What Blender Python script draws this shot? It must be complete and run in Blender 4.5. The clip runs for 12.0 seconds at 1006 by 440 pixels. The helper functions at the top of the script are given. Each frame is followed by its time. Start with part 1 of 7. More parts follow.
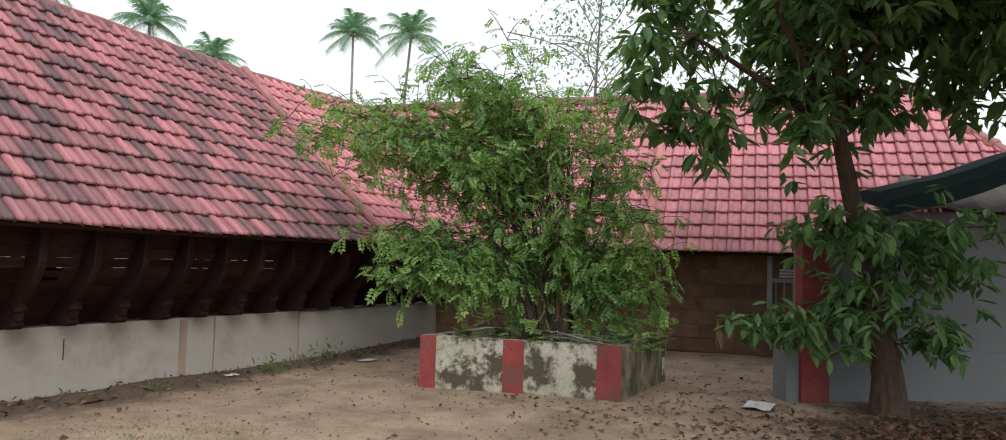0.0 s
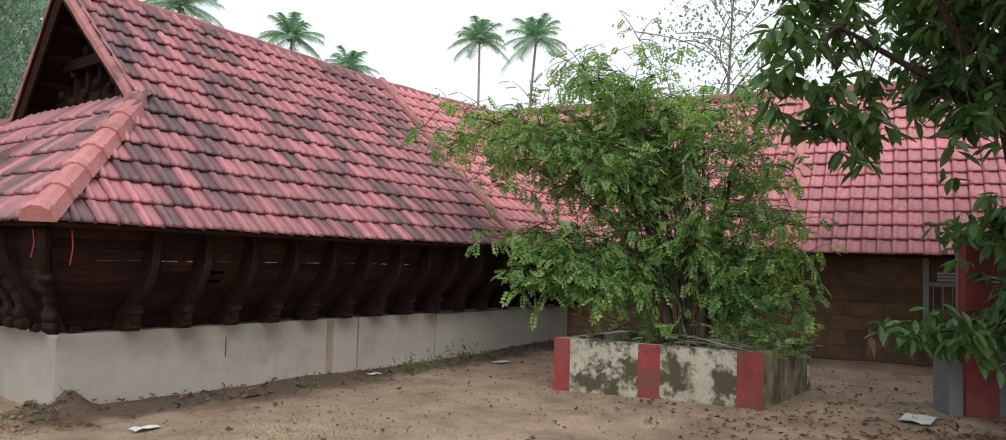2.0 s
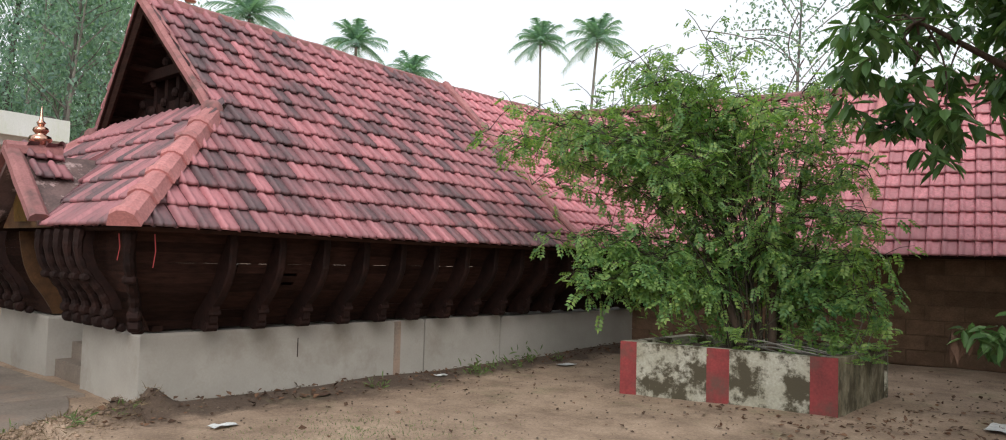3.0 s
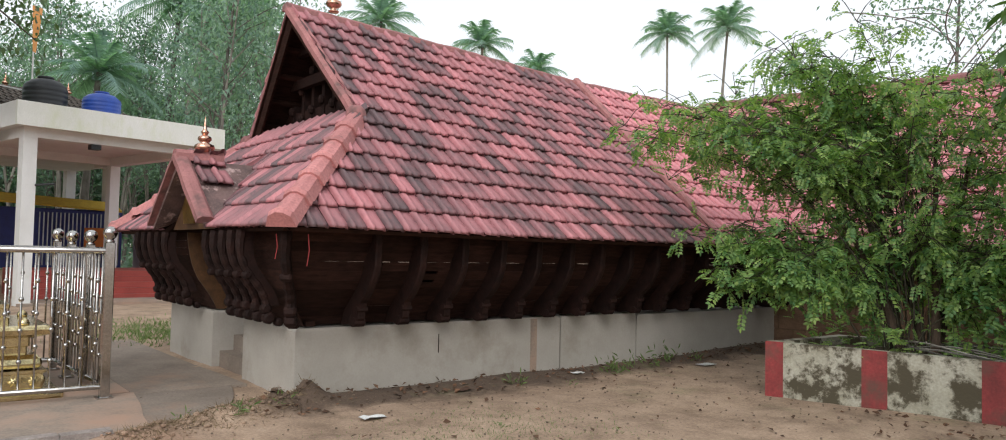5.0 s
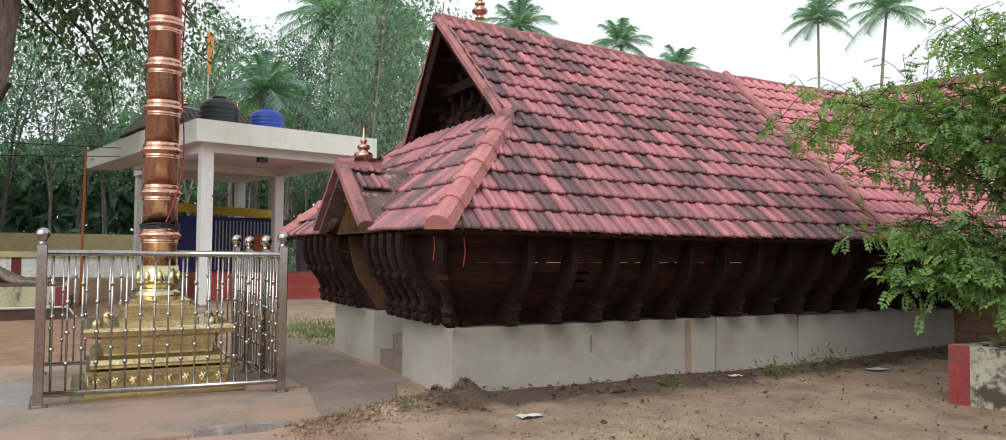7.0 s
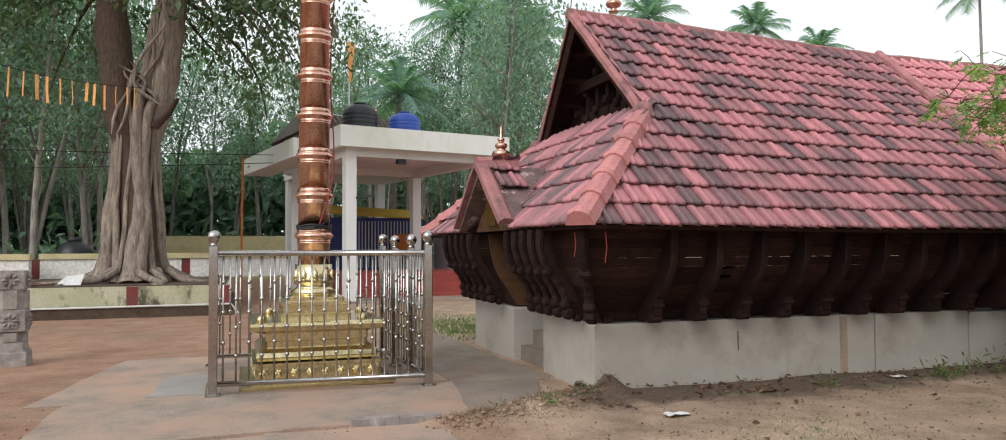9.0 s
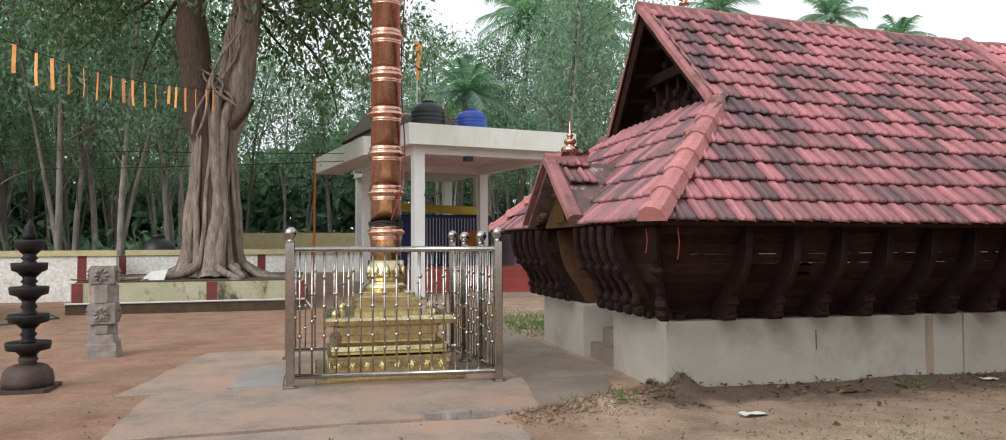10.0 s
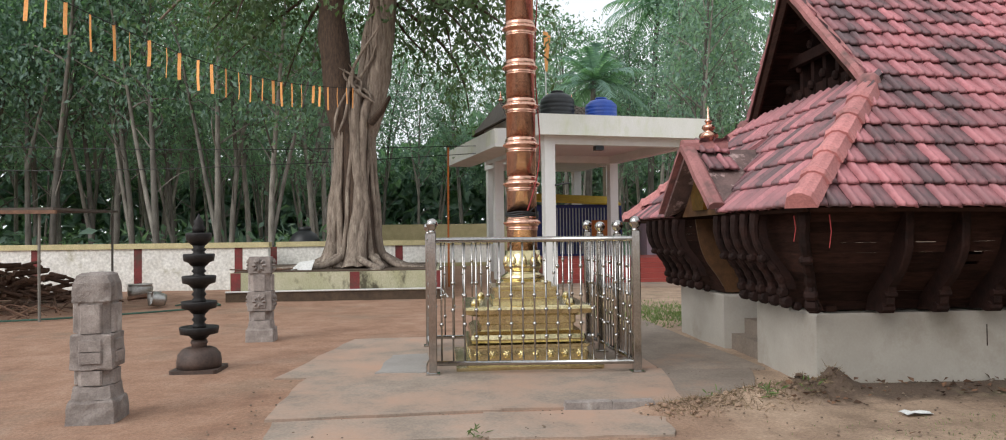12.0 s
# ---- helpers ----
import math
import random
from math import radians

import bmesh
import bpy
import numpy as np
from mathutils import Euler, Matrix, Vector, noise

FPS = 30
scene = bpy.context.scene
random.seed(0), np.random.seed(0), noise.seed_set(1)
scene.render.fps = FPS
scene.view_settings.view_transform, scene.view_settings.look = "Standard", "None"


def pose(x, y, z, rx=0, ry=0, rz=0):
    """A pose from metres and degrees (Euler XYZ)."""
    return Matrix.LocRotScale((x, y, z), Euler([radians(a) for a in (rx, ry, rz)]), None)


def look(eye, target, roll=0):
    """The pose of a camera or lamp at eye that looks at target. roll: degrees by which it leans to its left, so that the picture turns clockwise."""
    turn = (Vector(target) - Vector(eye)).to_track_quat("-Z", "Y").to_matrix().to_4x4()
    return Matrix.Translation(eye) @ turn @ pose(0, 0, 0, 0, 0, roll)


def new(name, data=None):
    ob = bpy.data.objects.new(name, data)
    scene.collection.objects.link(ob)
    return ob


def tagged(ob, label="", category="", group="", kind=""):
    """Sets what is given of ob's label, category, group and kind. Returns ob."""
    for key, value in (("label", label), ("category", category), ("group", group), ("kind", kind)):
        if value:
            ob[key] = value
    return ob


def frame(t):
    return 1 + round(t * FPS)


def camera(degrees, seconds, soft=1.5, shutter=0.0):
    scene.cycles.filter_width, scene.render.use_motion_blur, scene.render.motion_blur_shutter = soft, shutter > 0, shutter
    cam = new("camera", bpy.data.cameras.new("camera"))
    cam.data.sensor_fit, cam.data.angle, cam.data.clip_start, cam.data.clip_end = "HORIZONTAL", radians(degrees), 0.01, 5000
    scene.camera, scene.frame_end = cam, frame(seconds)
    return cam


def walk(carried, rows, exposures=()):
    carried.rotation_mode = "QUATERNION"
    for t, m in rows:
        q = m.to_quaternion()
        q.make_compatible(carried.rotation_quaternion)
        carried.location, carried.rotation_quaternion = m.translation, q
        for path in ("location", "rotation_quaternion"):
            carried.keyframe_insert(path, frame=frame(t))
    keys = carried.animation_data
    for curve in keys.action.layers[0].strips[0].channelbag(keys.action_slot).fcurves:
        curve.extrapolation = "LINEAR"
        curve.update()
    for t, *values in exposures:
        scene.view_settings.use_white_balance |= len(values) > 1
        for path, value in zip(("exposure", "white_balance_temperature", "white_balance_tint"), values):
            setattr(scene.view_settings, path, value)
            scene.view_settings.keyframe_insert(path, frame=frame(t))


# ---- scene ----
EXPOSURE = 0.0
cam = camera(66.26, 12.0, soft=1.0)
PATH = [
    (0, 0.0000, 0.0000, 1.5500, 92.900, -1.650, 28.004),
    (0.5, -0.0153, -0.0134, 1.5508, 92.758, -1.645, 30.385),
    (1, -0.0303, -0.0274, 1.5539, 92.666, -1.615, 32.917),
    (1.5, -0.0446, -0.0421, 1.5576, 92.637, -1.641, 35.192),
    (2, -0.0582, -0.0591, 1.5614, 92.803, -1.501, 37.369),
    (2.5, -0.0709, -0.0786, 1.5656, 92.844, -1.515, 39.593),
    (3, -0.0839, -0.0993, 1.5698, 92.814, -1.482, 41.924),
    (5, -0.1753, -0.1728, 1.5732, 92.371, -1.197, 51.278),
    (5.5, -0.1967, -0.1935, 1.5688, 92.339, -1.037, 53.722),
    (6, -0.2162, -0.2155, 1.5645, 92.297, -0.819, 56.294),
    (6.5, -0.2334, -0.2390, 1.5596, 92.313, -0.583, 58.973),
    (7, -0.2481, -0.2633, 1.5544, 92.338, -0.493, 61.708),
    (9, -0.2937, -0.3572, 1.5493, 92.068, 0.271, 71.384),
    (9.5, -0.3011, -0.3799, 1.5473, 91.976, 0.293, 73.852),
    (10, -0.3079, -0.4022, 1.5455, 91.838, 0.284, 76.245),
    (10.5, -0.3128, -0.4250, 1.5443, 91.686, 0.356, 78.470),
    (11, -0.3156, -0.4497, 1.5440, 91.529, 0.308, 80.673),
    (11.5, -0.3172, -0.4759, 1.5442, 91.389, 0.501, 82.986),
    (12, -0.3188, -0.5029, 1.5444, 91.181, 0.693, 85.710),
]
walk(cam, [(t, pose(x, y, z, rx, ry, rz)) for t, x, y, z, rx, ry, rz in PATH], exposures=[(0, EXPOSURE)])

# ---- world and light: bright overcast sky ----
world = bpy.data.worlds.new("overcast")
scene.world = world
world.use_nodes = True
wn, wl = world.node_tree.nodes, world.node_tree.links
wn.clear()
sky = wn.new("ShaderNodeTexSky")
sky.sky_type = "NISHITA"
sky.sun_disc = False
sky.sun_elevation = radians(38)
sky.sun_rotation = radians(137)
sky.air_density, sky.dust_density, sky.ozone_density = 1.0, 6.0, 0.6
pale = wn.new("ShaderNodeHueSaturation")
pale.inputs["Saturation"].default_value = 0.22
veil = wn.new("ShaderNodeMix")
veil.data_type = "RGBA"
veil.inputs["Factor"].default_value = 0.72
veil.inputs["B"].default_value = (9.6, 10.0, 10.5, 1)
bg = wn.new("ShaderNodeBackground")
bg.inputs["Strength"].default_value = 0.13
wo = wn.new("ShaderNodeOutputWorld")
wl.new(sky.outputs[0], pale.inputs["Color"])
wl.new(pale.outputs[0], veil.inputs["A"])
wl.new(veil.outputs["Result"], bg.inputs["Color"])
wl.new(bg.outputs[0], wo.inputs["Surface"])

sun_data = bpy.data.lights.new("sun", "SUN")
sun_data.energy, sun_data.angle, sun_data.color = 1.5, radians(40), (1.0, 0.98, 0.96)
sun = new("sun", sun_data)
sun.matrix_world = look((9, -13, 17.5), (-6, 3, 0))

# ---- materials ----


def nodes_of(name):
    m = bpy.data.materials.new(name)
    m.use_nodes = True
    nt = m.node_tree
    return m, nt.nodes, nt.links, nt.nodes["Principled BSDF"]


def ramp(n, stops):
    r = n.new("ShaderNodeValToRGB")
    els = r.color_ramp.elements
    while len(els) < len(stops):
        els.new(0.5)
    for e, (p, c) in zip(els, stops):
        e.position, e.color = p, (*c, 1) if len(c) == 3 else c
    return r


def noise_node(n, l, scale, detail=5, vec=None, rough=0.6):
    t = n.new("ShaderNodeTexNoise")
    t.inputs["Scale"].default_value, t.inputs["Detail"].default_value, t.inputs["Roughness"].default_value = scale, detail, rough
    if vec:
        l.new(vec, t.inputs["Vector"])
    return t


def mixc(n, l, a, b, fac, mode="MIX"):
    m = n.new("ShaderNodeMix")
    m.data_type, m.blend_type = "RGBA", mode
    for v, s in ((a, "A"), (b, "B")):
        if isinstance(v, tuple):
            m.inputs[s].default_value = (*v, 1)
        else:
            l.new(v, m.inputs[s])
    if isinstance(fac, (int, float)):
        m.inputs["Factor"].default_value = fac
    else:
        l.new(fac, m.inputs["Factor"])
    return m.outputs["Result"]


def math_node(n, l, op, a, b=0.0):
    m = n.new("ShaderNodeMath")
    m.operation = op
    for i, v in enumerate((a, b)):
        if isinstance(v, (int, float)):
            m.inputs[i].default_value = v
        else:
            l.new(v, m.inputs[i])
    return m.outputs[0]


def surface(name, base, dark, scale=3.0, rough=0.8, bump=0.3, fine=40.0, metal=0.0, stain=None, stain_scale=1.0, stain_at=(0.52, 0.68), vary=0.15, stretch=(1, 1, 1), spec=0.4, grain=1.0):
    """Two-scale weathered surface: base and dark mottling, fine grain, optional stains, piece-to-piece variation."""
    m, n, l, p = nodes_of(name)
    geo = n.new("ShaderNodeNewGeometry")
    mp = n.new("ShaderNodeMapping")
    mp.inputs["Scale"].default_value = stretch
    l.new(geo.outputs["Position"], mp.inputs["Vector"])
    big = noise_node(n, l, scale, 6, mp.outputs[0])
    tiny = noise_node(n, l, fine, 4, mp.outputs[0])
    r = ramp(n, [(0.3, dark), (0.7, base)])
    l.new(big.outputs["Fac"], r.inputs["Fac"])
    col = r.outputs[0]
    g = ramp(n, [(0.25, (1 - 0.28 * grain,) * 3), (0.75, (1 + 0.12 * grain,) * 3)])
    l.new(tiny.outputs["Fac"], g.inputs["Fac"])
    col = mixc(n, l, col, g.outputs[0], 1.0, "MULTIPLY")
    if stain:
        s = noise_node(n, l, stain_scale, 7, mp.outputs[0], 0.68)
        sr = ramp(n, [(stain_at[0], (0, 0, 0)), (stain_at[1], (1, 1, 1))])
        l.new(s.outputs["Fac"], sr.inputs["Fac"])
        col = mixc(n, l, col, stain, sr.outputs[0])
    if vary:
        oi = n.new("ShaderNodeObjectInfo")
        both = math_node(n, l, "FRACT", math_node(n, l, "ADD", oi.outputs["Random"], geo.outputs["Random Per Island"]))
        v = ramp(n, [(0.0, (1 - vary,) * 3), (1.0, (1 + vary,) * 3)])
        l.new(both, v.inputs["Fac"])
        col = mixc(n, l, col, v.outputs[0], 1.0, "MULTIPLY")
    l.new(col, p.inputs["Base Color"])
    p.inputs["Roughness"].default_value, p.inputs["Metallic"].default_value = rough, metal
    p.inputs["Specular IOR Level"].default_value = spec
    if bump:
        b = n.new("ShaderNodeBump")
        b.inputs["Strength"].default_value, b.inputs["Distance"].default_value = bump, 0.02
        h = math_node(n, l, "ADD", big.outputs["Fac"], math_node(n, l, "MULTIPLY", tiny.outputs["Fac"], 0.5))
        l.new(h, b.inputs["Height"])
        l.new(b.outputs[0], p.inputs["Normal"])
    return m


def leafy(name, light, dark, rough=0.5, let_light=0.25):
    m, n, l, p = nodes_of(name)
    geo = n.new("ShaderNodeNewGeometry")
    oi = n.new("ShaderNodeObjectInfo")
    r = ramp(n, [(0.0, dark), (0.6, tuple((a + b) / 2 for a, b in zip(light, dark))), (1.0, light)])
    big = noise_node(n, l, 1.3, 3, geo.outputs["Position"])
    mixed = math_node(n, l, "ADD", math_node(n, l, "MULTIPLY", geo.outputs["Random Per Island"], 0.6), math_node(n, l, "SUBTRACT", big.outputs["Fac"], 0.3))
    l.new(math_node(n, l, "ADD", mixed, math_node(n, l, "MULTIPLY", oi.outputs["Random"], 0.12)), r.inputs["Fac"])
    l.new(r.outputs[0], p.inputs["Base Color"])
    p.inputs["Roughness"].default_value = rough
    p.inputs["Specular IOR Level"].default_value = 0.35
    tr = n.new("ShaderNodeBsdfTranslucent")
    l.new(mixc(n, l, r.outputs[0], (1.0, 1.3, 0.5), 1.0, "MULTIPLY"), tr.inputs["Color"])
    mx = n.new("ShaderNodeMixShader")
    mx.inputs[0].default_value = let_light
    l.new(p.outputs[0], mx.inputs[1])
    l.new(tr.outputs[0], mx.inputs[2])
    l.new(mx.outputs[0], n["Material Output"].inputs["Surface"])
    return m


def tile_material(name, fresh, faded, grime, grime_at, streak):
    """Fired clay roof tile with faded red paint, soot-dark moss and piece-to-piece change."""
    m, n, l, p = nodes_of(name)
    geo = n.new("ShaderNodeNewGeometry")
    oi = n.new("ShaderNodeObjectInfo")
    rnd = math_node(n, l, "FRACT", math_node(n, l, "ADD", oi.outputs["Random"], geo.outputs["Random Per Island"]))
    patch = noise_node(n, l, 1.1, 5, geo.outputs["Position"])
    mp = n.new("ShaderNodeMapping")
    mp.inputs["Scale"].default_value = streak
    l.new(geo.outputs["Position"], mp.inputs["Vector"])
    fine = noise_node(n, l, 4.5, 7, mp.outputs[0], 0.72)
    r = ramp(n, [(0.0, fresh), (1.0, faded)])
    l.new(rnd, r.inputs["Fac"])
    v = ramp(n, [(0.28, (0.62, 0.62, 0.63)), (0.72, (1.22, 1.2, 1.2))])
    l.new(fine.outputs["Fac"], v.inputs["Fac"])
    col = mixc(n, l, r.outputs[0], v.outputs[0], 1.0, "MULTIPLY")
    k = math_node(n, l, "ADD", math_node(n, l, "MULTIPLY", patch.outputs["Fac"], 0.8), math_node(n, l, "MULTIPLY", fine.outputs["Fac"], 0.6))
    k = math_node(n, l, "ADD", k, math_node(n, l, "MULTIPLY", math_node(n, l, "FRACT", math_node(n, l, "MULTIPLY", rnd, 7.3)), 0.4))
    s = ramp(n, [(grime_at[0], (0, 0, 0)), (grime_at[1], (0.88, 0.88, 0.88))])
    l.new(math_node(n, l, "MULTIPLY", k, 0.6), s.inputs["Fac"])
    col = mixc(n, l, col, grime, s.outputs[0])
    spot = noise_node(n, l, 9, 2, geo.outputs["Position"])
    sr = ramp(n, [(0.74, (0, 0, 0)), (0.78, (0.55, 0.55, 0.55))])
    l.new(spot.outputs["Fac"], sr.inputs["Fac"])
    col = mixc(n, l, col, (0.42, 0.36, 0.33), sr.outputs[0])
    l.new(col, p.inputs["Base Color"])
    p.inputs["Roughness"].default_value = 0.62
    b = n.new("ShaderNodeBump")
    b.inputs["Strength"].default_value, b.inputs["Distance"].default_value = 0.35, 0.01
    l.new(fine.outputs["Fac"], b.inputs["Height"])
    l.new(b.outputs[0], p.inputs["Normal"])
    return m


TILE_OLD = tile_material("old_clay_tile", (0.53, 0.213, 0.23), (0.4, 0.172, 0.186), (0.08, 0.066, 0.07), (0.45, 0.66), (1.2, 5, 1.2))
TILE_NEW = tile_material("painted_clay_tile", (0.68, 0.275, 0.3), (0.54, 0.225, 0.245), (0.24, 0.115, 0.12), (0.58, 0.86), (3.5, 3.5, 1))
HIP_CLAY = surface("hip_cap_clay", (0.56, 0.235, 0.225), (0.41, 0.165, 0.16), 4, 0.7, 0.3, stain=(0.15, 0.09, 0.08), stain_scale=2.2, stain_at=(0.55, 0.72))
CEMENT_RED = surface("red_washed_cement", (0.42, 0.185, 0.18), (0.27, 0.12, 0.115), 3, 0.8, 0.35, stain=(0.10, 0.07, 0.065), stain_scale=2.5)
CEMENT_GREY = surface("worn_cement_flashing", (0.24, 0.15, 0.14), (0.11, 0.075, 0.07), 4, 0.75, 0.5, stain=(0.5, 0.36, 0.34), stain_scale=5, stain_at=(0.55, 0.63))
PLASTER = surface("limewashed_plaster", (0.43, 0.402, 0.358), (0.35, 0.323, 0.282), 1.5, 0.85, 0.15, stain=(0.27, 0.235, 0.19), stain_scale=1.1, stain_at=(0.57, 0.78), vary=0.03, grain=0.25)
WOOD_DARK = surface("dark_timber", (0.05, 0.023, 0.017), (0.02, 0.0105, 0.008), 6, 0.85, 0.3, fine=60, vary=0.35, stretch=(1, 1, 6), spec=0.12)
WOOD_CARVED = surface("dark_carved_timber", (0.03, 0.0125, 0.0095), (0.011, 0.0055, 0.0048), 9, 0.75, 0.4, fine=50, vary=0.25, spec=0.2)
WOOD_FACE = surface("varnished_gable_wood", (0.13, 0.066, 0.03), (0.06, 0.03, 0.016), 7, 0.45, 0.3, vary=0.1)
BRASS = surface("aged_brass", (0.66, 0.43, 0.13), (0.42, 0.26, 0.07), 8, 0.3, 0.3, metal=1.0, vary=0.08)
GOLD = surface("polished_gold_plate", (0.82, 0.71, 0.43), (0.58, 0.48, 0.25), 6, 0.2, 0.1, fine=40, metal=1.0, vary=0.06)
COPPER = surface("polished_copper_plate", (0.8, 0.49, 0.37), (0.6, 0.32, 0.225), 5, 0.22, 0.12, fine=30, metal=1.0, vary=0.06)
STEEL = surface("polished_steel", (0.52, 0.505, 0.485), (0.43, 0.415, 0.395), 6, 0.13, 0.0, metal=1.0, vary=0.0)
GRANITE = surface("rough_granite", (0.38, 0.33, 0.3), (0.2, 0.17, 0.155), 7, 0.9, 0.8, fine=70, stain=(0.46, 0.43, 0.4), stain_scale=3.5, stain_at=(0.58, 0.75))
SOOT_IRON = surface("oil_black_iron", (0.022, 0.02, 0.02), (0.01, 0.009, 0.009), 12, 0.5, 0.4, spec=0.3)
LAMP_STONE = surface("oil_stained_stone", (0.11, 0.07, 0.055), (0.05, 0.035, 0.03), 6, 0.6, 0.5)
LATERITE = surface("laterite_block", (0.25, 0.15, 0.095), (0.155, 0.097, 0.062), 5, 0.95, 0.7, fine=45, vary=0.2)
MORTAR = surface("laterite_mortar", (0.2, 0.13, 0.085), (0.14, 0.09, 0.06), 8, 0.95, 0.5)
RED_PAINT = surface("red_oxide_paint", (0.27, 0.042, 0.042), (0.15, 0.03, 0.028), 4, 0.7, 0.2, stain=(0.1, 0.055, 0.042), stain_scale=2.2, stain_at=(0.46, 0.66))
PLANTER_PAINT = surface("algae_stained_limewash", (0.56, 0.54, 0.45), (0.36, 0.34, 0.25), 3, 0.9, 0.4, stain=(0.085, 0.072, 0.045), stain_scale=2.7, stain_at=(0.47, 0.54))
PLANTER_MOSSY = surface("black_mossed_limewash", (0.42, 0.38, 0.27), (0.2, 0.17, 0.1), 4, 0.95, 0.4, stain=(0.07, 0.06, 0.035), stain_scale=1.6, stain_at=(0.38, 0.56), stretch=(1.5, 1.5, 0.9))
PLATFORM_PAINT = surface("mossy_cream_limewash", (0.60, 0.57, 0.42), (0.42, 0.42, 0.25), 2, 0.9, 0.3, stain=(0.1, 0.09, 0.06), stain_scale=1.5, stain_at=(0.49, 0.6), stretch=(1, 1, 0.6))
WALL_WHITE = surface("rough_white_limewash", (0.78, 0.77, 0.73), (0.64, 0.62, 0.57), 3, 0.9, 0.6, fine=12, stain=(0.36, 0.34, 0.24), stain_scale=1.0, stain_at=(0.6, 0.72))
CREAM = surface("cream_coping_paint", (0.66, 0.58, 0.33), (0.52, 0.45, 0.25), 3, 0.8, 0.2)
WHITE_PAINT = surface("white_wall_paint", (0.78, 0.78, 0.77), (0.68, 0.68, 0.66), 1.2, 0.7, 0.08, stain=(0.56, 0.56, 0.44), stain_scale=0.8, stain_at=(0.6, 0.85), vary=0.02, grain=0.2)
PARAPET_STAINED = surface("algae_tinted_white_paint", (0.78, 0.78, 0.75), (0.68, 0.69, 0.62), 1.0, 0.75, 0.1, stain=(0.56, 0.6, 0.4), stain_scale=0.7, stain_at=(0.5, 0.68), vary=0.02, grain=0.3, stretch=(1, 1, 0.5))
# blue-grey plaster darkened, standing in for deep shade under the tree
SHADED_GREY_WALL = surface("shaded_blue_grey_plaster", (0.18, 0.19, 0.2), (0.145, 0.155, 0.165), 1.0, 0.8, 0.1, vary=0.0, grain=0.2)
PEBBLE = surface("tan_pebble", (0.24, 0.18, 0.135), (0.13, 0.095, 0.07), 9, 0.95, 0.4, vary=0.3)
CONCRETE = surface("dusty_concrete", (0.37, 0.305, 0.25), (0.25, 0.2, 0.16), 1.8, 0.9, 0.3, stain=(0.39, 0.25, 0.18), stain_scale=0.9, stain_at=(0.42, 0.66), vary=0.08)
BARK = surface("grey_brown_bark", (0.34, 0.28, 0.225), (0.12, 0.09, 0.07), 4, 0.95, 0.9, fine=22, stretch=(3, 3, 0.6), vary=0.1, stain=(0.4, 0.35, 0.28), stain_scale=2.4, stain_at=(0.56, 0.72))
BARK_DARK = surface("dark_bark", (0.11, 0.072, 0.05), (0.045, 0.032, 0.024), 8, 0.95, 0.8, stretch=(3, 3, 0.7), vary=0.1)
BARK_PALE = surface("pale_rubber_bark", (0.29, 0.27, 0.235), (0.12, 0.11, 0.095), 3, 0.95, 0.5, stretch=(2, 2, 0.6), vary=0.4)
STEM_GREEN = surface("green_brown_stem", (0.07, 0.06, 0.035), (0.035, 0.03, 0.02), 10, 0.8, 0.3)
LEAF_BUSH = leafy("bush_leaf", (0.45, 0.57, 0.18), (0.055, 0.18, 0.085), 0.42, 0.46)
LEAF_DARK = leafy("dark_glossy_leaf", (0.17, 0.29, 0.1), (0.032, 0.085, 0.036), 0.33, 0.28)
LEAF_FIG = leafy("fig_leaf", (0.15, 0.22, 0.11), (0.045, 0.08, 0.045), 0.5, 0.35)
# pale blue-green leaf tones, distance haze painted into the colour
LEAF_WOOD = leafy("hazed_rubber_leaf", (0.39, 0.53, 0.47), (0.068, 0.138, 0.13), 0.5, 0.48)
LEAF_PALM = leafy("hazed_palm_leaf", (0.34, 0.48, 0.45), (0.15, 0.26, 0.25), 0.5, 0.5)
WEED = leafy("weed_leaf", (0.2, 0.27, 0.1), (0.08, 0.12, 0.04))
STRAW = surface("dry_straw", (0.27, 0.2, 0.12), (0.15, 0.105, 0.06), 9, 0.95, 0.1, vary=0.4)
CEMENT_PLAIN = surface("grey_cement_patch", (0.33, 0.31, 0.29), (0.25, 0.23, 0.21), 1.5, 0.9, 0.15, stain=(0.36, 0.25, 0.19), stain_scale=1.2, stain_at=(0.55, 0.72), vary=0, grain=0.4)
PATH_DARK = surface("worn_brown_cement", (0.285, 0.235, 0.192), (0.185, 0.148, 0.12), 1.6, 0.9, 0.2, stain=(0.3, 0.2, 0.145), stain_scale=0.9, stain_at=(0.52, 0.7), vary=0.05)
DRY_LEAF = surface("dry_leaf", (0.17, 0.09, 0.05), (0.08, 0.045, 0.03), 12, 0.9, 0.2, vary=0.5)
BLACK_PLASTIC = surface("black_water_tank_plastic", (0.025, 0.027, 0.03), (0.018, 0.02, 0.022), 3, 0.45, 0.1, vary=0)
BLUE_PLASTIC = surface("blue_tank_plastic", (0.03, 0.09, 0.42), (0.02, 0.06, 0.3), 3, 0.4, 0.05, vary=0)
NAVY_PAINT = surface("navy_painted_sheet", (0.02, 0.03, 0.16), (0.015, 0.02, 0.1), 3, 0.5, 0.1, vary=0)
YELLOW_CLOTH = surface("yellow_cloth", (0.6, 0.4, 0.05), (0.45, 0.3, 0.04), 5, 0.9, 0.2, vary=0)
GRILLE = surface("pale_grille_paint", (0.42, 0.44, 0.44), (0.32, 0.34, 0.34), 5, 0.5, 0.1, vary=0)
ORANGE = surface("saffron_cloth", (0.85, 0.42, 0.16), (0.75, 0.33, 0.1), 6, 0.9, 0.2, vary=0.2)
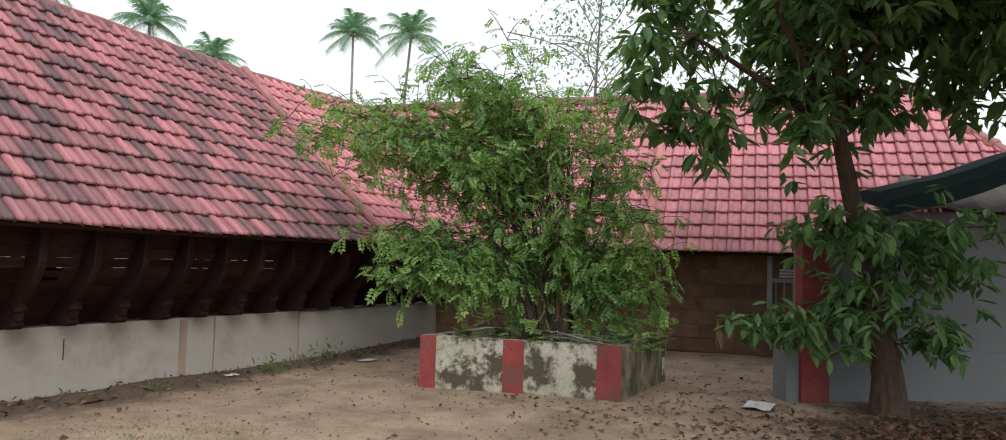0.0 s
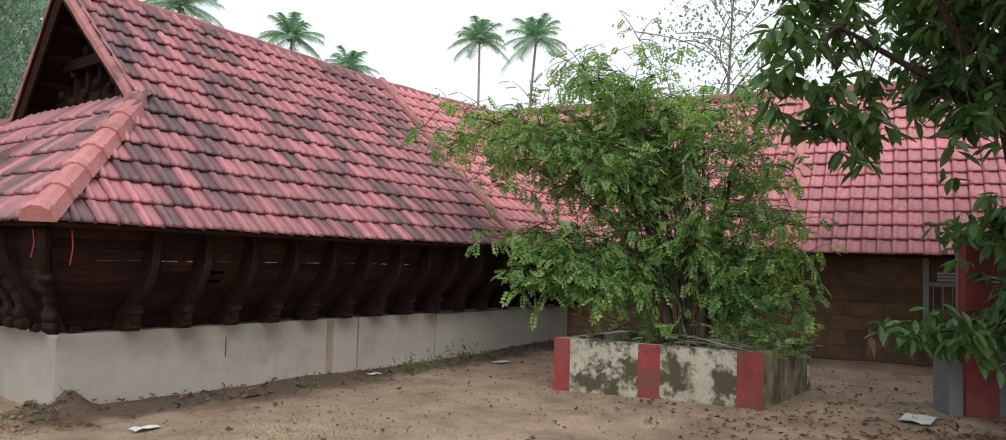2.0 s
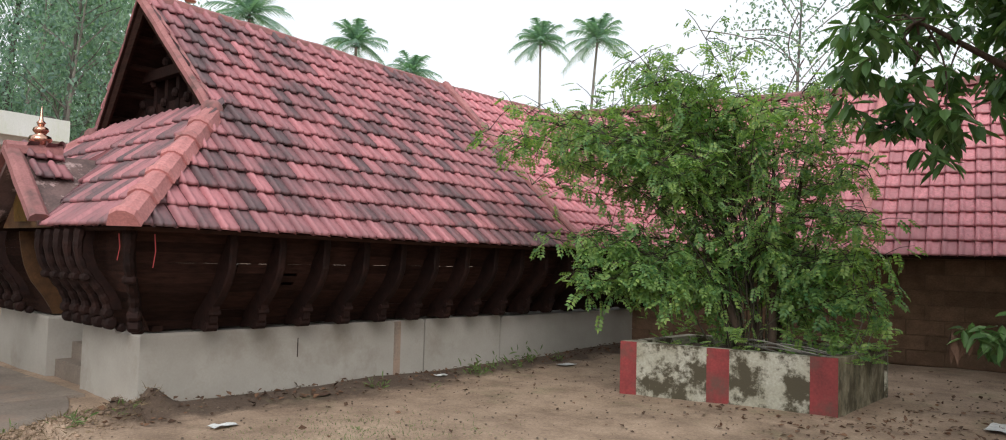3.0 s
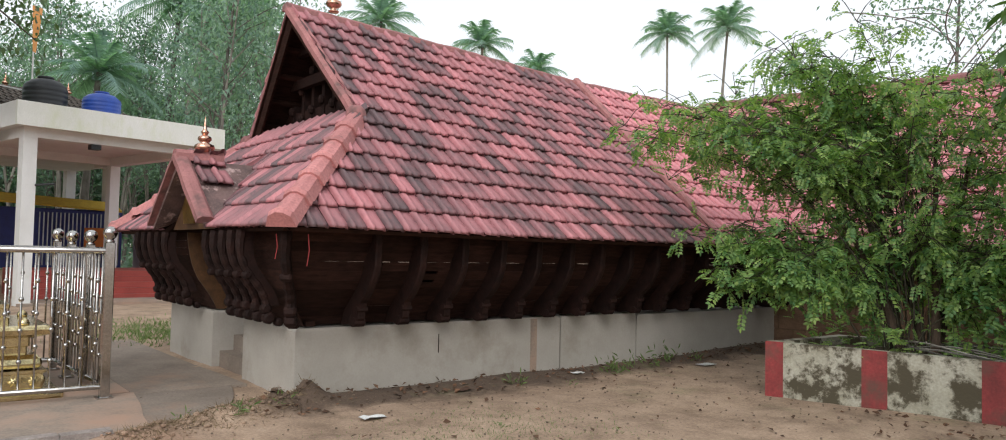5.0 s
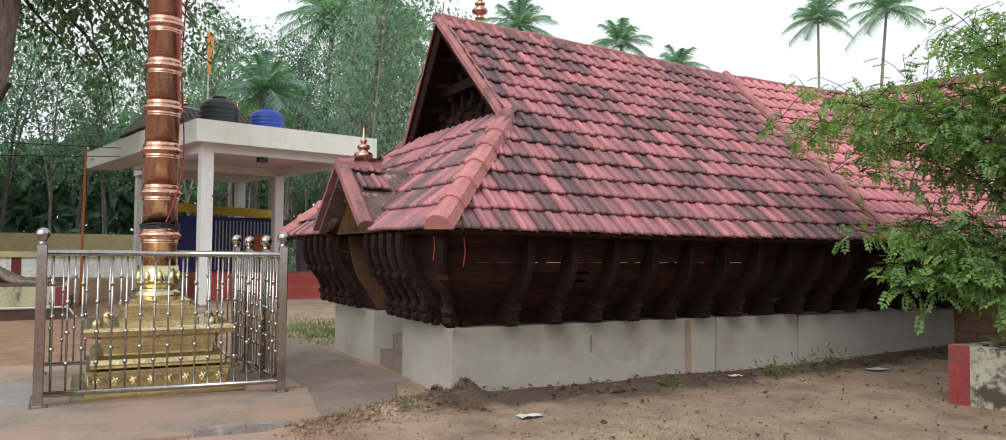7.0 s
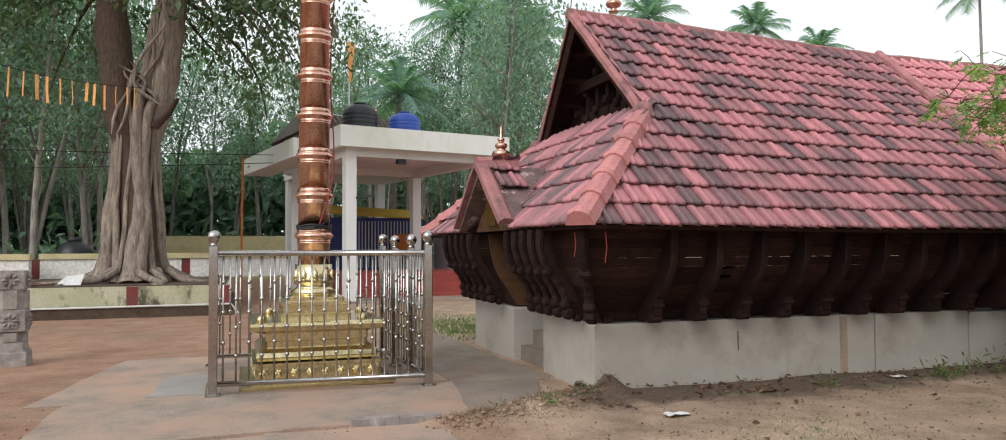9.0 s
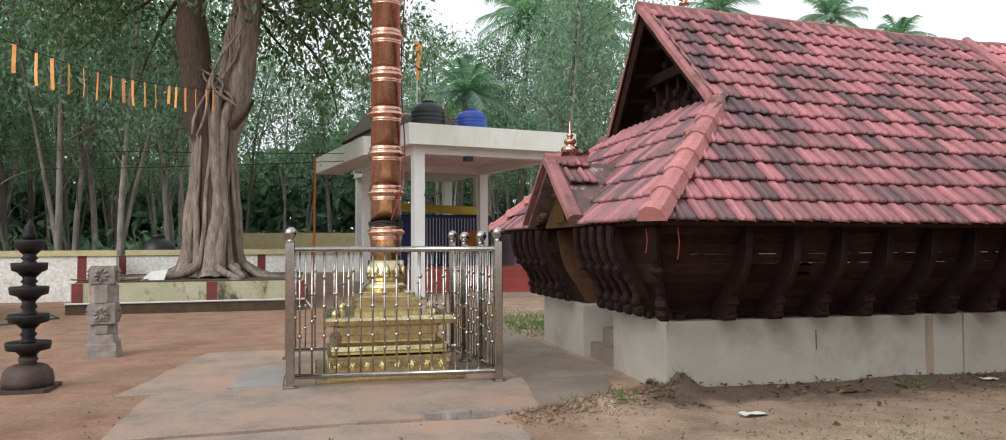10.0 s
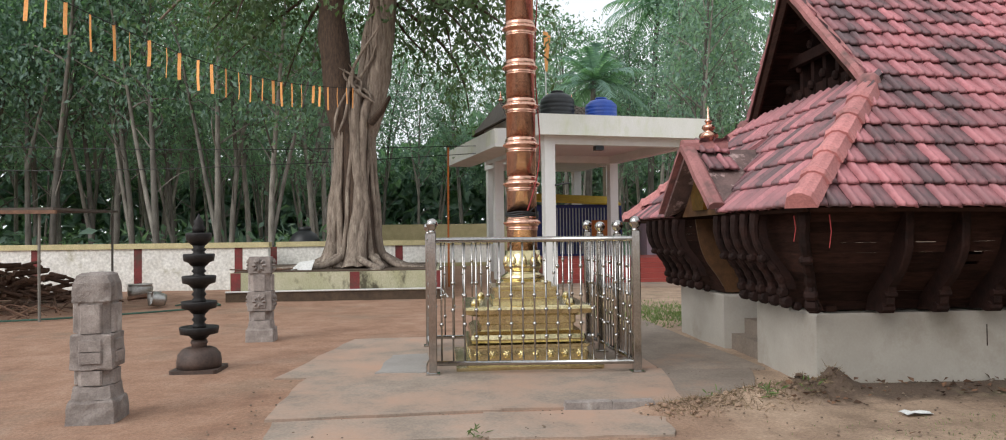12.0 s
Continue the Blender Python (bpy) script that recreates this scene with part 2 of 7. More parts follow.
ORANGE_BOARD = surface("orange_board", (0.45, 0.13, 0.02), (0.36, 0.1, 0.02), 6, 0.7, 0.1, vary=0)
TEAL_NET = surface("teal_shade_net", (0.006, 0.03, 0.03), (0.004, 0.018, 0.02), 9, 0.95, 0.4, fine=120, vary=0)
RUST_SHEET = surface("weathered_sheet_roof", (0.11, 0.09, 0.075), (0.06, 0.05, 0.042), 4, 0.8, 0.3, vary=0.1)
STEP_RED = surface("red_oxide_steps", (0.38, 0.075, 0.06), (0.28, 0.055, 0.045), 2, 0.55, 0.1, vary=0.05)
LILAC = surface("lilac_wall_paint", (0.42, 0.33, 0.38), (0.34, 0.27, 0.31), 2, 0.8, 0.1, vary=0)
PAPER = surface("crumpled_white_paper", (0.75, 0.75, 0.73), (0.6, 0.6, 0.58), 12, 0.8, 0.4, vary=0)
PIPE_WHITE = surface("white_pipe", (0.7, 0.7, 0.68), (0.6, 0.6, 0.58), 5, 0.5, 0.05, vary=0)
HOSE = surface("green_hose", (0.05, 0.12, 0.09), (0.03, 0.08, 0.06), 5, 0.5, 0.05, vary=0)
ALU = surface("dented_aluminium", (0.5, 0.49, 0.47), (0.34, 0.33, 0.31), 9, 0.4, 0.3, metal=0.9, vary=0.1)
FIREWOOD = surface("split_firewood", (0.20, 0.115, 0.075), (0.09, 0.05, 0.035), 6, 0.95, 0.5, vary=0.4)
ROPE_RED = surface("red_cord", (0.35, 0.05, 0.05), (0.25, 0.04, 0.04), 9, 0.9, 0.1, vary=0)
CABLE = surface("black_cable", (0.02, 0.02, 0.02), (0.015, 0.015, 0.015), 9, 0.6, 0.1, vary=0)
SOIL = surface("dark_planter_soil", (0.11, 0.075, 0.05), (0.06, 0.042, 0.03), 6, 1.0, 0.8, vary=0)
DARK_INSIDE = surface("dark_interior_plaster", (0.14, 0.10, 0.08), (0.09, 0.065, 0.05), 3, 0.95, 0.1, vary=0)


def ground_material():
    """Tan sand by the hall, red earth on the open side, grey dust where feet pass, damp dark line along the plinth."""
    m, n, l, p = nodes_of("courtyard_earth")
    geo = n.new("ShaderNodeNewGeometry")
    sep = n.new("ShaderNodeSeparateXYZ")
    l.new(geo.outputs["Position"], sep.inputs[0])
    big = noise_node(n, l, 0.55, 6, geo.outputs["Position"], 0.62)
    mid = noise_node(n, l, 1.5, 8, geo.outputs["Position"], 0.68)
    fine = noise_node(n, l, 38, 5, geo.outputs["Position"], 0.75)
    grit = n.new("ShaderNodeTexVoronoi")
    grit.inputs["Scale"].default_value = 26
    l.new(geo.outputs["Position"], grit.inputs["Vector"])
    sand = ramp(n, [(0.3, (0.19, 0.13, 0.09)), (0.45, (0.31, 0.22, 0.155)), (0.6, (0.42, 0.305, 0.22)), (0.72, (0.47, 0.36, 0.27))])
    l.new(mid.outputs["Fac"], sand.inputs["Fac"])
    red = ramp(n, [(0.28, (0.2, 0.105, 0.068)), (0.46, (0.3, 0.172, 0.112)), (0.62, (0.36, 0.222, 0.153)), (0.74, (0.4, 0.275, 0.205))])
    l.new(mid.outputs["Fac"], red.inputs["Fac"])
    side = math_node(n, l, "ADD", math_node(n, l, "MULTIPLY", sep.outputs["Y"], -0.22), math_node(n, l, "MULTIPLY", big.outputs["Fac"], 1.2))
    sr = ramp(n, [(0.1, (0, 0, 0)), (0.55, (1, 1, 1))])
    l.new(side, sr.inputs["Fac"])
    col = mixc(n, l, sand.outputs[0], red.outputs[0], sr.outputs[0])
    gr = ramp(n, [(0.54, (0, 0, 0)), (0.7, (0.75, 0.75, 0.75))])
    l.new(big.outputs["Fac"], gr.inputs["Fac"])
    col = mixc(n, l, col, (0.24, 0.175, 0.125), gr.outputs[0])
    # moist dark soil washed down beside the plinth, with a ragged edge
    away = math_node(n, l, "ADD", math_node(n, l, "ABSOLUTE", math_node(n, l, "ADD", sep.outputs["X"], 7.6)), math_node(n, l, "MULTIPLY", math_node(n, l, "SUBTRACT", mid.outputs["Fac"], 0.5), 0.9))
    damp = ramp(n, [(0.3, (0.9, 0.9, 0.9)), (0.62, (0, 0, 0))])
    l.new(away, damp.inputs["Fac"])
    hall_side = ramp(n, [(0.24, (0, 0, 0)), (0.3, (1, 1, 1))])
    l.new(math_node(n, l, "MULTIPLY", sep.outputs["Y"], 0.1), hall_side.inputs["Fac"])
    col = mixc(n, l, col, (0.09, 0.061, 0.044), math_node(n, l, "MULTIPLY", damp.outputs[0], hall_side.outputs[0]))
    # thin green algae film in patches on the shaded sand
    film = noise_node(n, l, 0.9, 5, geo.outputs["Position"], 0.7)
    fr = ramp(n, [(0.57, (0, 0, 0)), (0.68, (0.4, 0.4, 0.4))])
    l.new(film.outputs["Fac"], fr.inputs["Fac"])
    col = mixc(n, l, col, (0.2, 0.21, 0.1), math_node(n, l, "MULTIPLY", fr.outputs[0], hall_side.outputs[0]))
    # leaf mould plus painted shade round the foot of the tree by the outbuilding
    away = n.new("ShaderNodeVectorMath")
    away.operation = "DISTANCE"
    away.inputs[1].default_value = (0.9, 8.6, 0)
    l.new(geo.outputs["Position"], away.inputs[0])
    mould_shade = ramp(n, [(0.3, (0.85, 0.85, 0.85)), (0.52, (0, 0, 0))])
    l.new(math_node(n, l, "ADD", math_node(n, l, "MULTIPLY", away.outputs["Value"], 0.22), math_node(n, l, "MULTIPLY", math_node(n, l, "SUBTRACT", mid.outputs["Fac"], 0.5), 0.6)), mould_shade.inputs["Fac"])
    col = mixc(n, l, col, (0.062, 0.044, 0.034), mould_shade.outputs[0])
    fv = ramp(n, [(0.3, (0.62, 0.6, 0.58)), (0.7, (1.2, 1.19, 1.17))])
    l.new(fine.outputs["Fac"], fv.inputs["Fac"])
    col = mixc(n, l, col, fv.outputs[0], 1.0, "MULTIPLY")
    st = ramp(n, [(0.0, (0.5, 0.46, 0.42)), (0.13, (1, 1, 1))])
    l.new(grit.outputs["Distance"], st.inputs["Fac"])
    col = mixc(n, l, col, st.outputs[0], 0.55, "MULTIPLY")
    l.new(col, p.inputs["Base Color"])
    p.inputs["Roughness"].default_value = 0.95
    b = n.new("ShaderNodeBump")
    b.inputs["Strength"].default_value, b.inputs["Distance"].default_value = 0.6, 0.03
    l.new(math_node(n, l, "ADD", mid.outputs["Fac"], math_node(n, l, "MULTIPLY", fine.outputs["Fac"], 0.5)), b.inputs["Height"])
    l.new(b.outputs[0], p.inputs["Normal"])
    return m


EARTH = ground_material()

# ---- building helpers ----


class Shape:
    """Collects vertices and faces for one mesh."""

    def __init__(self):
        self.v, self.f = [], []

    def add(self, verts, faces):
        k = len(self.v)
        self.v += [tuple(p) for p in verts]
        self.f += [tuple(i + k for i in q) for q in faces]
        return self

    def box(self, lo, hi, m=None, cut=0.0):
        x0, y0, z0 = lo
        x1, y1, z1 = hi
        c = min(cut, 0.45 * (x1 - x0), 0.45 * (y1 - y0))
        if c <= 0:
            ps = [(x0, y0), (x1, y0), (x1, y1), (x0, y1)]
        else:
            ps = [(x0 + c, y0), (x1 - c, y0), (x1, y0 + c), (x1, y1 - c), (x1 - c, y1), (x0 + c, y1), (x0, y1 - c), (x0, y0 + c)]
        return self.prism([(x, y) for x, y in ps], z0, z1, m)

    def prism(self, poly, z0, z1, m=None, top=1.0):
        """An upright prism over a polygon (counter-clockwise); top scales the upper face about its middle."""
        n = len(poly)
        cx, cy = sum(p[0] for p in poly) / n, sum(p[1] for p in poly) / n
        vs = [Vector((x, y, z0)) for x, y in poly] + [Vector((cx + (x - cx) * top, cy + (y - cy) * top, z1)) for x, y in poly]
        if m:
            vs = [m @ p for p in vs]
        fs = [(i, (i + 1) % n, n + (i + 1) % n, n + i) for i in range(n)] + [tuple(range(n - 1, -1, -1)), tuple(range(n, 2 * n))]
        return self.add(vs, fs)

    def lathe(self, profile, at=(0, 0, 0), n=20, wave=None):
        vs, fs = [], []
        for r, z in profile:
            for i in range(n):
                a = 2 * math.pi * i / n
                k = r * (1 + (wave(a, z) if wave else 0))
                vs.append((at[0] + k * math.cos(a), at[1] + k * math.sin(a), at[2] + z))
        for j in range(len(profile) - 1):
            for i in range(n):
                fs.append((j * n + i, j * n + (i + 1) % n, (j + 1) * n + (i + 1) % n, (j + 1) * n + i))
        fs += [tuple(range(n - 1, -1, -1)), tuple((len(profile) - 1) * n + i for i in range(n))]
        return self.add(vs, fs)

    def tube(self, pts, radii, n=7, lump=0.0):
        pts = [Vector(p) for p in pts]
        if isinstance(radii, (int, float)):
            radii = [radii] * len(pts)
        vs, fs = [], []
        up = Vector((0.31, 0.17, 0.93))
        for k, p in enumerate(pts):
            d = (pts[min(k + 1, len(pts) - 1)] - pts[max(k - 1, 0)]).normalized()
            if abs(d.dot(up)) > 0.95:
                up = Vector((0.93, 0.3, 0.1))
            a = d.cross(up).normalized()
            b = d.cross(a).normalized()
            for i in range(n):
                t = 2 * math.pi * i / n
                r = radii[k] * (1 + lump * noise.noise(p * 1.7 + Vector((math.cos(t), math.sin(t), 0)) * 1.3))
                vs.append(p + (a * math.cos(t) + b * math.sin(t)) * r)
        for k in range(len(pts) - 1):
            for i in range(n):
                fs.append((k * n + i, k * n + (i + 1) % n, (k + 1) * n + (i + 1) % n, (k + 1) * n + i))
        fs += [tuple(range(n)), tuple((len(pts) - 1) * n + i for i in range(n - 1, -1, -1))]
        return self.add(vs, fs)

    def plate(self, poly, thick):
        """A flat plate: a polygon in space, thickened along its normal."""
        poly = [Vector(p) for p in poly]
        nrm = (poly[1] - poly[0]).cross(poly[2] - poly[0]).normalized() * thick
        n = len(poly)
        vs = [p - nrm for p in poly] + poly
        fs = [(i, (i + 1) % n, n + (i + 1) % n, n + i) for i in range(n)] + [tuple(range(n - 1, -1, -1)), tuple(range(n, 2 * n))]
        return self.add(vs, fs)

    def mesh(self, name, material, smooth=False):
        me = bpy.data.meshes.new(name)
        me.from_pydata(self.v, [], self.f)
        me.materials.append(material)
        if smooth:
            me.polygons.foreach_set("use_smooth", [True] * len(me.polygons))
        me.update()
        return me


def part(name, shape, material, parent, label="", smooth=False, kind=""):
    """Links one mesh, given in world places, under a thing or a part."""
    me = shape.mesh(name, material, smooth) if isinstance(shape, Shape) else shape
    ob = new(name, me)
    ob.parent = parent
    if parent is not None and parent.data is None:
        ob.matrix_parent_inverse = parent.matrix_basis.inverted()
    return tagged(ob, label=label, kind=kind)


def thing(name, at, label, category, group="", kind=""):
    ob = new(name)
    ob.empty_display_size = 0.2
    ob.matrix_basis = Matrix.Translation(at)
    return tagged(ob, label, category, group, kind)


def solid(name, shape, material, label, category, group="", kind="", smooth=False):
    return tagged(new(name, shape.mesh(name, material, smooth)), label, category, group, kind)


def lerp(a, b, t):
    return a + (b - a) * t


def bulk(name, template, faces, places, turns, sizes, material):
    """One mesh of many copies of a small template, by arrays."""
    T = np.asarray(template, float)
    V = np.einsum("nij,kj->nki", turns, T) * np.asarray(sizes)[:, None, None] + np.asarray(places)[:, None, :]
    N, k = len(V), len(T)
    F = (np.asarray(faces)[None] + (np.arange(N) * k)[:, None, None]).reshape(-1, len(faces[0]))
    me = bpy.data.meshes.new(name)
    me.from_pydata(V.reshape(-1, 3).tolist(), [], F.tolist())
    me.materials.append(material)
    me.update()
    return me


def turns_from(forward, up):
    """Rotation matrices whose y axis is forward and z axis near up."""
    y = forward / np.linalg.norm(forward, axis=1)[:, None]
    x = np.cross(y, up)
    x /= np.linalg.norm(x, axis=1)[:, None] + 1e-9
    z = np.cross(x, y)
    return np.stack([x, y, z], axis=2)


# ---- ground ----


def ground_height(x, y):
    """Nearly level yard that rises a little towards the back wing."""
    h = 0.10 * min(1.0, max(0.0, (y - 8.6) / 3.6))
    # a low bank of earth and dry grass that runs up to the plinth corner
    t = min(1.0, max(0.0, ((x + 6.95) * -0.32 + (y - 1.35) * 0.947) / 1.98))
    off = math.hypot(x - lerp(-6.95, -7.6, t), y - lerp(1.35, 3.22, t))
    heap = (0.07 + 0.13 * t ** 3) * math.exp(-(off / 0.2) ** 2) * (1 + 0.7 * noise.noise(Vector((x * 5, y * 5, 2))))
    lip = 0.05 * math.exp(-((x + 7.6) / 0.28) ** 2) * (1 if 3.2 < y < 12 else 0)
    rough = 0.022 * noise.noise(Vector((x * 0.9, y * 0.9, 0))) + 0.018 * noise.noise(Vector((x * 3.1, y * 3.1, 4)))
    if x < -7.0 and y < 1.2:
        rough *= 0.35
    return h + heap + lip + rough - 0.012


def build_ground():
    xs = [-3000, -400, -90, -45] + [-30 + 0.9 * i for i in range(18)] + [-14 + 0.16 * i for i in range(106)] + [3.5, 6, 12, 40, 300, 3000]
    ys = [-3000, -400, -90, -30, -18] + [-12 + 0.5 * i for i in range(18)] + [-3 + 0.17 * i for i in range(100)] + [14.5, 16, 20, 40, 90, 400, 3000]
    xs = sorted(xs + [-7.96 + 0.16 * i + 0.08 for i in range(10)])
    ys = sorted(ys + [0.995 + 0.17 * i for i in range(16)])
    sh = Shape()
    sh.v = [(x, y, ground_height(x, y) if abs(x) < 60 and abs(y) < 60 else 0.0) for y in ys for x in xs]
    w = len(xs)
    sh.f = [(j * w + i, j * w + i + 1, (j + 1) * w + i + 1, (j + 1) * w + i) for j in range(len(ys) - 1) for i in range(w - 1)]
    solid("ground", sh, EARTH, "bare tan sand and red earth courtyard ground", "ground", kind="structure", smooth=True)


build_ground()

# ---- roof tiles ----
TILE_W, ROWS_UP = 0.207, 14
CROSS = [(-0.485, -0.016), (-0.465, 0.018), (-0.4, 0.042), (-0.3, 0.046), (-0.2, 0.032), (-0.13, 0.005), (-0.02, -0.005), (0.2, -0.006), (0.41, 0.002), (0.44, -0.02), (0.485, -0.022)]


def tile_points(width, length):
    """Interlocking clay tile: broad roll and pan, with a thick rounded lower lip. Rows: lip bottom, lip edge, lip top, top end."""
    a = [(x * width, 0.03 - 0.8 * max(h, 0), 0.002 + h * 0.8) for x, h in CROSS]
    b = [(x * width, -0.008 - 1.1 * max(h, 0), 0.034 + h) for x, h in CROSS]
    d = [(x * width, 0.022 - 1.0 * max(h, 0), 0.054 + h) for x, h in CROSS]
    c = [(x * width, length, 0.004 + h) for x, h in CROSS]
    k = len(CROSS)
    faces = [(r * k + i, r * k + i + 1, (r + 1) * k + i + 1, (r + 1) * k + i) for r in range(3) for i in range(k - 1)]
    return a + b + d + c, faces


def roof_frame(at, s, v):
    p = at(s, v)
    ex = (at(s + 0.01, v) - at(s - 0.01, v)).normalized()
    ey = (at(s, v + 0.01) - at(s, v - 0.01)).normalized()
    ez = ex.cross(ey).normalized()
    return p, ex, ez.cross(ex).normalized(), ez


def roof_slope(parent, at, s0, s1, limit, material, singles, under_label=""):
    """One slope: a boarded deck, and clay tiles laid on it row by row. at(s, v): s metres along the eave, v from eave 0 to ridge 1."""
    deck = Shape()
    top, low = [], []
    for j in range(ROWS_UP * 2 + 1):
        v = j / (ROWS_UP * 2)
        lo, hi = limit(v)
        lo, hi = max(lo, s0), min(hi, s1)
        for k in range(9):
            s = lerp(lo, max(hi, lo + 0.001), k / 8)
            p, ex, ey, ez = roof_frame(at, s, v)
            top.append(p - ez * 0.012)
            low.append(p - ez * 0.06)
    m, w = len(top), 9
    n = ROWS_UP * 2
    deck.v = [tuple(p) for p in top + low]
    for j in range(n):
        for k in range(w - 1):
            a = j * w + k
            deck.f += [(a, a + 1, a + w + 1, a + w), (m + a + w, m + a + w + 1, m + a + 1, m + a)]
    for k in range(w - 1):
        deck.f += [(m + k, m + k + 1, k + 1, k), (n * w + k, n * w + k + 1, m + n * w + k + 1, m + n * w + k)]
    for j in range(n):
        a, b = j * w, j * w + w - 1
        deck.f += [(a, a + w, m + a + w, m + a), (b + w, b, m + b, m + b + w)]
    roof = part("roof", deck, WOOD_DARK, parent, under_label)
    length = (at((s0 + s1) / 2, 1) - at((s0 + s1) / 2, 0)).length / ROWS_UP * 1.1
    pts, faces = tile_points(TILE_W * 1.03, length)
    proto = Shape().add(pts, faces).mesh("roof_tile", material, True)
    rest = Shape()
    rng = random.Random(int(abs(s0) * 100) + singles)
    count, cols = 0, math.ceil((s1 - s0) / TILE_W)
    for c in range(cols):
        for r in range(ROWS_UP):
            v = r / ROWS_UP - 0.004
            s = s0 + (c + 0.5) * TILE_W
            lo = max(limit(max(v, 0))[0], limit(min(1, v + 1.1 / ROWS_UP))[0])
            hi = min(limit(max(v, 0))[1], limit(min(1, v + 1.1 / ROWS_UP))[1])
            wide_lo, wide_hi = min(limit(max(v, 0))[0], limit(min(1, v + 1.0 / ROWS_UP))[0]), max(limit(max(v, 0))[1], limit(min(1, v + 1.0 / ROWS_UP))[1])
            if s + TILE_W * 0.5 < wide_lo or s - TILE_W * 0.5 > wide_hi:
                continue
            p, ex, ey, ez = roof_frame(at, s, v)
            tilt = rng.uniform(-0.012, 0.012)
            ex2 = (ex + ey * tilt).normalized()
            ey2 = ez.cross(ex2).normalized()
            p = p + ez * rng.uniform(-0.004, 0.005) + ey * rng.uniform(-0.008, 0.008)
            whole = s - TILE_W * 0.5 >= lo and s + TILE_W * 0.5 <= hi
            if whole and count < singles:
                ob = new("roof_tile", proto)
                ob.parent = roof
                ob.matrix_basis = Matrix((ex2, ey2, ez)).transposed().to_4x4()
                ob.matrix_basis = Matrix.Translation(p) @ ob.matrix_basis
                count += 1
            else:
                vs = []
                for x, y, z in pts:
                    vv = v + y / (length / 1.1 * ROWS_UP)
                    a, b = limit(min(1, max(0, vv)))
                    x = min(max(x, a - s), b - s)
                    vs.append(p + ex2 * x + ey2 * y + ez * z)
                rest.add(vs, faces)
    if rest.v:
        part("tile_field", rest, material, roof, "rows of clay roof tiles", True, "stuff")
    return roof


def cap_tile(length, width, rise):
    """An angular hip or ridge cap, wider at its lower end, with a raised collar."""
    sh = Shape()
    secs = [(0, 1.02, 0.016), (0.05, 1.06, 0.036), (0.10, 1.0, 0.01), (length, 0.84, -0.004)]
    prof = [(-0.5, -0.55), (-0.36, 0.55), (-0.12, 0.95), (0.12, 0.95), (0.36, 0.55), (0.5, -0.55)]
    for y, k, up in secs:
        sh.v += [(x * width * k, y, h * rise + up) for x, h in prof]
    n = len(prof)
    for j in range(3):
        sh.f += [(j * n + i, j * n + i + 1, (j + 1) * n + i + 1, (j + 1) * n + i) for i in range(n - 1)]
    sh.f += [tuple(range(n - 1, -1, -1))]
    return sh


def lay_caps(parent, a, b, up, count, width, rise, material, over=1.12, name="hip_cap"):
    a, b = Vector(a), Vector(b)
    d = (b - a)
    L = d.length / count
    y = d.normalized()
    z = (Vector(up) - y * Vector(up).dot(y)).normalized()
    x = y.cross(z)
    me = cap_tile(L * over, width, rise).mesh(name, material)
    rot = Matrix((x, y, z)).transposed().to_4x4()
    for i in range(count):
        ob = new(name, me)
        ob.parent = parent
        ob.matrix_parent_inverse = parent.matrix_basis.inverted() if parent.data is None else Matrix()
        ob.matrix_basis = Matrix.Translation(a + y * L * i) @ rot


def band(parent, pts, width, height, side, material, name, rough=0.012, label=""):
    """A lumpy cement band along a line; side: the direction of its width."""
    sh = Shape()
    side = Vector(side).normalized()
    pts = [Vector(p) for p in pts]
    fine = []
    for p, q in zip(pts, pts[1:]):
        k = max(2, int((q - p).length / 0.12))
        fine += [p.lerp(q, i / k) for i in range(k)]
    fine.append(pts[-1])
    prof = [(-0.5, -0.4), (-0.46, 0.5), (-0.25, 0.95), (0.25, 0.95), (0.46, 0.5), (0.5, -0.4)]
    for i, p in enumerate(fine):
        d = (fine[min(i + 1, len(fine) - 1)] - fine[max(0, i - 1)]).normalized()
        up = side.cross(d).normalized()
        if up.z < 0:
            up = -up
        j = 1 + rough * 8 * noise.noise(p * 2.3)
        k = rough * noise.noise(p * 5.1)
        sh.v += [tuple(p + side * (x * width * j) + up * (h * height + k)) for x, h in prof]
    n = len(prof)
    for j in range(len(fine) - 1):
        sh.f += [(j * n + i, j * n + (i + 1) % n, (j + 1) * n + (i + 1) % n, (j + 1) * n + i) for i in range(n)]
    sh.f += [tuple(range(n)), tuple((len(fine) - 1) * n + i for i in range(n - 1, -1, -1))]
    return part(name, sh, material, parent, label)


# ---- temple hall ----
EAVE_X, RIDGE_X, EAVE_Z, FRONT_Y = -6.93, -10.08, 1.77, 2.68
WEST_X = 2 * RIDGE_X - EAVE_X
GAB_X, GAB_Y, GAB_Z = -8.35, 4.12, 3.16
APEX_Y, APEX_Z = 3.95, 4.84
GAB_V = (GAB_Z - EAVE_Z) / (APEX_Z - EAVE_Z)
SEAM_Y, BACK_Y = 9.3, 16.0
PLINTH_X, PLINTH_Y, PLINTH_END, PLINTH_Z = -7.85, 3.22, 12.35, 0.72
DOOR_X0, DOOR_X1, FRONT_END = -10.44, -9.35, -12.32

hall = thing("temple_hall", (RIDGE_X, 7.0, 0), "low temple hall with mossy red tile roof and dark timber screens", "temple hall")


def ridge_z(y):
    return lerp(APEX_Z, 4.61, min(1.0, max(0.0, (y - APEX_Y) / (9.27 - APEX_Y))))


def eave_z(y):
    return EAVE_Z - 0.03 * min(1.0, max(0.0, (y - 3) / 3))


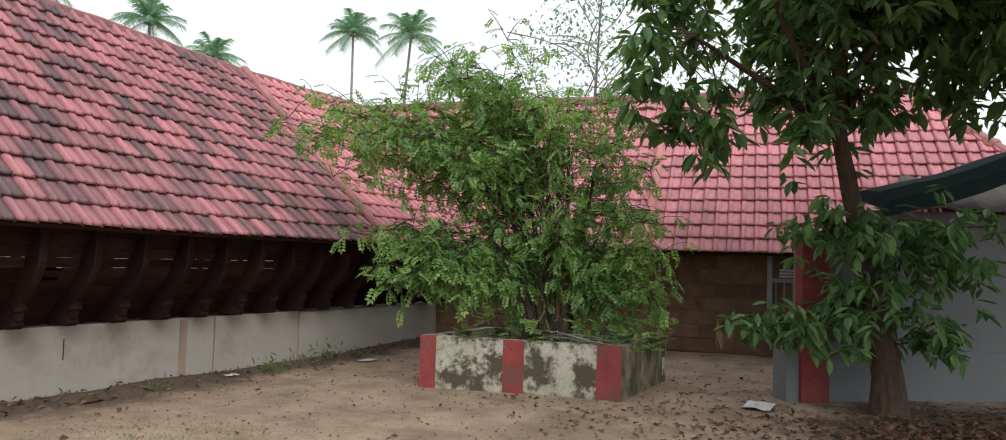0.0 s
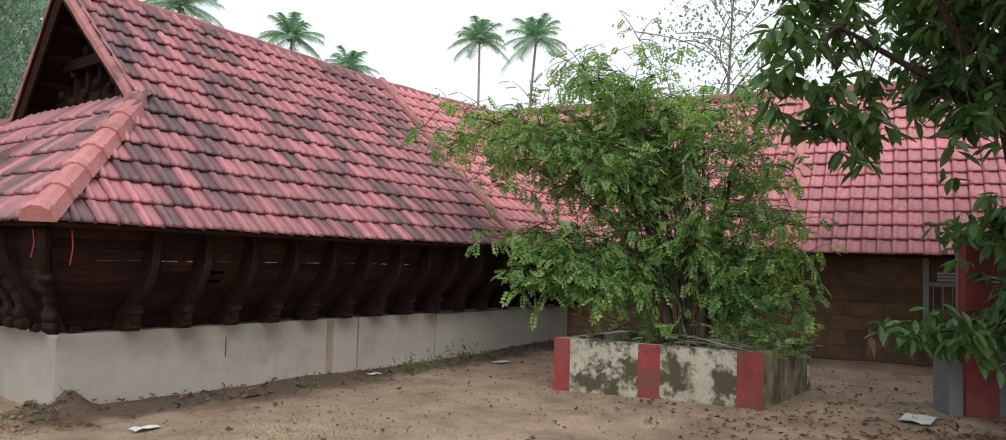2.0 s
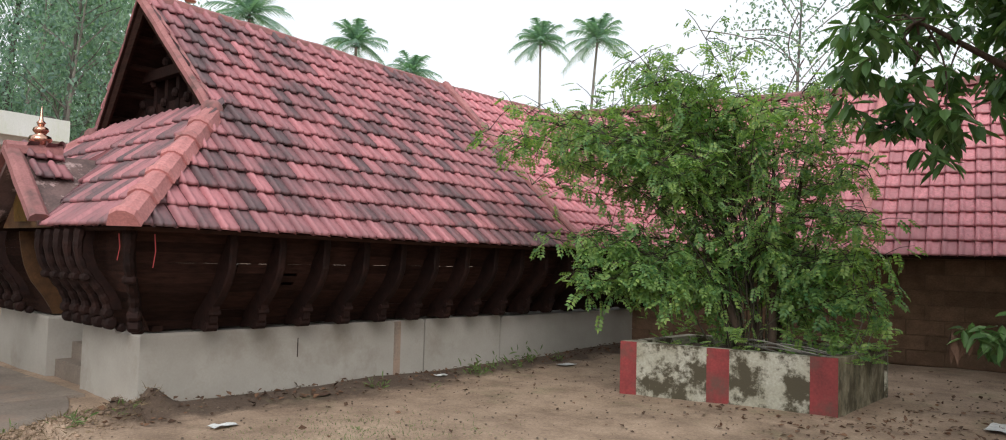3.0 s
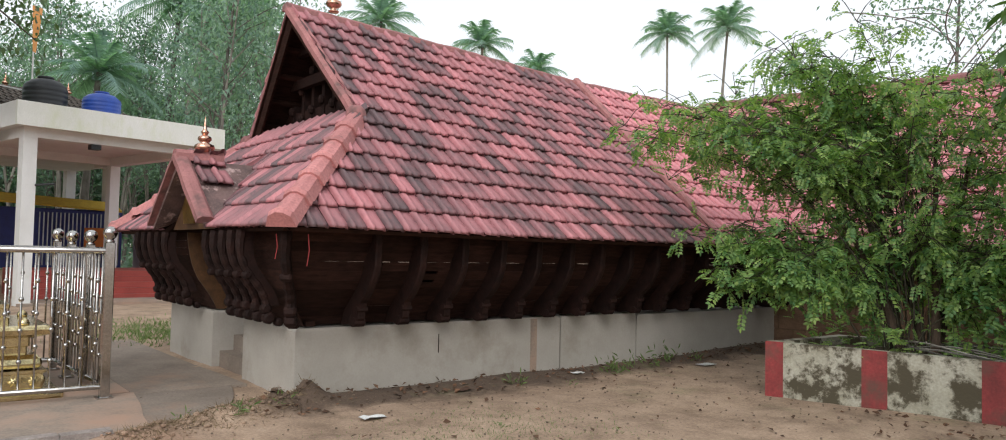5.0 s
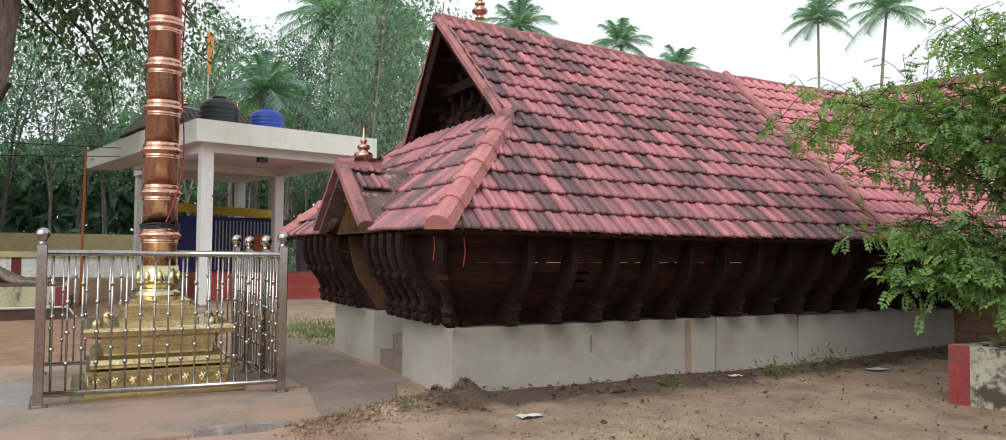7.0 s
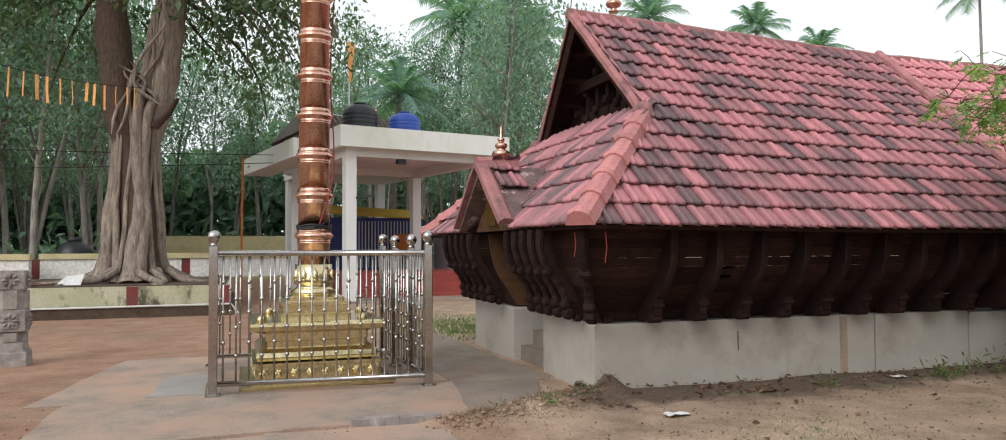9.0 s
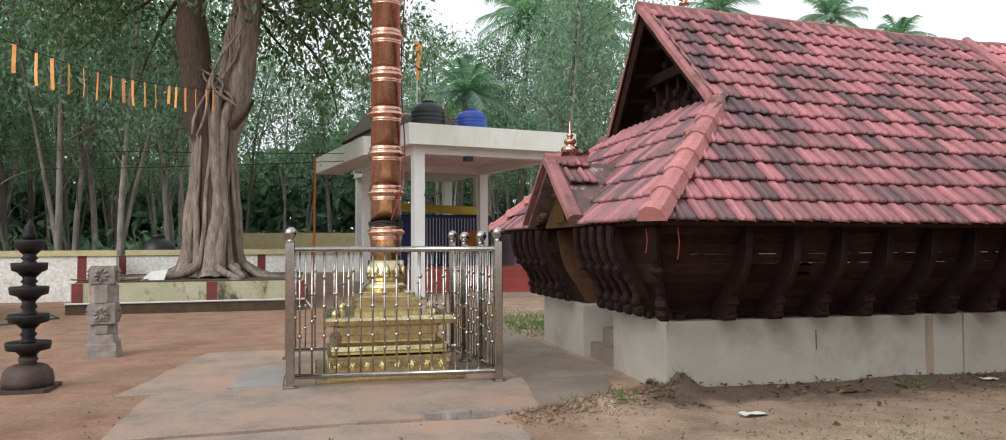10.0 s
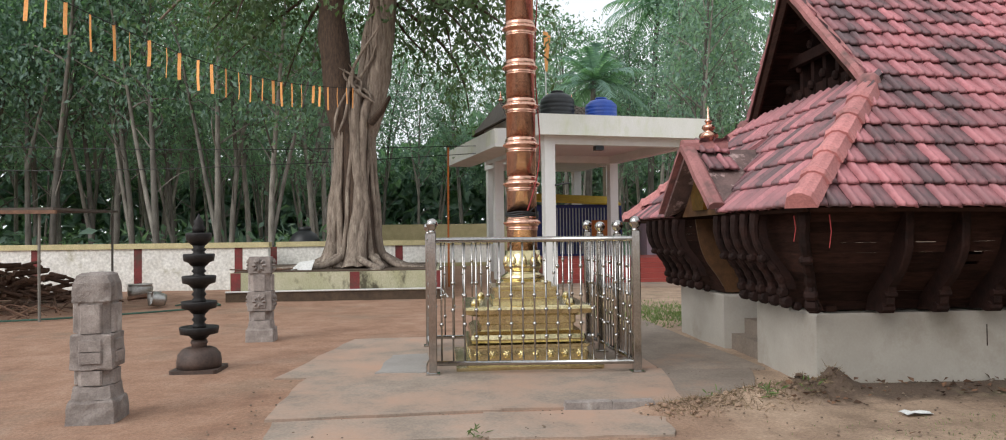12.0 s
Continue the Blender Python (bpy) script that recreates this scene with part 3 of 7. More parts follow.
def east(s, v):
    sag = -0.018 * math.sin(math.pi * min(1, max(0, v)))
    return Vector((lerp(EAVE_X, RIDGE_X, v), s, lerp(eave_z(s), ridge_z(s), v) + sag))


def west(s, v):
    return Vector((lerp(WEST_X, RIDGE_X, v), -s, lerp(eave_z(-s), ridge_z(-s), v)))


def verge(v):
    """Where the slope begins, by height: the hip below, the leaning verge above."""
    if v < GAB_V:
        return lerp(FRONT_Y, GAB_Y, v / GAB_V)
    return lerp(GAB_Y, APEX_Y, (v - GAB_V) / (1 - GAB_V))


def front(s, v):
    return Vector((s, lerp(FRONT_Y, GAB_Y + 0.12, v), lerp(EAVE_Z, GAB_Z + 0.11, v)))


roof_east = roof_slope(hall, east, FRONT_Y, SEAM_Y, lambda v: (verge(v), SEAM_Y), TILE_OLD, 300, "weathered red clay tiles with dark moss")
roof_back = roof_slope(hall, east, SEAM_Y, 13.2, lambda v: (SEAM_Y, 11.45 + 3.2 * v), TILE_NEW, 150, "brighter red repainted clay tiles")
roof_west = roof_slope(hall, west, -13.2, -FRONT_Y, lambda v: (-13.2, -verge(v)), TILE_OLD, 40, "weathered red clay tiles")

DORM_X, DORM_Y, DORM_Z, DORM_HALF = -9.9, 2.56, 2.58, 1.03
ROWS_UP = 6


def front_right(v):
    return (DORM_X + max(0.0, DORM_HALF * (1 - v * 1.55)), lerp(EAVE_X, GAB_X, v))


def front_left(v):
    return (lerp(WEST_X, 2 * RIDGE_X - GAB_X, v), DORM_X - max(0.0, DORM_HALF * (1 - v * 1.55)))


roof_slope(hall, front, DORM_X, EAVE_X, front_right, TILE_OLD, 90, "red clay tiles of the front hip")
roof_slope(hall, front, WEST_X, DORM_X, front_left, TILE_OLD, 90, "red clay tiles of the front hip")
ROWS_UP = 14

# hip caps, verges, ridge and seams
lay_caps(hall, (EAVE_X + 0.08, FRONT_Y - 0.08, EAVE_Z + 0.02), (GAB_X + 0.05, GAB_Y - 0.05, GAB_Z - 0.07), (0.3, -0.3, 1), 6, 0.29, 0.1, HIP_CLAY)
lay_caps(hall, (WEST_X - 0.08, FRONT_Y - 0.08, EAVE_Z + 0.02), (2 * RIDGE_X - GAB_X - 0.05, GAB_Y - 0.05, GAB_Z - 0.07), (-0.3, -0.3, 1), 6, 0.29, 0.1, HIP_CLAY)
for x in (GAB_X + 0.0, 2 * RIDGE_X - GAB_X):
    part("knee_cap", Shape().lathe([(0.12, -0.14), (0.135, -0.05), (0.115, 0.05), (0.07, 0.1), (0.0, 0.115)], (x, GAB_Y - 0.01, GAB_Z), 12, lambda a, z: 0.15 * noise.noise(Vector((a, z * 8, 3)))), CEMENT_RED, hall, "lump of red-washed cement", True)
band(hall, [(GAB_X - 0.04, GAB_Y + 0.02, GAB_Z + 0.01), (RIDGE_X, APEX_Y + 0.02, APEX_Z - 0.025)], 0.17, 0.065, (0, 1, 0), CEMENT_RED, "verge", label="red-washed cement verge")
band(hall, [(2 * RIDGE_X - GAB_X + 0.04, GAB_Y + 0.05, GAB_Z + 0.01), (RIDGE_X, APEX_Y + 0.05, APEX_Z - 0.025)], 0.12, 0.05, (0, 1, 0), CEMENT_RED, "verge", label="red-washed cement verge")
band(hall, [(RIDGE_X, y, ridge_z(y) - 0.035) for y in (APEX_Y - 0.04, 5.5, 7.2, 9.3, 12, BACK_Y)], 0.2, 0.075, (1, 0, 0), CEMENT_RED, "ridge_cap", 0.02, "lumpy red-washed cement ridge")
band(hall, [east(SEAM_Y + 0.02, v) + Vector((0.04, 0, 0.045)) for v in (-0.01, 0.5, 1)], 0.13, 0.06, (0, 1, 0), CEMENT_RED, "seam_band", label="narrow cement seam between two roof fields")

# verge barge boards under the gable tip and the dark gable with carved struts
for sgn in (1, -1):
    gx = RIDGE_X + sgn * (GAB_X - RIDGE_X)
    sh = Shape()
    for k in range(5):
        t0 = 0.02 + k * 0.19
        a = Vector((lerp(gx, RIDGE_X, t0), lerp(GAB_Y, APEX_Y, t0) + 0.1, lerp(GAB_Z, APEX_Z, t0) - 0.12))
        b = Vector((a.x, 5.0, a.z))
        sh.tube([a, b], 0.045, 6)
    part("purlin", sh, WOOD_DARK, hall)
    sh = Shape().plate([(gx, GAB_Y + 0.03, GAB_Z - 0.08), (RIDGE_X, APEX_Y + 0.03, APEX_Z - 0.09), (RIDGE_X, APEX_Y + 0.06, APEX_Z - 0.27), (gx, GAB_Y + 0.06, GAB_Z - 0.26)][::sgn], 0.035)
    part("barge_board", sh, WOOD_DARK, hall)
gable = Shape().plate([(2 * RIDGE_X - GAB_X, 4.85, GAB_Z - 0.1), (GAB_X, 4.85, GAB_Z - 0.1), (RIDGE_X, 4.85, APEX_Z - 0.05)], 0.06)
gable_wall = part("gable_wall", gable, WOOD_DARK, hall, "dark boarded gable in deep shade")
for k in range(9):
    x = RIDGE_X + (k - 4) * 0.33
    top = lerp(APEX_Z, GAB_Z, abs(x - RIDGE_X) / (RIDGE_X * -1 + GAB_X)) - 0.2
    if top - GAB_Z > 0.1:
        sh = Shape().prism([(x - 0.045, 4.5), (x + 0.045, 4.5), (x + 0.045, 4.8), (x - 0.045, 4.8)], GAB_Z - 0.05, top)
        for q in range(2):
            z = lerp(GAB_Z + 0.05, top, (q + 0.6) / 2)
            sh.lathe([(0.0, -0.07), (0.04, -0.05), (0.055, 0.0), (0.04, 0.05), (0.0, 0.07)], (x, 4.48, z), 8)
        part("gable_strut", sh, WOOD_CARVED, gable_wall, "carved timber strut")
# carved boards run across the gable in three tiers, each nearer than the one below
for z, y in ((3.42, 4.52), (3.86, 4.4), (4.28, 4.3)):
    half = (APEX_Z - z) / (APEX_Z - GAB_Z) * (GAB_X - RIDGE_X) - 0.12
    part("gable_board", Shape().box((RIDGE_X - half, y, z), (RIDGE_X + half, y + 0.1, z + 0.14), cut=0.02), WOOD_CARVED, gable_wall)


def finial(at, size, label):
    ob = thing("roof_finial", at, label, "finial", "roof finials")
    prof = [(0.0, 0), (0.3, 0.0), (0.34, 0.06), (0.2, 0.12), (0.18, 0.2), (0.42, 0.3), (0.5, 0.42), (0.44, 0.54), (0.2, 0.62), (0.26, 0.68), (0.34, 0.76), (0.3, 0.86), (0.13, 0.94), (0.16, 1.0), (0.2, 1.06), (0.1, 1.14), (0.07, 1.3), (0.05, 1.5), (0.0, 1.72)]
    part("vase", Shape().lathe([(r * size * 0.5, z * size * 0.62) for r, z in prof[:13]], at, 18), COPPER, ob, smooth=True)
    part("spire", Shape().lathe([(r * size * 0.5, z * size * 0.62) for r, z in prof[12:]], at, 14), COPPER, ob, smooth=True)
    return ob


finial((RIDGE_X, 4.62, ridge_z(4.62) + 0.08), 0.46, "copper pot-shaped finial on the hall ridge")
finial((DORM_X, 2.86, DORM_Z + 0.07), 0.5, "copper pot-shaped finial on the entrance gablet")

# entrance gablet over the door
base_z = EAVE_Z + 0.02
for sgn in (1, -1):
    foot = Vector((DORM_X + sgn * DORM_HALF, DORM_Y, base_z))
    tip = Vector((DORM_X, DORM_Y, DORM_Z))
    back_tip = Vector((DORM_X, FRONT_Y + 0.9, DORM_Z))
    back_foot = Vector((DORM_X + sgn * DORM_HALF, FRONT_Y + 0.06, base_z + 0.05))
    poly = [foot, back_foot, back_tip, tip][::sgn]
    part("gablet_slope", Shape().plate([p + Vector((0, 0, 0.03)) for p in poly], 0.06), CEMENT_GREY, hall, "worn grey cement flashing with peeling red wash")
    band(hall, [foot + Vector((0, 0.02, 0.05)), tip + Vector((0, 0.02, 0.06))], 0.2, 0.07, (0, 1, 0), CEMENT_RED, "gablet_verge", label="red-washed cement verge of the gablet")
    pts, faces = tile_points(0.2, 0.33)
    for k in range(2):
        for c in range(2):
            at = tip.lerp(foot, 0.42 - 0.3 * k) + Vector((0, 0.24 + c * 0.19, 0.055))
            ey = (tip - foot).normalized()
            ex = Vector((0, sgn, 0))
            ez = ex.cross(ey)
            part("gablet_tile", Shape().add([at + ex * x + ey * y + ez * z for x, y, z in pts], faces), TILE_OLD, hall, smooth=True)
band(hall, [(DORM_X, DORM_Y - 0.05, DORM_Z + 0.06), (DORM_X, FRONT_Y + 0.4, DORM_Z + 0.06)], 0.2, 0.1, (1, 0, 0), CEMENT_RED, "gablet_ridge", label="red-washed gablet ridge")
face = Shape().plate([(DORM_X - 0.82, DORM_Y + 0.2, base_z - 0.02), (DORM_X + 0.82, DORM_Y + 0.2, base_z - 0.02), (DORM_X, DORM_Y + 0.2, DORM_Z - 0.14)], 0.04)
gablet_face = part("gablet_face", face, WOOD_FACE, hall, "varnished carved gablet board")
part("brass_shield", Shape().plate([(DORM_X - 0.2, DORM_Y + 0.14, base_z + 0.05), (DORM_X + 0.2, DORM_Y + 0.14, base_z + 0.05), (DORM_X + 0.26, DORM_Y + 0.14, base_z + 0.25), (DORM_X + 0.1, DORM_Y + 0.14, base_z + 0.48), (DORM_X - 0.1, DORM_Y + 0.14, base_z + 0.48), (DORM_X - 0.26, DORM_Y + 0.14, base_z + 0.25)], 0.05), BRASS, gablet_face, "plain brass shield")


# plinth
def plinth_block(poly, z, label):
    n = len(poly)
    sh = Shape().prism(poly, -0.15, z - 0.03)
    sh.prism([(x, y) for x, y in poly], z - 0.03, z, top=0.985)
    return part("plinth", sh, PLASTER, hall, label)


T = 0.62
plinth_block([(PLINTH_X - T, PLINTH_Y), (PLINTH_X, PLINTH_Y), (PLINTH_X, 6.99), (PLINTH_X - T, 6.99)], PLINTH_Z, "pale limewashed plinth wall")
plinth_block([(PLINTH_X - T, 7.02), (PLINTH_X - 0.006, 7.02), (PLINTH_X - 0.006, 8.52), (PLINTH_X - T, 8.52)], PLINTH_Z - 0.004, "pale limewashed plinth wall")
plinth_block([(PLINTH_X - T, 8.545), (PLINTH_X, 8.545), (PLINTH_X, PLINTH_END), (PLINTH_X - T, PLINTH_END)], PLINTH_Z - 0.03, "pale limewashed plinth wall")
plinth_block([(DOOR_X1, PLINTH_Y + 0.003), (PLINTH_X - T - 0.002, PLINTH_Y + 0.003), (PLINTH_X - T - 0.002, 3.95), (DOOR_X1, 3.95)], PLINTH_Z + 0.003, "pale limewashed front plinth")
plinth_block([(FRONT_END, PLINTH_Y), (DOOR_X0, PLINTH_Y), (DOOR_X0, 3.95), (FRONT_END, 3.95)], PLINTH_Z, "pale limewashed front plinth beside the door")
plinth_block([(FRONT_END, 3.96), (FRONT_END + T, 3.96), (FRONT_END + T, PLINTH_END), (FRONT_END, PLINTH_END)], PLINTH_Z, "pale limewashed plinth wall")
part("door_step", Shape().box((DOOR_X0 + 0.002, PLINTH_Y + 0.1, -0.1), (DOOR_X1 - 0.002, 3.94, 0.2)), PATH_DARK, hall, "stained brown cement door step")
part("door_step", Shape().box((DOOR_X0 + 0.003, 3.5, 0.2), (DOOR_X1 - 0.003, 3.94, 0.4)), PATH_DARK, hall)
part("hall_floor", Shape().box((FRONT_END + T, 3.96, -0.1), (PLINTH_X - T, 16, 0.55)), DARK_INSIDE, hall)
door = Shape()
for k in range(4):
    door.box((DOOR_X0 + 0.02 + k * 0.262, 3.86, 0.4), (DOOR_X0 + 0.275 + k * 0.262, 3.9, 1.95))
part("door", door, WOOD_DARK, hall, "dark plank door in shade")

# thin raised strip added to draw a vertical brown stain
part("repair_seam", Shape().box((PLINTH_X - 0.02, 6.47, 0.0), (PLINTH_X + 0.004, 6.58, 0.705)), CONCRETE, hall, "brown stained strip on the plinth")
part("crack", Shape().box((PLINTH_X - 0.02, 5.02, 0.36), (PLINTH_X + 0.003, 5.03, 0.58)), WOOD_DARK, hall)
for x, y, L in ((-7.02, 2.95, 0.3), (-7.3, 2.75, 0.24)):
    part("ribbon", Shape().tube([(x, y, 1.7), (x + 0.01, y + 0.01, 1.7 - L * 0.5), (x - 0.01, y, 1.7 - L)], 0.006, 4), ROPE_RED, hall, "red thread")

# leaning timber screens: boards follow a bulging profile out from the plinth to the eave
PROFILE = [(-0.16, 0.74), (-0.06, 0.88), (0.1, 1.02), (0.27, 1.16), (0.38, 1.32), (0.45, 1.5), (0.5, 1.72)]


def profile_at(z):
    for (o0, z0), (o1, z1) in zip(PROFILE, PROFILE[1:]):
        if z <= z1:
            return lerp(o0, o1, (z - z0) / (z1 - z0))
    return PROFILE[-1][0]


BOARDS = 10


def board(place, a, b, z0, z1, mat=WOOD_DARK):
    """One board of a leaning screen between stations a and b; place(along, out, z) gives the spot."""
    sh = Shape()
    for z in (z0, z1):
        o = profile_at(z)
        sh.v += [tuple(place(a, o, z)), tuple(place(b, o, z)), tuple(place(b, o - 0.025, z)), tuple(place(a, o - 0.025, z))]
    sh.f = [(0, 1, 5, 4), (1, 2, 6, 5), (2, 3, 7, 6), (3, 0, 4, 7), (0, 3, 2, 1), (4, 5, 6, 7)]
    return sh


BRACKET = [(0.0, 1.74), (0.66, 1.74), (0.67, 1.62), (0.655, 1.5), (0.65, 1.4), (0.61, 1.3), (0.56, 1.22), (0.5, 1.14), (0.42, 1.06), (0.345, 1.0), (0.33, 0.95), (0.31, 0.9), (0.3, 0.83), (0.25, 0.77), (0.17, 0.735), (0.08, 0.76), (-0.02, 0.74), (-0.1, 0.74), (-0.03, 0.9), (0.15, 1.06), (0.3, 1.2), (0.38, 1.4), (0.42, 1.6)]


def bracket_mesh(thick, reach=1.0):
    """A carved S-shaped strut, in its own plane: x outward, z up."""
    pts = [(x * reach if x > 0 else x, z) for x, z in BRACKET[1:-1]]
    sh = Shape()
    n = len(pts)
    for k, y in ((0.8, -thick / 2), (1.0, -thick * 0.3), (1.0, thick * 0.3), (0.8, thick / 2)):
        cx = sum(p[0] for p in pts) / n
        sh.v += [(cx + (x - cx) * (0.96 if k < 1 else 1.0), y, z) for x, z in pts]
    for j in range(3):
        sh.f += [(j * n + i, (j + 1) * n + i, (j + 1) * n + (i + 1) % n, j * n + (i + 1) % n) for i in range(n)]
    sh.f += [tuple(range(n)), tuple(3 * n + i for i in range(n - 1, -1, -1))]
    for o, z, r in ((0.23, 0.79, 0.055), (0.3, 0.93, 0.035)):
        sh.tube([(o * reach, -thick * 0.75, z), (o * reach, thick * 0.75, z)], r, 8)
    return sh.mesh("bracket", WOOD_CARVED)


def carved_bracket(thick, reach):
    """A deeply carved strut: a beaded S-curve from the eave down to three round lobes on the plinth."""
    curve = [(0.66, 1.74), (0.68, 1.6), (0.66, 1.48), (0.6, 1.36), (0.5, 1.25), (0.4, 1.15), (0.33, 1.05), (0.3, 0.96)]
    sh = Shape()
    fine = []
    for (x0, z0), (x1, z1) in zip(curve, curve[1:]):
        fine += [(lerp(x0, x1, t / 3), lerp(z0, z1, t / 3)) for t in range(3)]
    fine.append(curve[-1])
    sh.tube([(x * reach, 0, z) for x, z in fine], [thick * (0.5 + 0.06 * math.sin(i * 1.9) + 0.1 * (i < 4)) for i in range(len(fine))], 8)
    back = [(x - 0.16, z) for x, z in curve]
    n = len(curve)
    for y in (-thick * 0.32, thick * 0.32):
        sh.v += [(x * reach, y, z) for x, z in curve + back[::-1]]
    k = len(sh.v) - 4 * n
    sh.f += [(k + i, k + (i + 1) % (2 * n), k + 2 * n + (i + 1) % (2 * n), k + 2 * n + i) for i in range(2 * n)]
    sh.f += [tuple(k + i for i in range(2 * n - 1, -1, -1)), tuple(k + 2 * n + i for i in range(2 * n))]
    for o, z, r in ((0.31, 0.93, 0.058), (0.27, 0.83, 0.066), (0.13, 0.78, 0.045), (0.58, 1.28, 0.045)):
        sh.tube([(o * reach, -thick * 0.62, z), (o * reach, -thick * 0.4, z), (o * reach, thick * 0.4, z), (o * reach, thick * 0.62, z)], [r * 0.6, r, r, r * 0.6], 9)
    return sh.mesh("bracket", WOOD_CARVED)


SIDE_BRACKET, FRONT_BRACKET = bracket_mesh(0.085), carved_bracket(0.085, 0.8)


def put_bracket(me, x, y, turn):
    ob = part("bracket", me, None, hall)
    ob.matrix_basis = pose(x, y, 0, 0, 0, turn)


def side_place(a, o, z):
    if a < 3.3:
        a = PLINTH_Y - max(o, -0.05) * 0.62
    return Vector((PLINTH_X + o, a, z))


def front_place(a, o, z):
    if a > PLINTH_X - 0.1:
        a = PLINTH_X + max(o, -0.05) - 0.002
    return Vector((a, PLINTH_Y - o * (0.42 if a < PLINTH_X - 0.1 else 0.62), z))


def west_place(a, o, z):
    return Vector((FRONT_END - o, a, z))


rng = random.Random(5)
SLITS = {2: (4, 5), 4: (4,), 5: (5,), 8: (5,), 11: (3, 5), 12: (2,)}
stations = [3.26] + [3.82 + 0.553 * i for i in range(16)]
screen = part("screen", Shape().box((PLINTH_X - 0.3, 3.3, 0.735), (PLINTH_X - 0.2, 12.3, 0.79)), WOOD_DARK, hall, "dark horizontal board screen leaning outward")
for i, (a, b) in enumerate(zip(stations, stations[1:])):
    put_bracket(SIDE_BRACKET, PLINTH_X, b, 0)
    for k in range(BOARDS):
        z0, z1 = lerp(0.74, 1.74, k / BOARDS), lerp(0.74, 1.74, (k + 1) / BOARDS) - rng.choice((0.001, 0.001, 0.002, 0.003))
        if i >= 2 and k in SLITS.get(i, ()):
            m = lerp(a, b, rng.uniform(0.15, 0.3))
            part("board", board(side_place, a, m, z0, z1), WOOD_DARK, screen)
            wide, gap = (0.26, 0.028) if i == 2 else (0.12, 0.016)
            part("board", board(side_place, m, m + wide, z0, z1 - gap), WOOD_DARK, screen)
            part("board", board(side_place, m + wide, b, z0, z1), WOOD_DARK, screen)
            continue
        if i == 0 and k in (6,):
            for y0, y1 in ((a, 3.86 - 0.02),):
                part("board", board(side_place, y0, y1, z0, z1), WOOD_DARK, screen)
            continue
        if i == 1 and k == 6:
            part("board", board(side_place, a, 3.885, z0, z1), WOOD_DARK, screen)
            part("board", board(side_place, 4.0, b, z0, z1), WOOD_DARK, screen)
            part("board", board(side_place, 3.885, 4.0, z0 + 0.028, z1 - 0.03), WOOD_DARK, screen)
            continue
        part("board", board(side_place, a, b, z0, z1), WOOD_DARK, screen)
front_screen = part("screen", Shape().box((DOOR_X1 + 0.05, PLINTH_Y + 0.14, 0.735), (PLINTH_X - 0.05, PLINTH_Y + 0.24, 0.79)), WOOD_DARK, hall, "dark horizontal board screen leaning outward")
for x0, x1, cnt in ((DOOR_X1 + 0.12, PLINTH_X - 0.02, 5), (FRONT_END + 0.05, DOOR_X0 - 0.12, 5)):
    for k in range(BOARDS):
        z0, z1 = lerp(0.74, 1.74, k / BOARDS), lerp(0.74, 1.74, (k + 1) / BOARDS) - 0.0005
        part("board", board(front_place, x0, x1, z0, z1), WOOD_DARK, front_screen)
    for k in range(cnt):
        put_bracket(FRONT_BRACKET, lerp(x0, x1, (k + 0.3) / cnt), PLINTH_Y, -90)
put_bracket(carved_bracket(0.1, 0.98), PLINTH_X + 0.01, PLINTH_Y - 0.01, -34)
# brown end panels that close the leaning screens beside the door
for x in (DOOR_X1 + 0.11, DOOR_X0 - 0.11):
    edge = [(PLINTH_Y - profile_at(z) * 0.62 - 0.02, z) for z in [0.74 + 0.1 * i for i in range(11)]]
    poly = [(x, y, z) for y, z in edge] + [(x, 3.9, 1.74), (x, 3.9, 0.74)]
    part("end_panel", Shape().plate(poly, 0.035), WOOD_FACE, hall, "brown varnished curved end panel beside the door")
    # unseen board added behind the screen to stop light through its gaps
    part("inner_lining", Shape().box((x - 1.72, 3.5, 0.745), (x - 0.04, 3.54, 1.73)) if x < -10 else Shape().box((x + 0.04, 3.72, 0.745), (x + 0.9, 3.76, 1.73)), WOOD_DARK, hall)
# far side of the hall: boarded wall with one gap
west = Shape().box((FRONT_END + 0.1, 3.4, PLINTH_Z), (FRONT_END + 0.16, 16, 1.2)).box((FRONT_END + 0.1, 3.4, 1.42), (FRONT_END + 0.16, 16, 1.75))
for k in range(18):
    y = 3.4 + k * 0.5
    west.box((FRONT_END + 0.1, y, 1.201), (FRONT_END + 0.16, y + rng.uniform(0.08, 0.2), 1.419))
west.box((FRONT_END + 0.1, 12.4, 1.201), (FRONT_END + 0.16, 16, 1.419))
part("west_wall", west, WOOD_DARK, hall, "dark boarded far wall with narrow openings")
for y in (PLINTH_END + 0.2, PLINTH_END + 0.75):
    part("post", Shape().box((PLINTH_X - 0.17, y - 0.06, -0.05), (PLINTH_X - 0.05, y + 0.06, 1.75), cut=0.015), WOOD_CARVED, hall, "slim timber post under the eave")

# ---- back wing ----
WING = Matrix.Translation((-3.87, 12.14, 0)) @ pose(0, 0, 0, 0, 0, 10)
WING_EAVE, WING_RIDGE, WING_RUN, WING_END = 1.76, 4.86, 3.15, 4.6
WING_HIP, WING_KNEE = 7.2, 4.98
wing = thing("temple_wing", (-3.87, 13.5, 0), "low wing with bright red tile roof and laterite block wall", "temple wing")


def wing_at(s, v):
    return WING @ Vector((s, lerp(0, WING_RUN, v), lerp(WING_EAVE, WING_RIDGE, v)))


def wing_limit(v):
    """The wing ends in a hip below and a steep verge above it, as the hall does."""
    return (0.05, lerp(WING_HIP, WING_KNEE, v / 0.78) if v < 0.78 else lerp(WING_KNEE, WING_END, (v - 0.78) / 0.22))


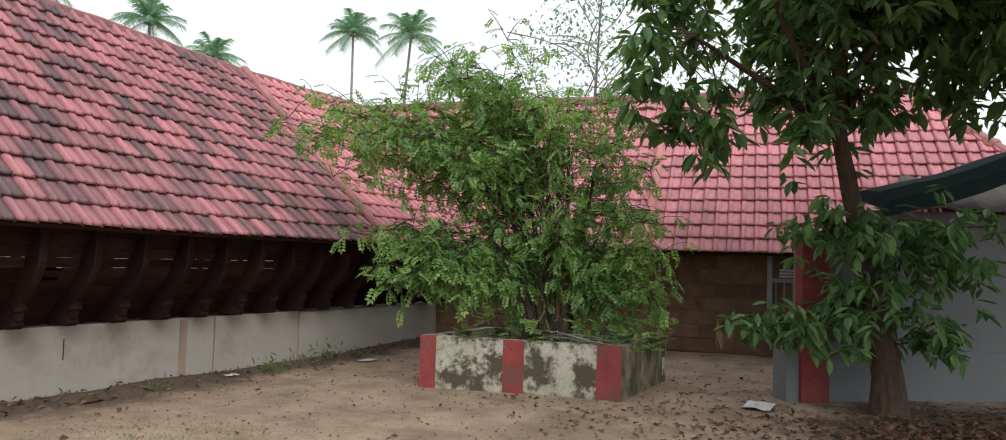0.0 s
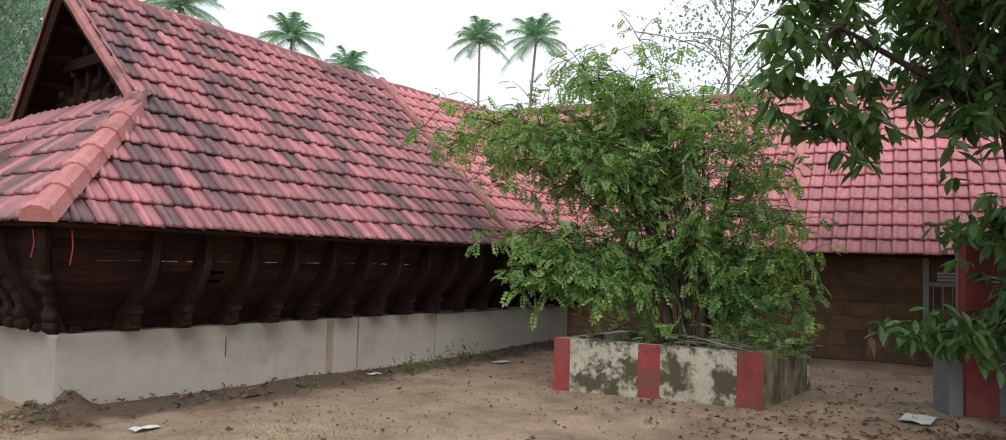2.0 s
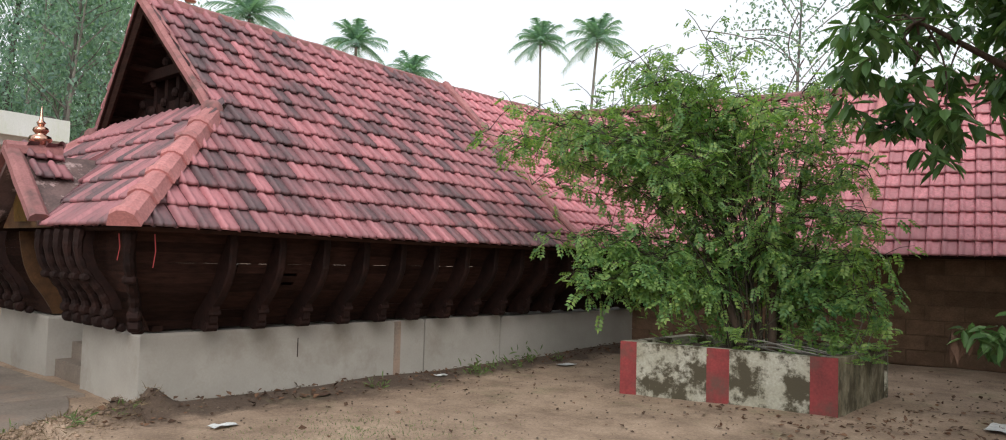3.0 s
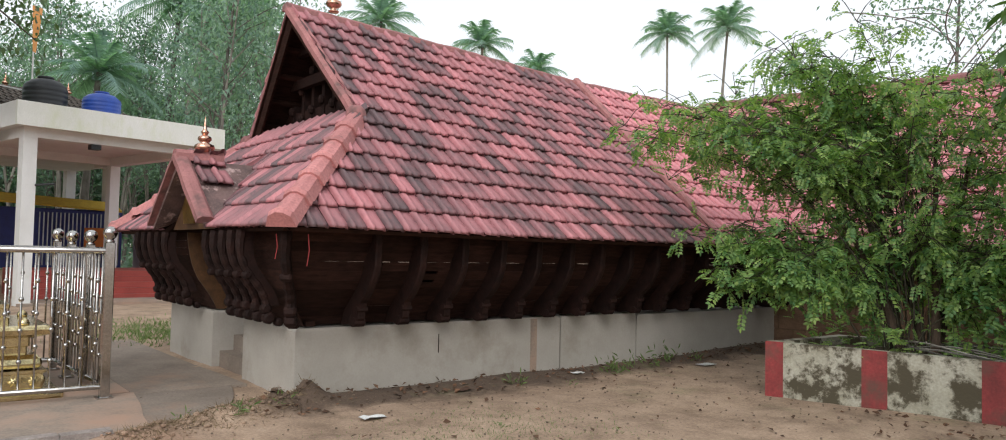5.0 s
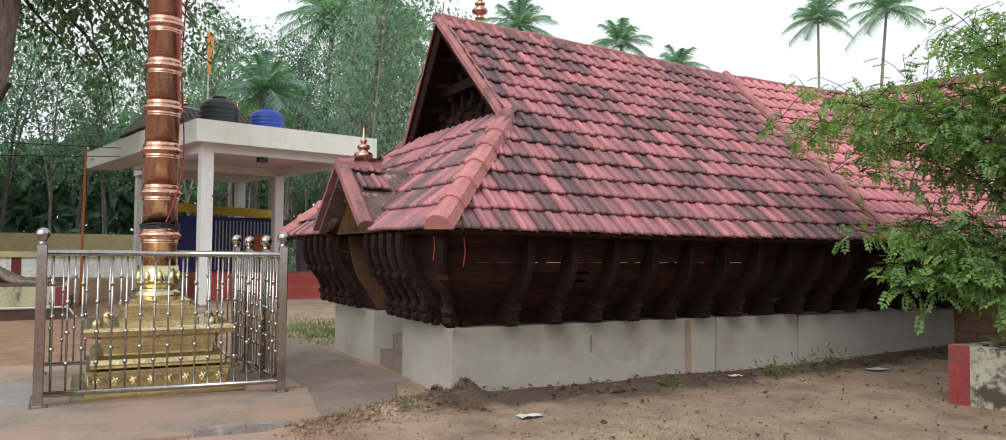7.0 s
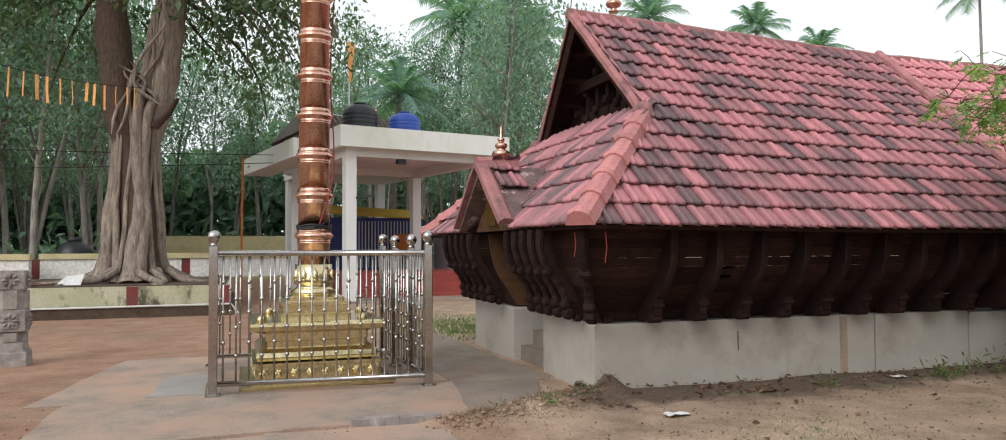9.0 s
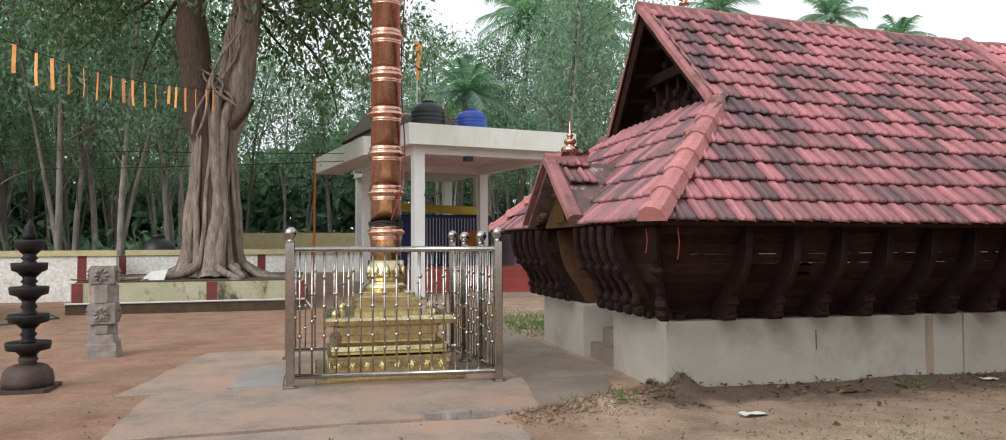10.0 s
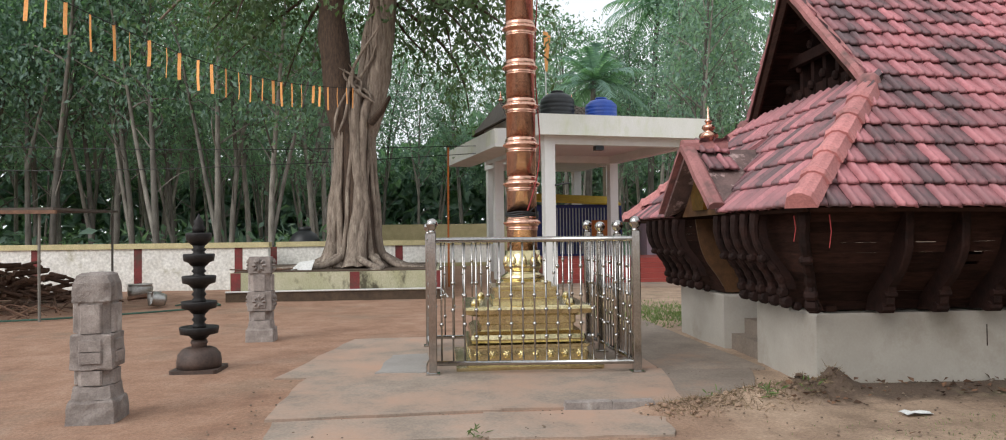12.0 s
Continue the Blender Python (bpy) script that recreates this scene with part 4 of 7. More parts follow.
roof_slope(wing, wing_at, 0.05, WING_HIP, wing_limit, TILE_NEW, 300, "bright red repainted clay tiles")
roof_slope(wing, wing_at, -6.6, 0.0, lambda v: (-3.0 - 3.6 * v, 0.0), TILE_NEW, 120, "bright red repainted clay tiles")
band(wing, [WING @ Vector((s, WING_RUN, WING_RIDGE + 0.03)) for s in (-6.6, -2, 2, WING_END)], 0.26, 0.11, WING.to_3x3() @ Vector((0, 1, 0)), CEMENT_RED, "ridge_cap", 0.02, "red-washed cement ridge")
band(wing, [wing_at(0.03, v) + Vector((0, -0.04, 0.07)) for v in (-0.01, 0.5, 1)], 0.15, 0.06, WING.to_3x3() @ Vector((1, 0, 0)), HIP_CLAY, "seam_band", label="narrow cement seam between two roof fields")
lay_caps(wing, wing_at(WING_HIP + 0.05, -0.02), wing_at(WING_KNEE, 0.78) + Vector((0, 0, 0.02)), (0.2, -0.2, 1), 9, 0.25, 0.085, HIP_CLAY)
band(wing, [wing_at(WING_KNEE, 0.78) + Vector((0, 0, 0.02)), wing_at(WING_END, 1.0) + Vector((0, 0, 0.02))], 0.18, 0.07, WING.to_3x3() @ Vector((1, 0, 0)), CEMENT_RED, "verge", label="red-washed cement verge")
part("roof_rear", Shape().plate([WING @ Vector(p) for p in ((WING_END, WING_RUN, WING_RIDGE - 0.06), (WING_HIP, 0.02, WING_EAVE - 0.06), (WING_HIP, 2 * WING_RUN, WING_EAVE - 0.06))], 0.05), TILE_NEW, wing)
part("roof_rear", Shape().plate([WING @ Vector(p) for p in ((-6.6, WING_RUN, WING_RIDGE - 0.02), (WING_END, WING_RUN, WING_RIDGE - 0.02), (WING_HIP, 2 * WING_RUN, WING_EAVE - 0.02), (-6.6, 2 * WING_RUN, WING_EAVE - 0.02))], 0.05), TILE_NEW, wing)
wing_wall = part("wall", Shape().prism([tuple((WING @ Vector(p)).xy) for p in ((-4.2, 0.74, 0), (WING_END + 2.6, 0.74, 0), (WING_END + 2.6, 1.05, 0), (-4.2, 1.05, 0))], -0.1, 1.95), MORTAR, wing, "brown laterite block wall in shade")
block = Shape().box((0.006, 0.71, 0.006), (0.514, 0.745, 0.224)).mesh("laterite_block", LATERITE)
for r in range(8):
    for c in range(14):
        ob = new("laterite_block", block)
        ob.parent = wing_wall
        ob.matrix_basis = WING @ Matrix.Translation((-4.1 + c * 0.52 - (r % 2) * 0.26, random.uniform(-0.006, 0.006), 0.1 + r * 0.23))

# ---- flagstaff enclosure ----
PED = Vector((-9.95, 0.46, 0))


def fence_post(at, height):
    ob = part("post", Shape().box((at[0] - 0.045, at[1] - 0.045, 0), (at[0] + 0.045, at[1] + 0.045, height), cut=0.008).box((at[0] - 0.075, at[1] - 0.075, 0), (at[0] + 0.075, at[1] + 0.075, 0.026)), STEEL, fence)
    part("ball_cap", Shape().lathe([(0.0, 0), (0.04, 0.0), (0.045, 0.02), (0.03, 0.035), (0.055, 0.06), (0.07, 0.1), (0.06, 0.14), (0.03, 0.165), (0.0, 0.17)], (at[0], at[1], height), 14), STEEL, ob, "polished steel ball", True)


def fence_side(a, b, bars, skip=()):
    a, b = Vector((*a, 0)), Vector((*b, 0))
    d = (b - a).normalized()
    for z, r in ((1.5, 0.03), (0.13, 0.028)):
        part("rail", Shape().tube([a + Vector((0, 0, z)) + d * 0.04, b + Vector((0, 0, z)) - d * 0.04], r, 10), STEEL, fence, smooth=True)
    for i in range(bars):
        p = a.lerp(b, (i + 0.75) / (bars + 0.5))
        ob = new("bar", BAR_A if i % 2 else BAR_B)
        ob.parent = fence
        ob.matrix_parent_inverse = fence.matrix_basis.inverted()
        ob.matrix_basis = Matrix.Translation(p)


def bar_mesh(knobs, r):
    sh = Shape().lathe([(r, 0.13), (r, 1.5)], n=8)
    for z in knobs:
        sh.lathe([(0.0, z - 0.024), (0.018, z - 0.02), (0.024, z), (0.018, z + 0.02), (0.0, z + 0.024)], n=8)
    return sh.mesh("bar", STEEL, True)


BAR_A, BAR_B = bar_mesh((0.42, 0.72, 1.02), 0.0105), bar_mesh((0.56, 0.88, 1.2), 0.0105)
fence = thing("flagstaff_fence", (PED.x, PED.y, 0), "polished steel railing with ball-topped posts round the flagstaff", "railing")
FR, FL, RR, RL = (-8.82, 1.62), (-8.98, -0.65), (-11.1, 1.5), (-11.25, -0.74)
for p in (FR, FL, RR, RL):
    fence_post(p, 1.58)
mid1, mid2 = (-9.55, 1.58), (-10.4, 1.54)
for p in (mid1, mid2):
    fence_post(p, 1.55)
fence_side(FL, FR, 17)
fence_side(RL, RR, 17)
fence_side(FL, RL, 17)
fence_side(FR, mid1, 5)
fence_side(mid1, mid2, 6)
fence_side(mid2, RR, 5)

pedestal = thing("flagstaff_pedestal", PED, "stepped gold-plated pedestal with embossed mouldings", "pedestal")


def square_moulding(profile, name, mat=GOLD, label=""):
    """Mitred square rings: profile of (half width, height)."""
    sh = Shape()
    for r, z in profile:
        c = r * 0.03
        sh.v += [(PED.x + x, PED.y + y, z) for x, y in ((-r + c, -r), (r - c, -r), (r, -r + c), (r, r - c), (r - c, r), (-r + c, r), (-r, r - c), (-r, -r + c))]
    for j in range(len(profile) - 1):
        sh.f += [(8 * j + i, 8 * j + (i + 1) % 8, 8 * j + 8 + (i + 1) % 8, 8 * j + 8 + i) for i in range(8)]
    sh.f += [tuple(range(7, -1, -1)), tuple(8 * (len(profile) - 1) + i for i in range(8))]
    return part(name, sh, mat, pedestal, label)


square_moulding([(0.85, 0), (0.85, 0.05), (0.74, 0.052)], "base_slab")
low = square_moulding([(0.71, 0.05), (0.71, 0.09), (0.685, 0.1), (0.685, 0.24), (0.71, 0.25), (0.71, 0.28)], "lower_course")
square_moulding([(0.62, 0.28), (0.66, 0.3), (0.675, 0.34), (0.665, 0.39), (0.62, 0.43)], "roll_course")
square_moulding([(0.55, 0.43), (0.55, 0.5), (0.57, 0.51), (0.57, 0.6)], "recess", GOLD)
square_moulding([(0.6, 0.6), (0.74, 0.64), (0.75, 0.69), (0.73, 0.72), (0.7, 0.73)], "table_slab")
square_moulding([(0.4, 0.73), (0.4, 0.79), (0.375, 0.8), (0.375, 0.88), (0.4, 0.89), (0.4, 0.93)], "upper_course")
square_moulding([(0.32, 0.93), (0.32, 0.98), (0.26, 1.0)], "cap_course")
for s in range(4):
    m = Matrix.Translation(PED) @ pose(0, 0, 0, 0, 0, 90 * s)
    for k in range(8):
        sh = Shape().lathe([(0.056, -0.012), (0.054, 0.0), (0.04, 0.014), (0.024, 0.006), (0.02, 0.02), (0.0, 0.026)], n=24, wave=lambda a, z: 0.22 * (math.cos(6 * a) - 1) * (z < 0.016))
        sh.v = [(x, -z, y) for x, y, z in sh.v]
        me = sh.mesh("rosette", GOLD, True)
        ob = part("rosette", me, None, low)
        ob.matrix_basis = m @ Matrix.Translation((-0.6 + k * 0.171, -0.69, 0.17))
    sh = Shape().lathe([(0.0, 0), (0.05, 0.0), (0.055, 0.022), (0.042, 0.05), (0.02, 0.07), (0.0, 0.075)], n=12)
    ob = part("corner_boss", sh, GOLD, pedestal, smooth=True)
    ob.matrix_basis = m @ Matrix.Translation((0.5, -0.62, 0.73))
lotus = part("lotus_ring", Shape().lathe([(0.2, 0.98), (0.255, 1.0), (0.26, 1.04), (0.2, 1.08), (0.19, 1.1), (0.22, 1.13), (0.23, 1.19), (0.205, 1.24), (0.21, 1.36)], (PED.x, PED.y, 0), 32, lambda a, z: 0.06 * abs(math.sin(6 * a))), GOLD, pedestal, "gilded lotus petals", True)
for k in range(10):
    a = 2 * math.pi * k / 10
    sh = Shape().lathe([(0.0, 0), (0.035, 0.02), (0.045, 0.06), (0.03, 0.12), (0.0, 0.17)], (PED.x + 0.215 * math.cos(a), PED.y + 0.215 * math.sin(a), 1.15), 6)
    part("petal", sh, GOLD, lotus, smooth=True)

staff = thing("flagstaff", (PED.x, PED.y, 1.2), "tall polished copper flagstaff with ringed bands, red cord wound round", "flagstaff")
BAND_STEP = 0.487
for k in range(14):
    z0 = 1.31 + k * BAND_STEP
    r = 0.19 - 0.0022 * k
    prof = [(1.0, 0), (1.0, 0.3), (1.05, 0.303), (1.05, 0.314), (1.0, 0.317), (1.06, 0.325), (1.06, 0.338), (1.01, 0.341), (1.1, 0.362), (1.19, 0.385), (1.2, 0.4), (1.16, 0.418), (1.06, 0.43), (1.05, 0.438), (1.1, 0.447), (1.04, 0.458), (1.07, 0.468), (1.0, 0.478), (1.0, 0.487)]
    seg = part("segment", Shape().lathe([(r * a, z) for a, z in prof], (PED.x, PED.y, z0), 32), COPPER, staff, smooth=True)
    if k < 8:
        beads = Shape()
        for j in range(30):
            a = 2 * math.pi * j / 30
            beads.lathe([(0.0, -0.015), (0.011, 0), (0.0, 0.015)], (PED.x + r * 1.19 * math.cos(a), PED.y + r * 1.19 * math.sin(a), z0 + 0.393), 5)
        part("bead_ring", beads, COPPER, seg, kind="stuff")
cord = []
for i in range(60):
    t = i / 59
    a = 0.2 + 1.5 * math.sin(t * 5) + t * 1.2
    cord.append((PED.x + 0.236 * math.cos(a), PED.y + 0.236 * math.sin(a), 1.85 + t * 5.5))
part("cord", Shape().tube(cord, 0.009, 5), ROPE_RED, staff, "thin red cord")
knot = Shape()
for j in range(3):
    knot.tube([(PED.x + 0.205 * math.cos(a), PED.y + 0.205 * math.sin(a), 1.79 + 0.02 * j + 0.01 * math.sin(3 * a + j)) for a in [2 * math.pi * i / 20 for i in range(21)]], 0.012, 5)
knot.tube([(PED.x + 0.24, PED.y + 0.08, 1.84), (PED.x + 0.3, PED.y + 0.14, 1.9), (PED.x + 0.26, PED.y + 0.16, 1.75)], 0.014, 5)
part("tie", knot, CABLE, staff, "dark rope tied round the shaft")


# ---- stone pillars and tiered lamp in the open yard ----
def hewn(sh, m, rows, seed, wear, notch):
    """A square stone shaft from rows of (half width, height); notch cuts its corners back, and its faces are worn and pitted."""
    n, ring = 6, []
    for q in range(4):
        for i in range(n):
            t = lerp(-1, 1, i / n)
            ring.append([(t, -1), (1, t), (-t, 1), (-1, -t)][q])
    R = len(ring)
    for h, z in rows:
        for x, y in ring:
            c = 1 - notch * max(0.0, min(abs(x), abs(y)) - 0.55) / 0.45
            p = Vector((x * h * c, y * h * c, z))
            p += noise.noise_vector(p * 7 + Vector((seed, seed, 0))) * wear + noise.noise_vector(p * 23 + Vector((0, seed, 0))) * wear * 0.35
            sh.v.append(tuple(m @ p))
    k = len(rows)
    sh.f += [(j * R + i, j * R + (i + 1) % R, (j + 1) * R + (i + 1) % R, (j + 1) * R + i) for j in range(k - 1) for i in range(R)]
    sh.f += [tuple(range(R - 1, -1, -1)), tuple((k - 1) * R + i for i in range(R))]


def stone_pillar(x, y, s, h, rot, seed, label, worn_top, flowers):
    ob = thing("stone_pillar", (x, y, 0), label, "pillar", "stone pillars")
    m = Matrix.Translation((x, y, 0)) @ pose(0, 0, 0, 0, 0, rot)
    a = s / 2

    def steps(half0, half1, z0, z1, n=5):
        return [(lerp(half0, half1, i / n), lerp(z0, z1, i / n) * h) for i in range(n + 1)]

    top = [(0.88, 1.0), (0.87, 1.0)] if not worn_top else [(0.86, 0.955), (0.78, 0.985), (0.6, 0.998), (0.4, 1.0)]
    pieces = {
        "foot": (steps(1.2 * a, 1.14 * a, -0.04, 0.13) + [(1.08 * a, 0.145 * h)], 0.05),
        "sloping_course": (steps(1.05 * a, 0.9 * a, 0.145, 0.24), 0.08),
        "neck": (steps(0.78 * a, 0.8 * a, 0.24, 0.355), 0.22),
        "carved_block": ([(0.97 * a, 0.355 * h)] + steps(1.0 * a, 0.98 * a, 0.36, 0.58) + [(0.95 * a, 0.588 * h)], 0.03),
        "shaft": (steps(0.83 * a, 0.85 * a, 0.588, 0.8), 0.2),
        "head_block": ([(0.9 * a, 0.8 * h)] + steps(0.95 * a, 0.93 * a, 0.81, 0.93) + [(q * a, z * h) for q, z in top], 0.06),
    }
    for name, (rows, notch) in pieces.items():
        sh = Shape()
        hewn(sh, m, rows, seed + rows[0][1], 0.016 if worn_top else 0.009, notch)
        piece = part(name, sh, GRANITE, ob)
        z0, z1 = rows[0][1], rows[-1][1]
        for side in range(4):
            q = m @ pose(0, 0, 0, 0, 0, 90 * side)
            face = rows[2][0]
            if name in ("neck", "shaft"):
                part("raised_panel", Shape().box((-a * 0.5, -face - 0.03, z0 + 0.01), (a * 0.5, -face + 0.03, z1 - 0.015), q, 0.012), GRANITE, piece)
            if name == "carved_block":
                part("raised_panel", Shape().box((-a * 0.55, -face - 0.018, z0 + 0.05), (a * 0.55, -face + 0.02, lerp(z0, z1, 0.48)), q, 0.01).box((-a * 0.55, -face - 0.014, lerp(z0, z1, 0.52)), (a * 0.55, -face + 0.02, z1 - 0.05), q, 0.01), GRANITE, piece)
            if flowers and name in ("carved_block", "head_block"):
                fl = Shape()
                zc = (z0 + z1) / 2
                for k in range(8):
                    t = k * math.pi / 4
                    cx, cz = 0.066 * math.cos(t), 0.066 * math.sin(t)
                    ux, uz = math.cos(t), math.sin(t)
                    rim = [(cx + ux * b * 0.045 - uz * c * 0.024, zc + cz + uz * b * 0.045 + ux * c * 0.024) for b, c in ((-1, 0), (-0.2, 1), (0.7, 0.8), (1, 0), (0.7, -0.8), (-0.2, -1))]
                    k0 = len(fl.v)
                    fl.v += [tuple(q @ Vector((px, -face - 0.016, pz))) for px, pz in rim] + [tuple(q @ Vector((cx, -face - 0.05, zc + cz)))]
                    fl.f += [(k0 + i, k0 + (i + 1) % 6, k0 + 6) for i in range(6)]
                part("carved_flower", fl, GRANITE, piece)
    return ob


stone_pillar(-7.3, -3.53, 0.345, 1.27, 4, 1.0, "weathered granite pillar with a worn rounded top standing on red earth", True, False)
stone_pillar(-12.4, -3.32, 0.36, 1.27, 2, 5.0, "weathered carved granite pillar with flower panels", False, True)

LAMP = Vector((-9.75, -3.43, 0))
oil_lamp = thing("tiered_oil_lamp", LAMP, "black soot-covered tiered iron oil lamp on a stone foot", "oil lamp")
part("foot_slab", Shape().box((LAMP.x - 0.27, LAMP.y - 0.27, -0.02), (LAMP.x + 0.27, LAMP.y + 0.27, 0.03), cut=0.03), LAMP_STONE, oil_lamp)
part("foot", Shape().lathe([(0.25, 0.03), (0.255, 0.1), (0.24, 0.19), (0.19, 0.25), (0.14, 0.27)], LAMP, 20), LAMP_STONE, oil_lamp, "oil-stained stone foot", True)
part("stem", Shape().lathe([(0.09, 0.26), (0.085, 0.3), (0.1, 0.32), (0.085, 0.36)], LAMP, 14), LAMP_STONE, oil_lamp, smooth=True)
for k, (z, r) in enumerate(((0.47, 0.225), (0.77, 0.205), (1.07, 0.195), (1.33, 0.18), (1.58, 0.15))):
    bowl = part("bowl", Shape().lathe([(0.085, z - 0.1), (0.12, z - 0.06), (r * 0.95, z - 0.04), (r, z + 0.03), (r * 0.97, z + 0.045), (r * 0.85, z + 0.03), (0.085, z + 0.02)], LAMP, 24), SOOT_IRON, oil_lamp, smooth=True)
    top = (0.77, 1.07, 1.33, 1.58, 1.72)[k] - 0.1
    part("spindle", Shape().lathe([(0.075, z + 0.015), (0.08, lerp(z, top, 0.3)), (0.06, lerp(z, top, 0.45)), (0.085, lerp(z, top, 0.62)), (0.062, lerp(z, top, 0.8)), (0.08, top + 0.005)], LAMP, 14), SOOT_IRON, bowl, smooth=True)
part("tip", Shape().lathe([(0.06, 1.62), (0.075, 1.68), (0.05, 1.73), (0.06, 1.76), (0.02, 1.82), (0.0, 1.86)], LAMP, 12), SOOT_IRON, oil_lamp, smooth=True)

# ---- sacred fig on its painted platform ----
platform = thing("tree_platform", (-22, -3, 0), "cream limewashed masonry tree platform with red stripes", "platform")
part("footing", Shape().box((-25.5, -5.9, -0.1), (-19.75, -0.6, 0.22)), SOIL, platform, "damp dark footing")
body = part("body", Shape().box((-25.4, -5.82, 0.22), (-19.85, -0.68, 0.70)), PLATFORM_PAINT, platform)
for y in (-5.68, -2.77, -0.75):
    part("stripe", Shape().box((-19.88, y - 0.12, 0.222), (-19.843, y + 0.12, 0.698)), RED_PAINT, body, "red painted stripe")
part("earth_top", Shape().box((-25.3, -5.75, 0.7), (-19.95, -0.75, 0.725)), SOIL, platform)
solid("water_pipe", Shape().tube([(-19.72, -5.9, 0.24), (-19.72, -3, 0.25), (-19.72, -0.62, 0.26), (-19.72, -0.5, 0.1), (-19.72, -0.45, 0.03)], 0.022, 8), PIPE_WHITE, "white plastic water pipe along the tree platform", "pipe")

fig = thing("fig_tree", (-22, -2.98, 0.7), "old fig tree with a fluted trunk of fused aerial roots", "tree")
FIG = Vector((-22, -2.98, 0))
trunk = Shape()
segs, nn = 26, 56


def fig_girth(z):
    """Half width across and along the fork at a height."""
    r = 0.54 + 0.38 * math.exp(-(z - 0.65) / 0.6) + 0.08 * math.exp(-((z - 2.2) / 0.8) ** 2)
    spread = 0.24 * min(1.0, max(0.0, (z - 4.9) / 1.3))
    return r - 0.012 * z, r - 0.012 * z + spread


for j in range(segs + 1):
    z = 0.65 + j * 0.21
    rx, ry = fig_girth(z)
    close = 1.0 if j < segs - 2 else (0.8, 0.5, 0.1)[j - segs + 2]
    for i in range(nn):
        a = 2 * math.pi * i / nn
        c, s_ = math.cos(a), math.sin(a)
        flute = 0.15 * noise.noise(Vector((c * 2.2, s_ * 2.2, z * 0.2))) + 0.13 * noise.noise(Vector((c * 5, s_ * 5, z * 0.3))) + 0.05 * noise.noise(Vector((c * 11, s_ * 11, z * 0.6)))
        k = (0.93 + flute) * close
        trunk.v.append((FIG.x + rx * k * c, FIG.y + 0.03 * math.sin(z) + ry * k * s_, z))
for j in range(segs):
    trunk.f += [(j * nn + i, j * nn + (i + 1) % nn, (j + 1) * nn + (i + 1) % nn, (j + 1) * nn + i) for i in range(nn)]
part("trunk", trunk, BARK_DARK, fig, smooth=True)
rng = random.Random(11)
LIMB_FOOT = {-1: Vector((-22, -3.14, 3.6)), 1: Vector((-22, -2.8, 3.6))}
LIMB_TOP = {-1: Vector((-22.1, -3.62, 8.6)), 1: Vector((-21.9, -2.1, 8.6))}
# fused aerial roots: they hug the trunk, wander and cross, and climb one limb at the fork
for k in range(22):
    a = 2 * math.pi * k / 22 + rng.uniform(-0.12, 0.12)
    pts, rad = [], []
    w, ph, f2 = rng.uniform(0.08, 0.42), rng.uniform(0, 6), rng.uniform(0.5, 1.1)
    r0 = rng.choice((0.035, 0.05, 0.07, 0.1, 0.13))
    climbs = math.sin(a) > -0.25
    for i in range(26 if climbs else 15 + k % 6):
        z = 0.7 + i * 0.3
        rx, ry = fig_girth(min(z, 5.4))
        b = a + w * math.sin(z * f2 + ph) + 0.06 * math.sin(z * 2.9 + k)
        p = Vector((FIG.x + rx * 0.97 * math.cos(b), FIG.y + ry * 0.97 * math.sin(b), z))
        if z > 4.6 and climbs:
            t = min(1.0, (z - 4.6) / 1.5)
            mid = LIMB_FOOT[1].lerp(LIMB_TOP[1], (z - 3.6) / 5.0)
            tw = b + 0.7 * (z - 4.6) * (1 if k % 2 else -0.8)
            p = p.lerp(Vector((mid.x + 0.34 * math.cos(tw), mid.y + 0.34 * math.sin(tw), z)), t * t * (3 - 2 * t))
        pts.append(p)
        rad.append(r0 * (1.3 - 0.022 * i) * (1 + 0.5 * math.exp(-i / 2)))
    part("aerial_root", Shape().tube(pts, rad, 8, 0.35), BARK, fig, smooth=True)
for sg, r_a, r_b in ((-1, 0.5, 0.36), (1, 0.44, 0.34)):
    pts = [LIMB_FOOT[sg].lerp(LIMB_TOP[sg], i / 10) + Vector((0.1 if sg < 0 else 0, 0.08 * sg * math.sin(math.pi * i / 10), 0)) for i in range(11)]
    part("fork_limb", Shape().tube(pts, [lerp(r_a, r_b, i / 10) * min(1.0, 0.3 + 0.2 * i) for i in range(11)], 16, 0.22), BARK_DARK if sg < 0 else BARK, fig, "dark bare limb of the fork" if sg < 0 else "", True)
# thin roots that cross the fork from one limb to the other
for k in range(5):
    z0, z1 = rng.uniform(4.2, 5.4), rng.uniform(5.8, 7.6)
    a0, a1 = (-3.5, -2.3) if k % 2 else (-2.5, -3.2)
    pts = [Vector((-21.45 - 0.1 * math.sin(math.pi * i / 8) + 0.06 * (k % 3), lerp(a0, a1, i / 8) + 0.16 * math.sin(0.8 * i + k), lerp(z0, z1, i / 8))) for i in range(9)]
    part("aerial_root", Shape().tube(pts, [0.012, 0.04, 0.045, 0.045, 0.042, 0.04, 0.036, 0.03, 0.01], 7, 0.3), BARK, fig, smooth=True)
stub = Shape().tube([(-21.6, -2.5, 4.7), (-21.3, -2.15, 5.0), (-21.2, -1.95, 5.35)], [0.12, 0.08, 0.05], 7, 0.3)
part("broken_stub", stub, BARK_DARK, fig, "short broken branch stub", True)
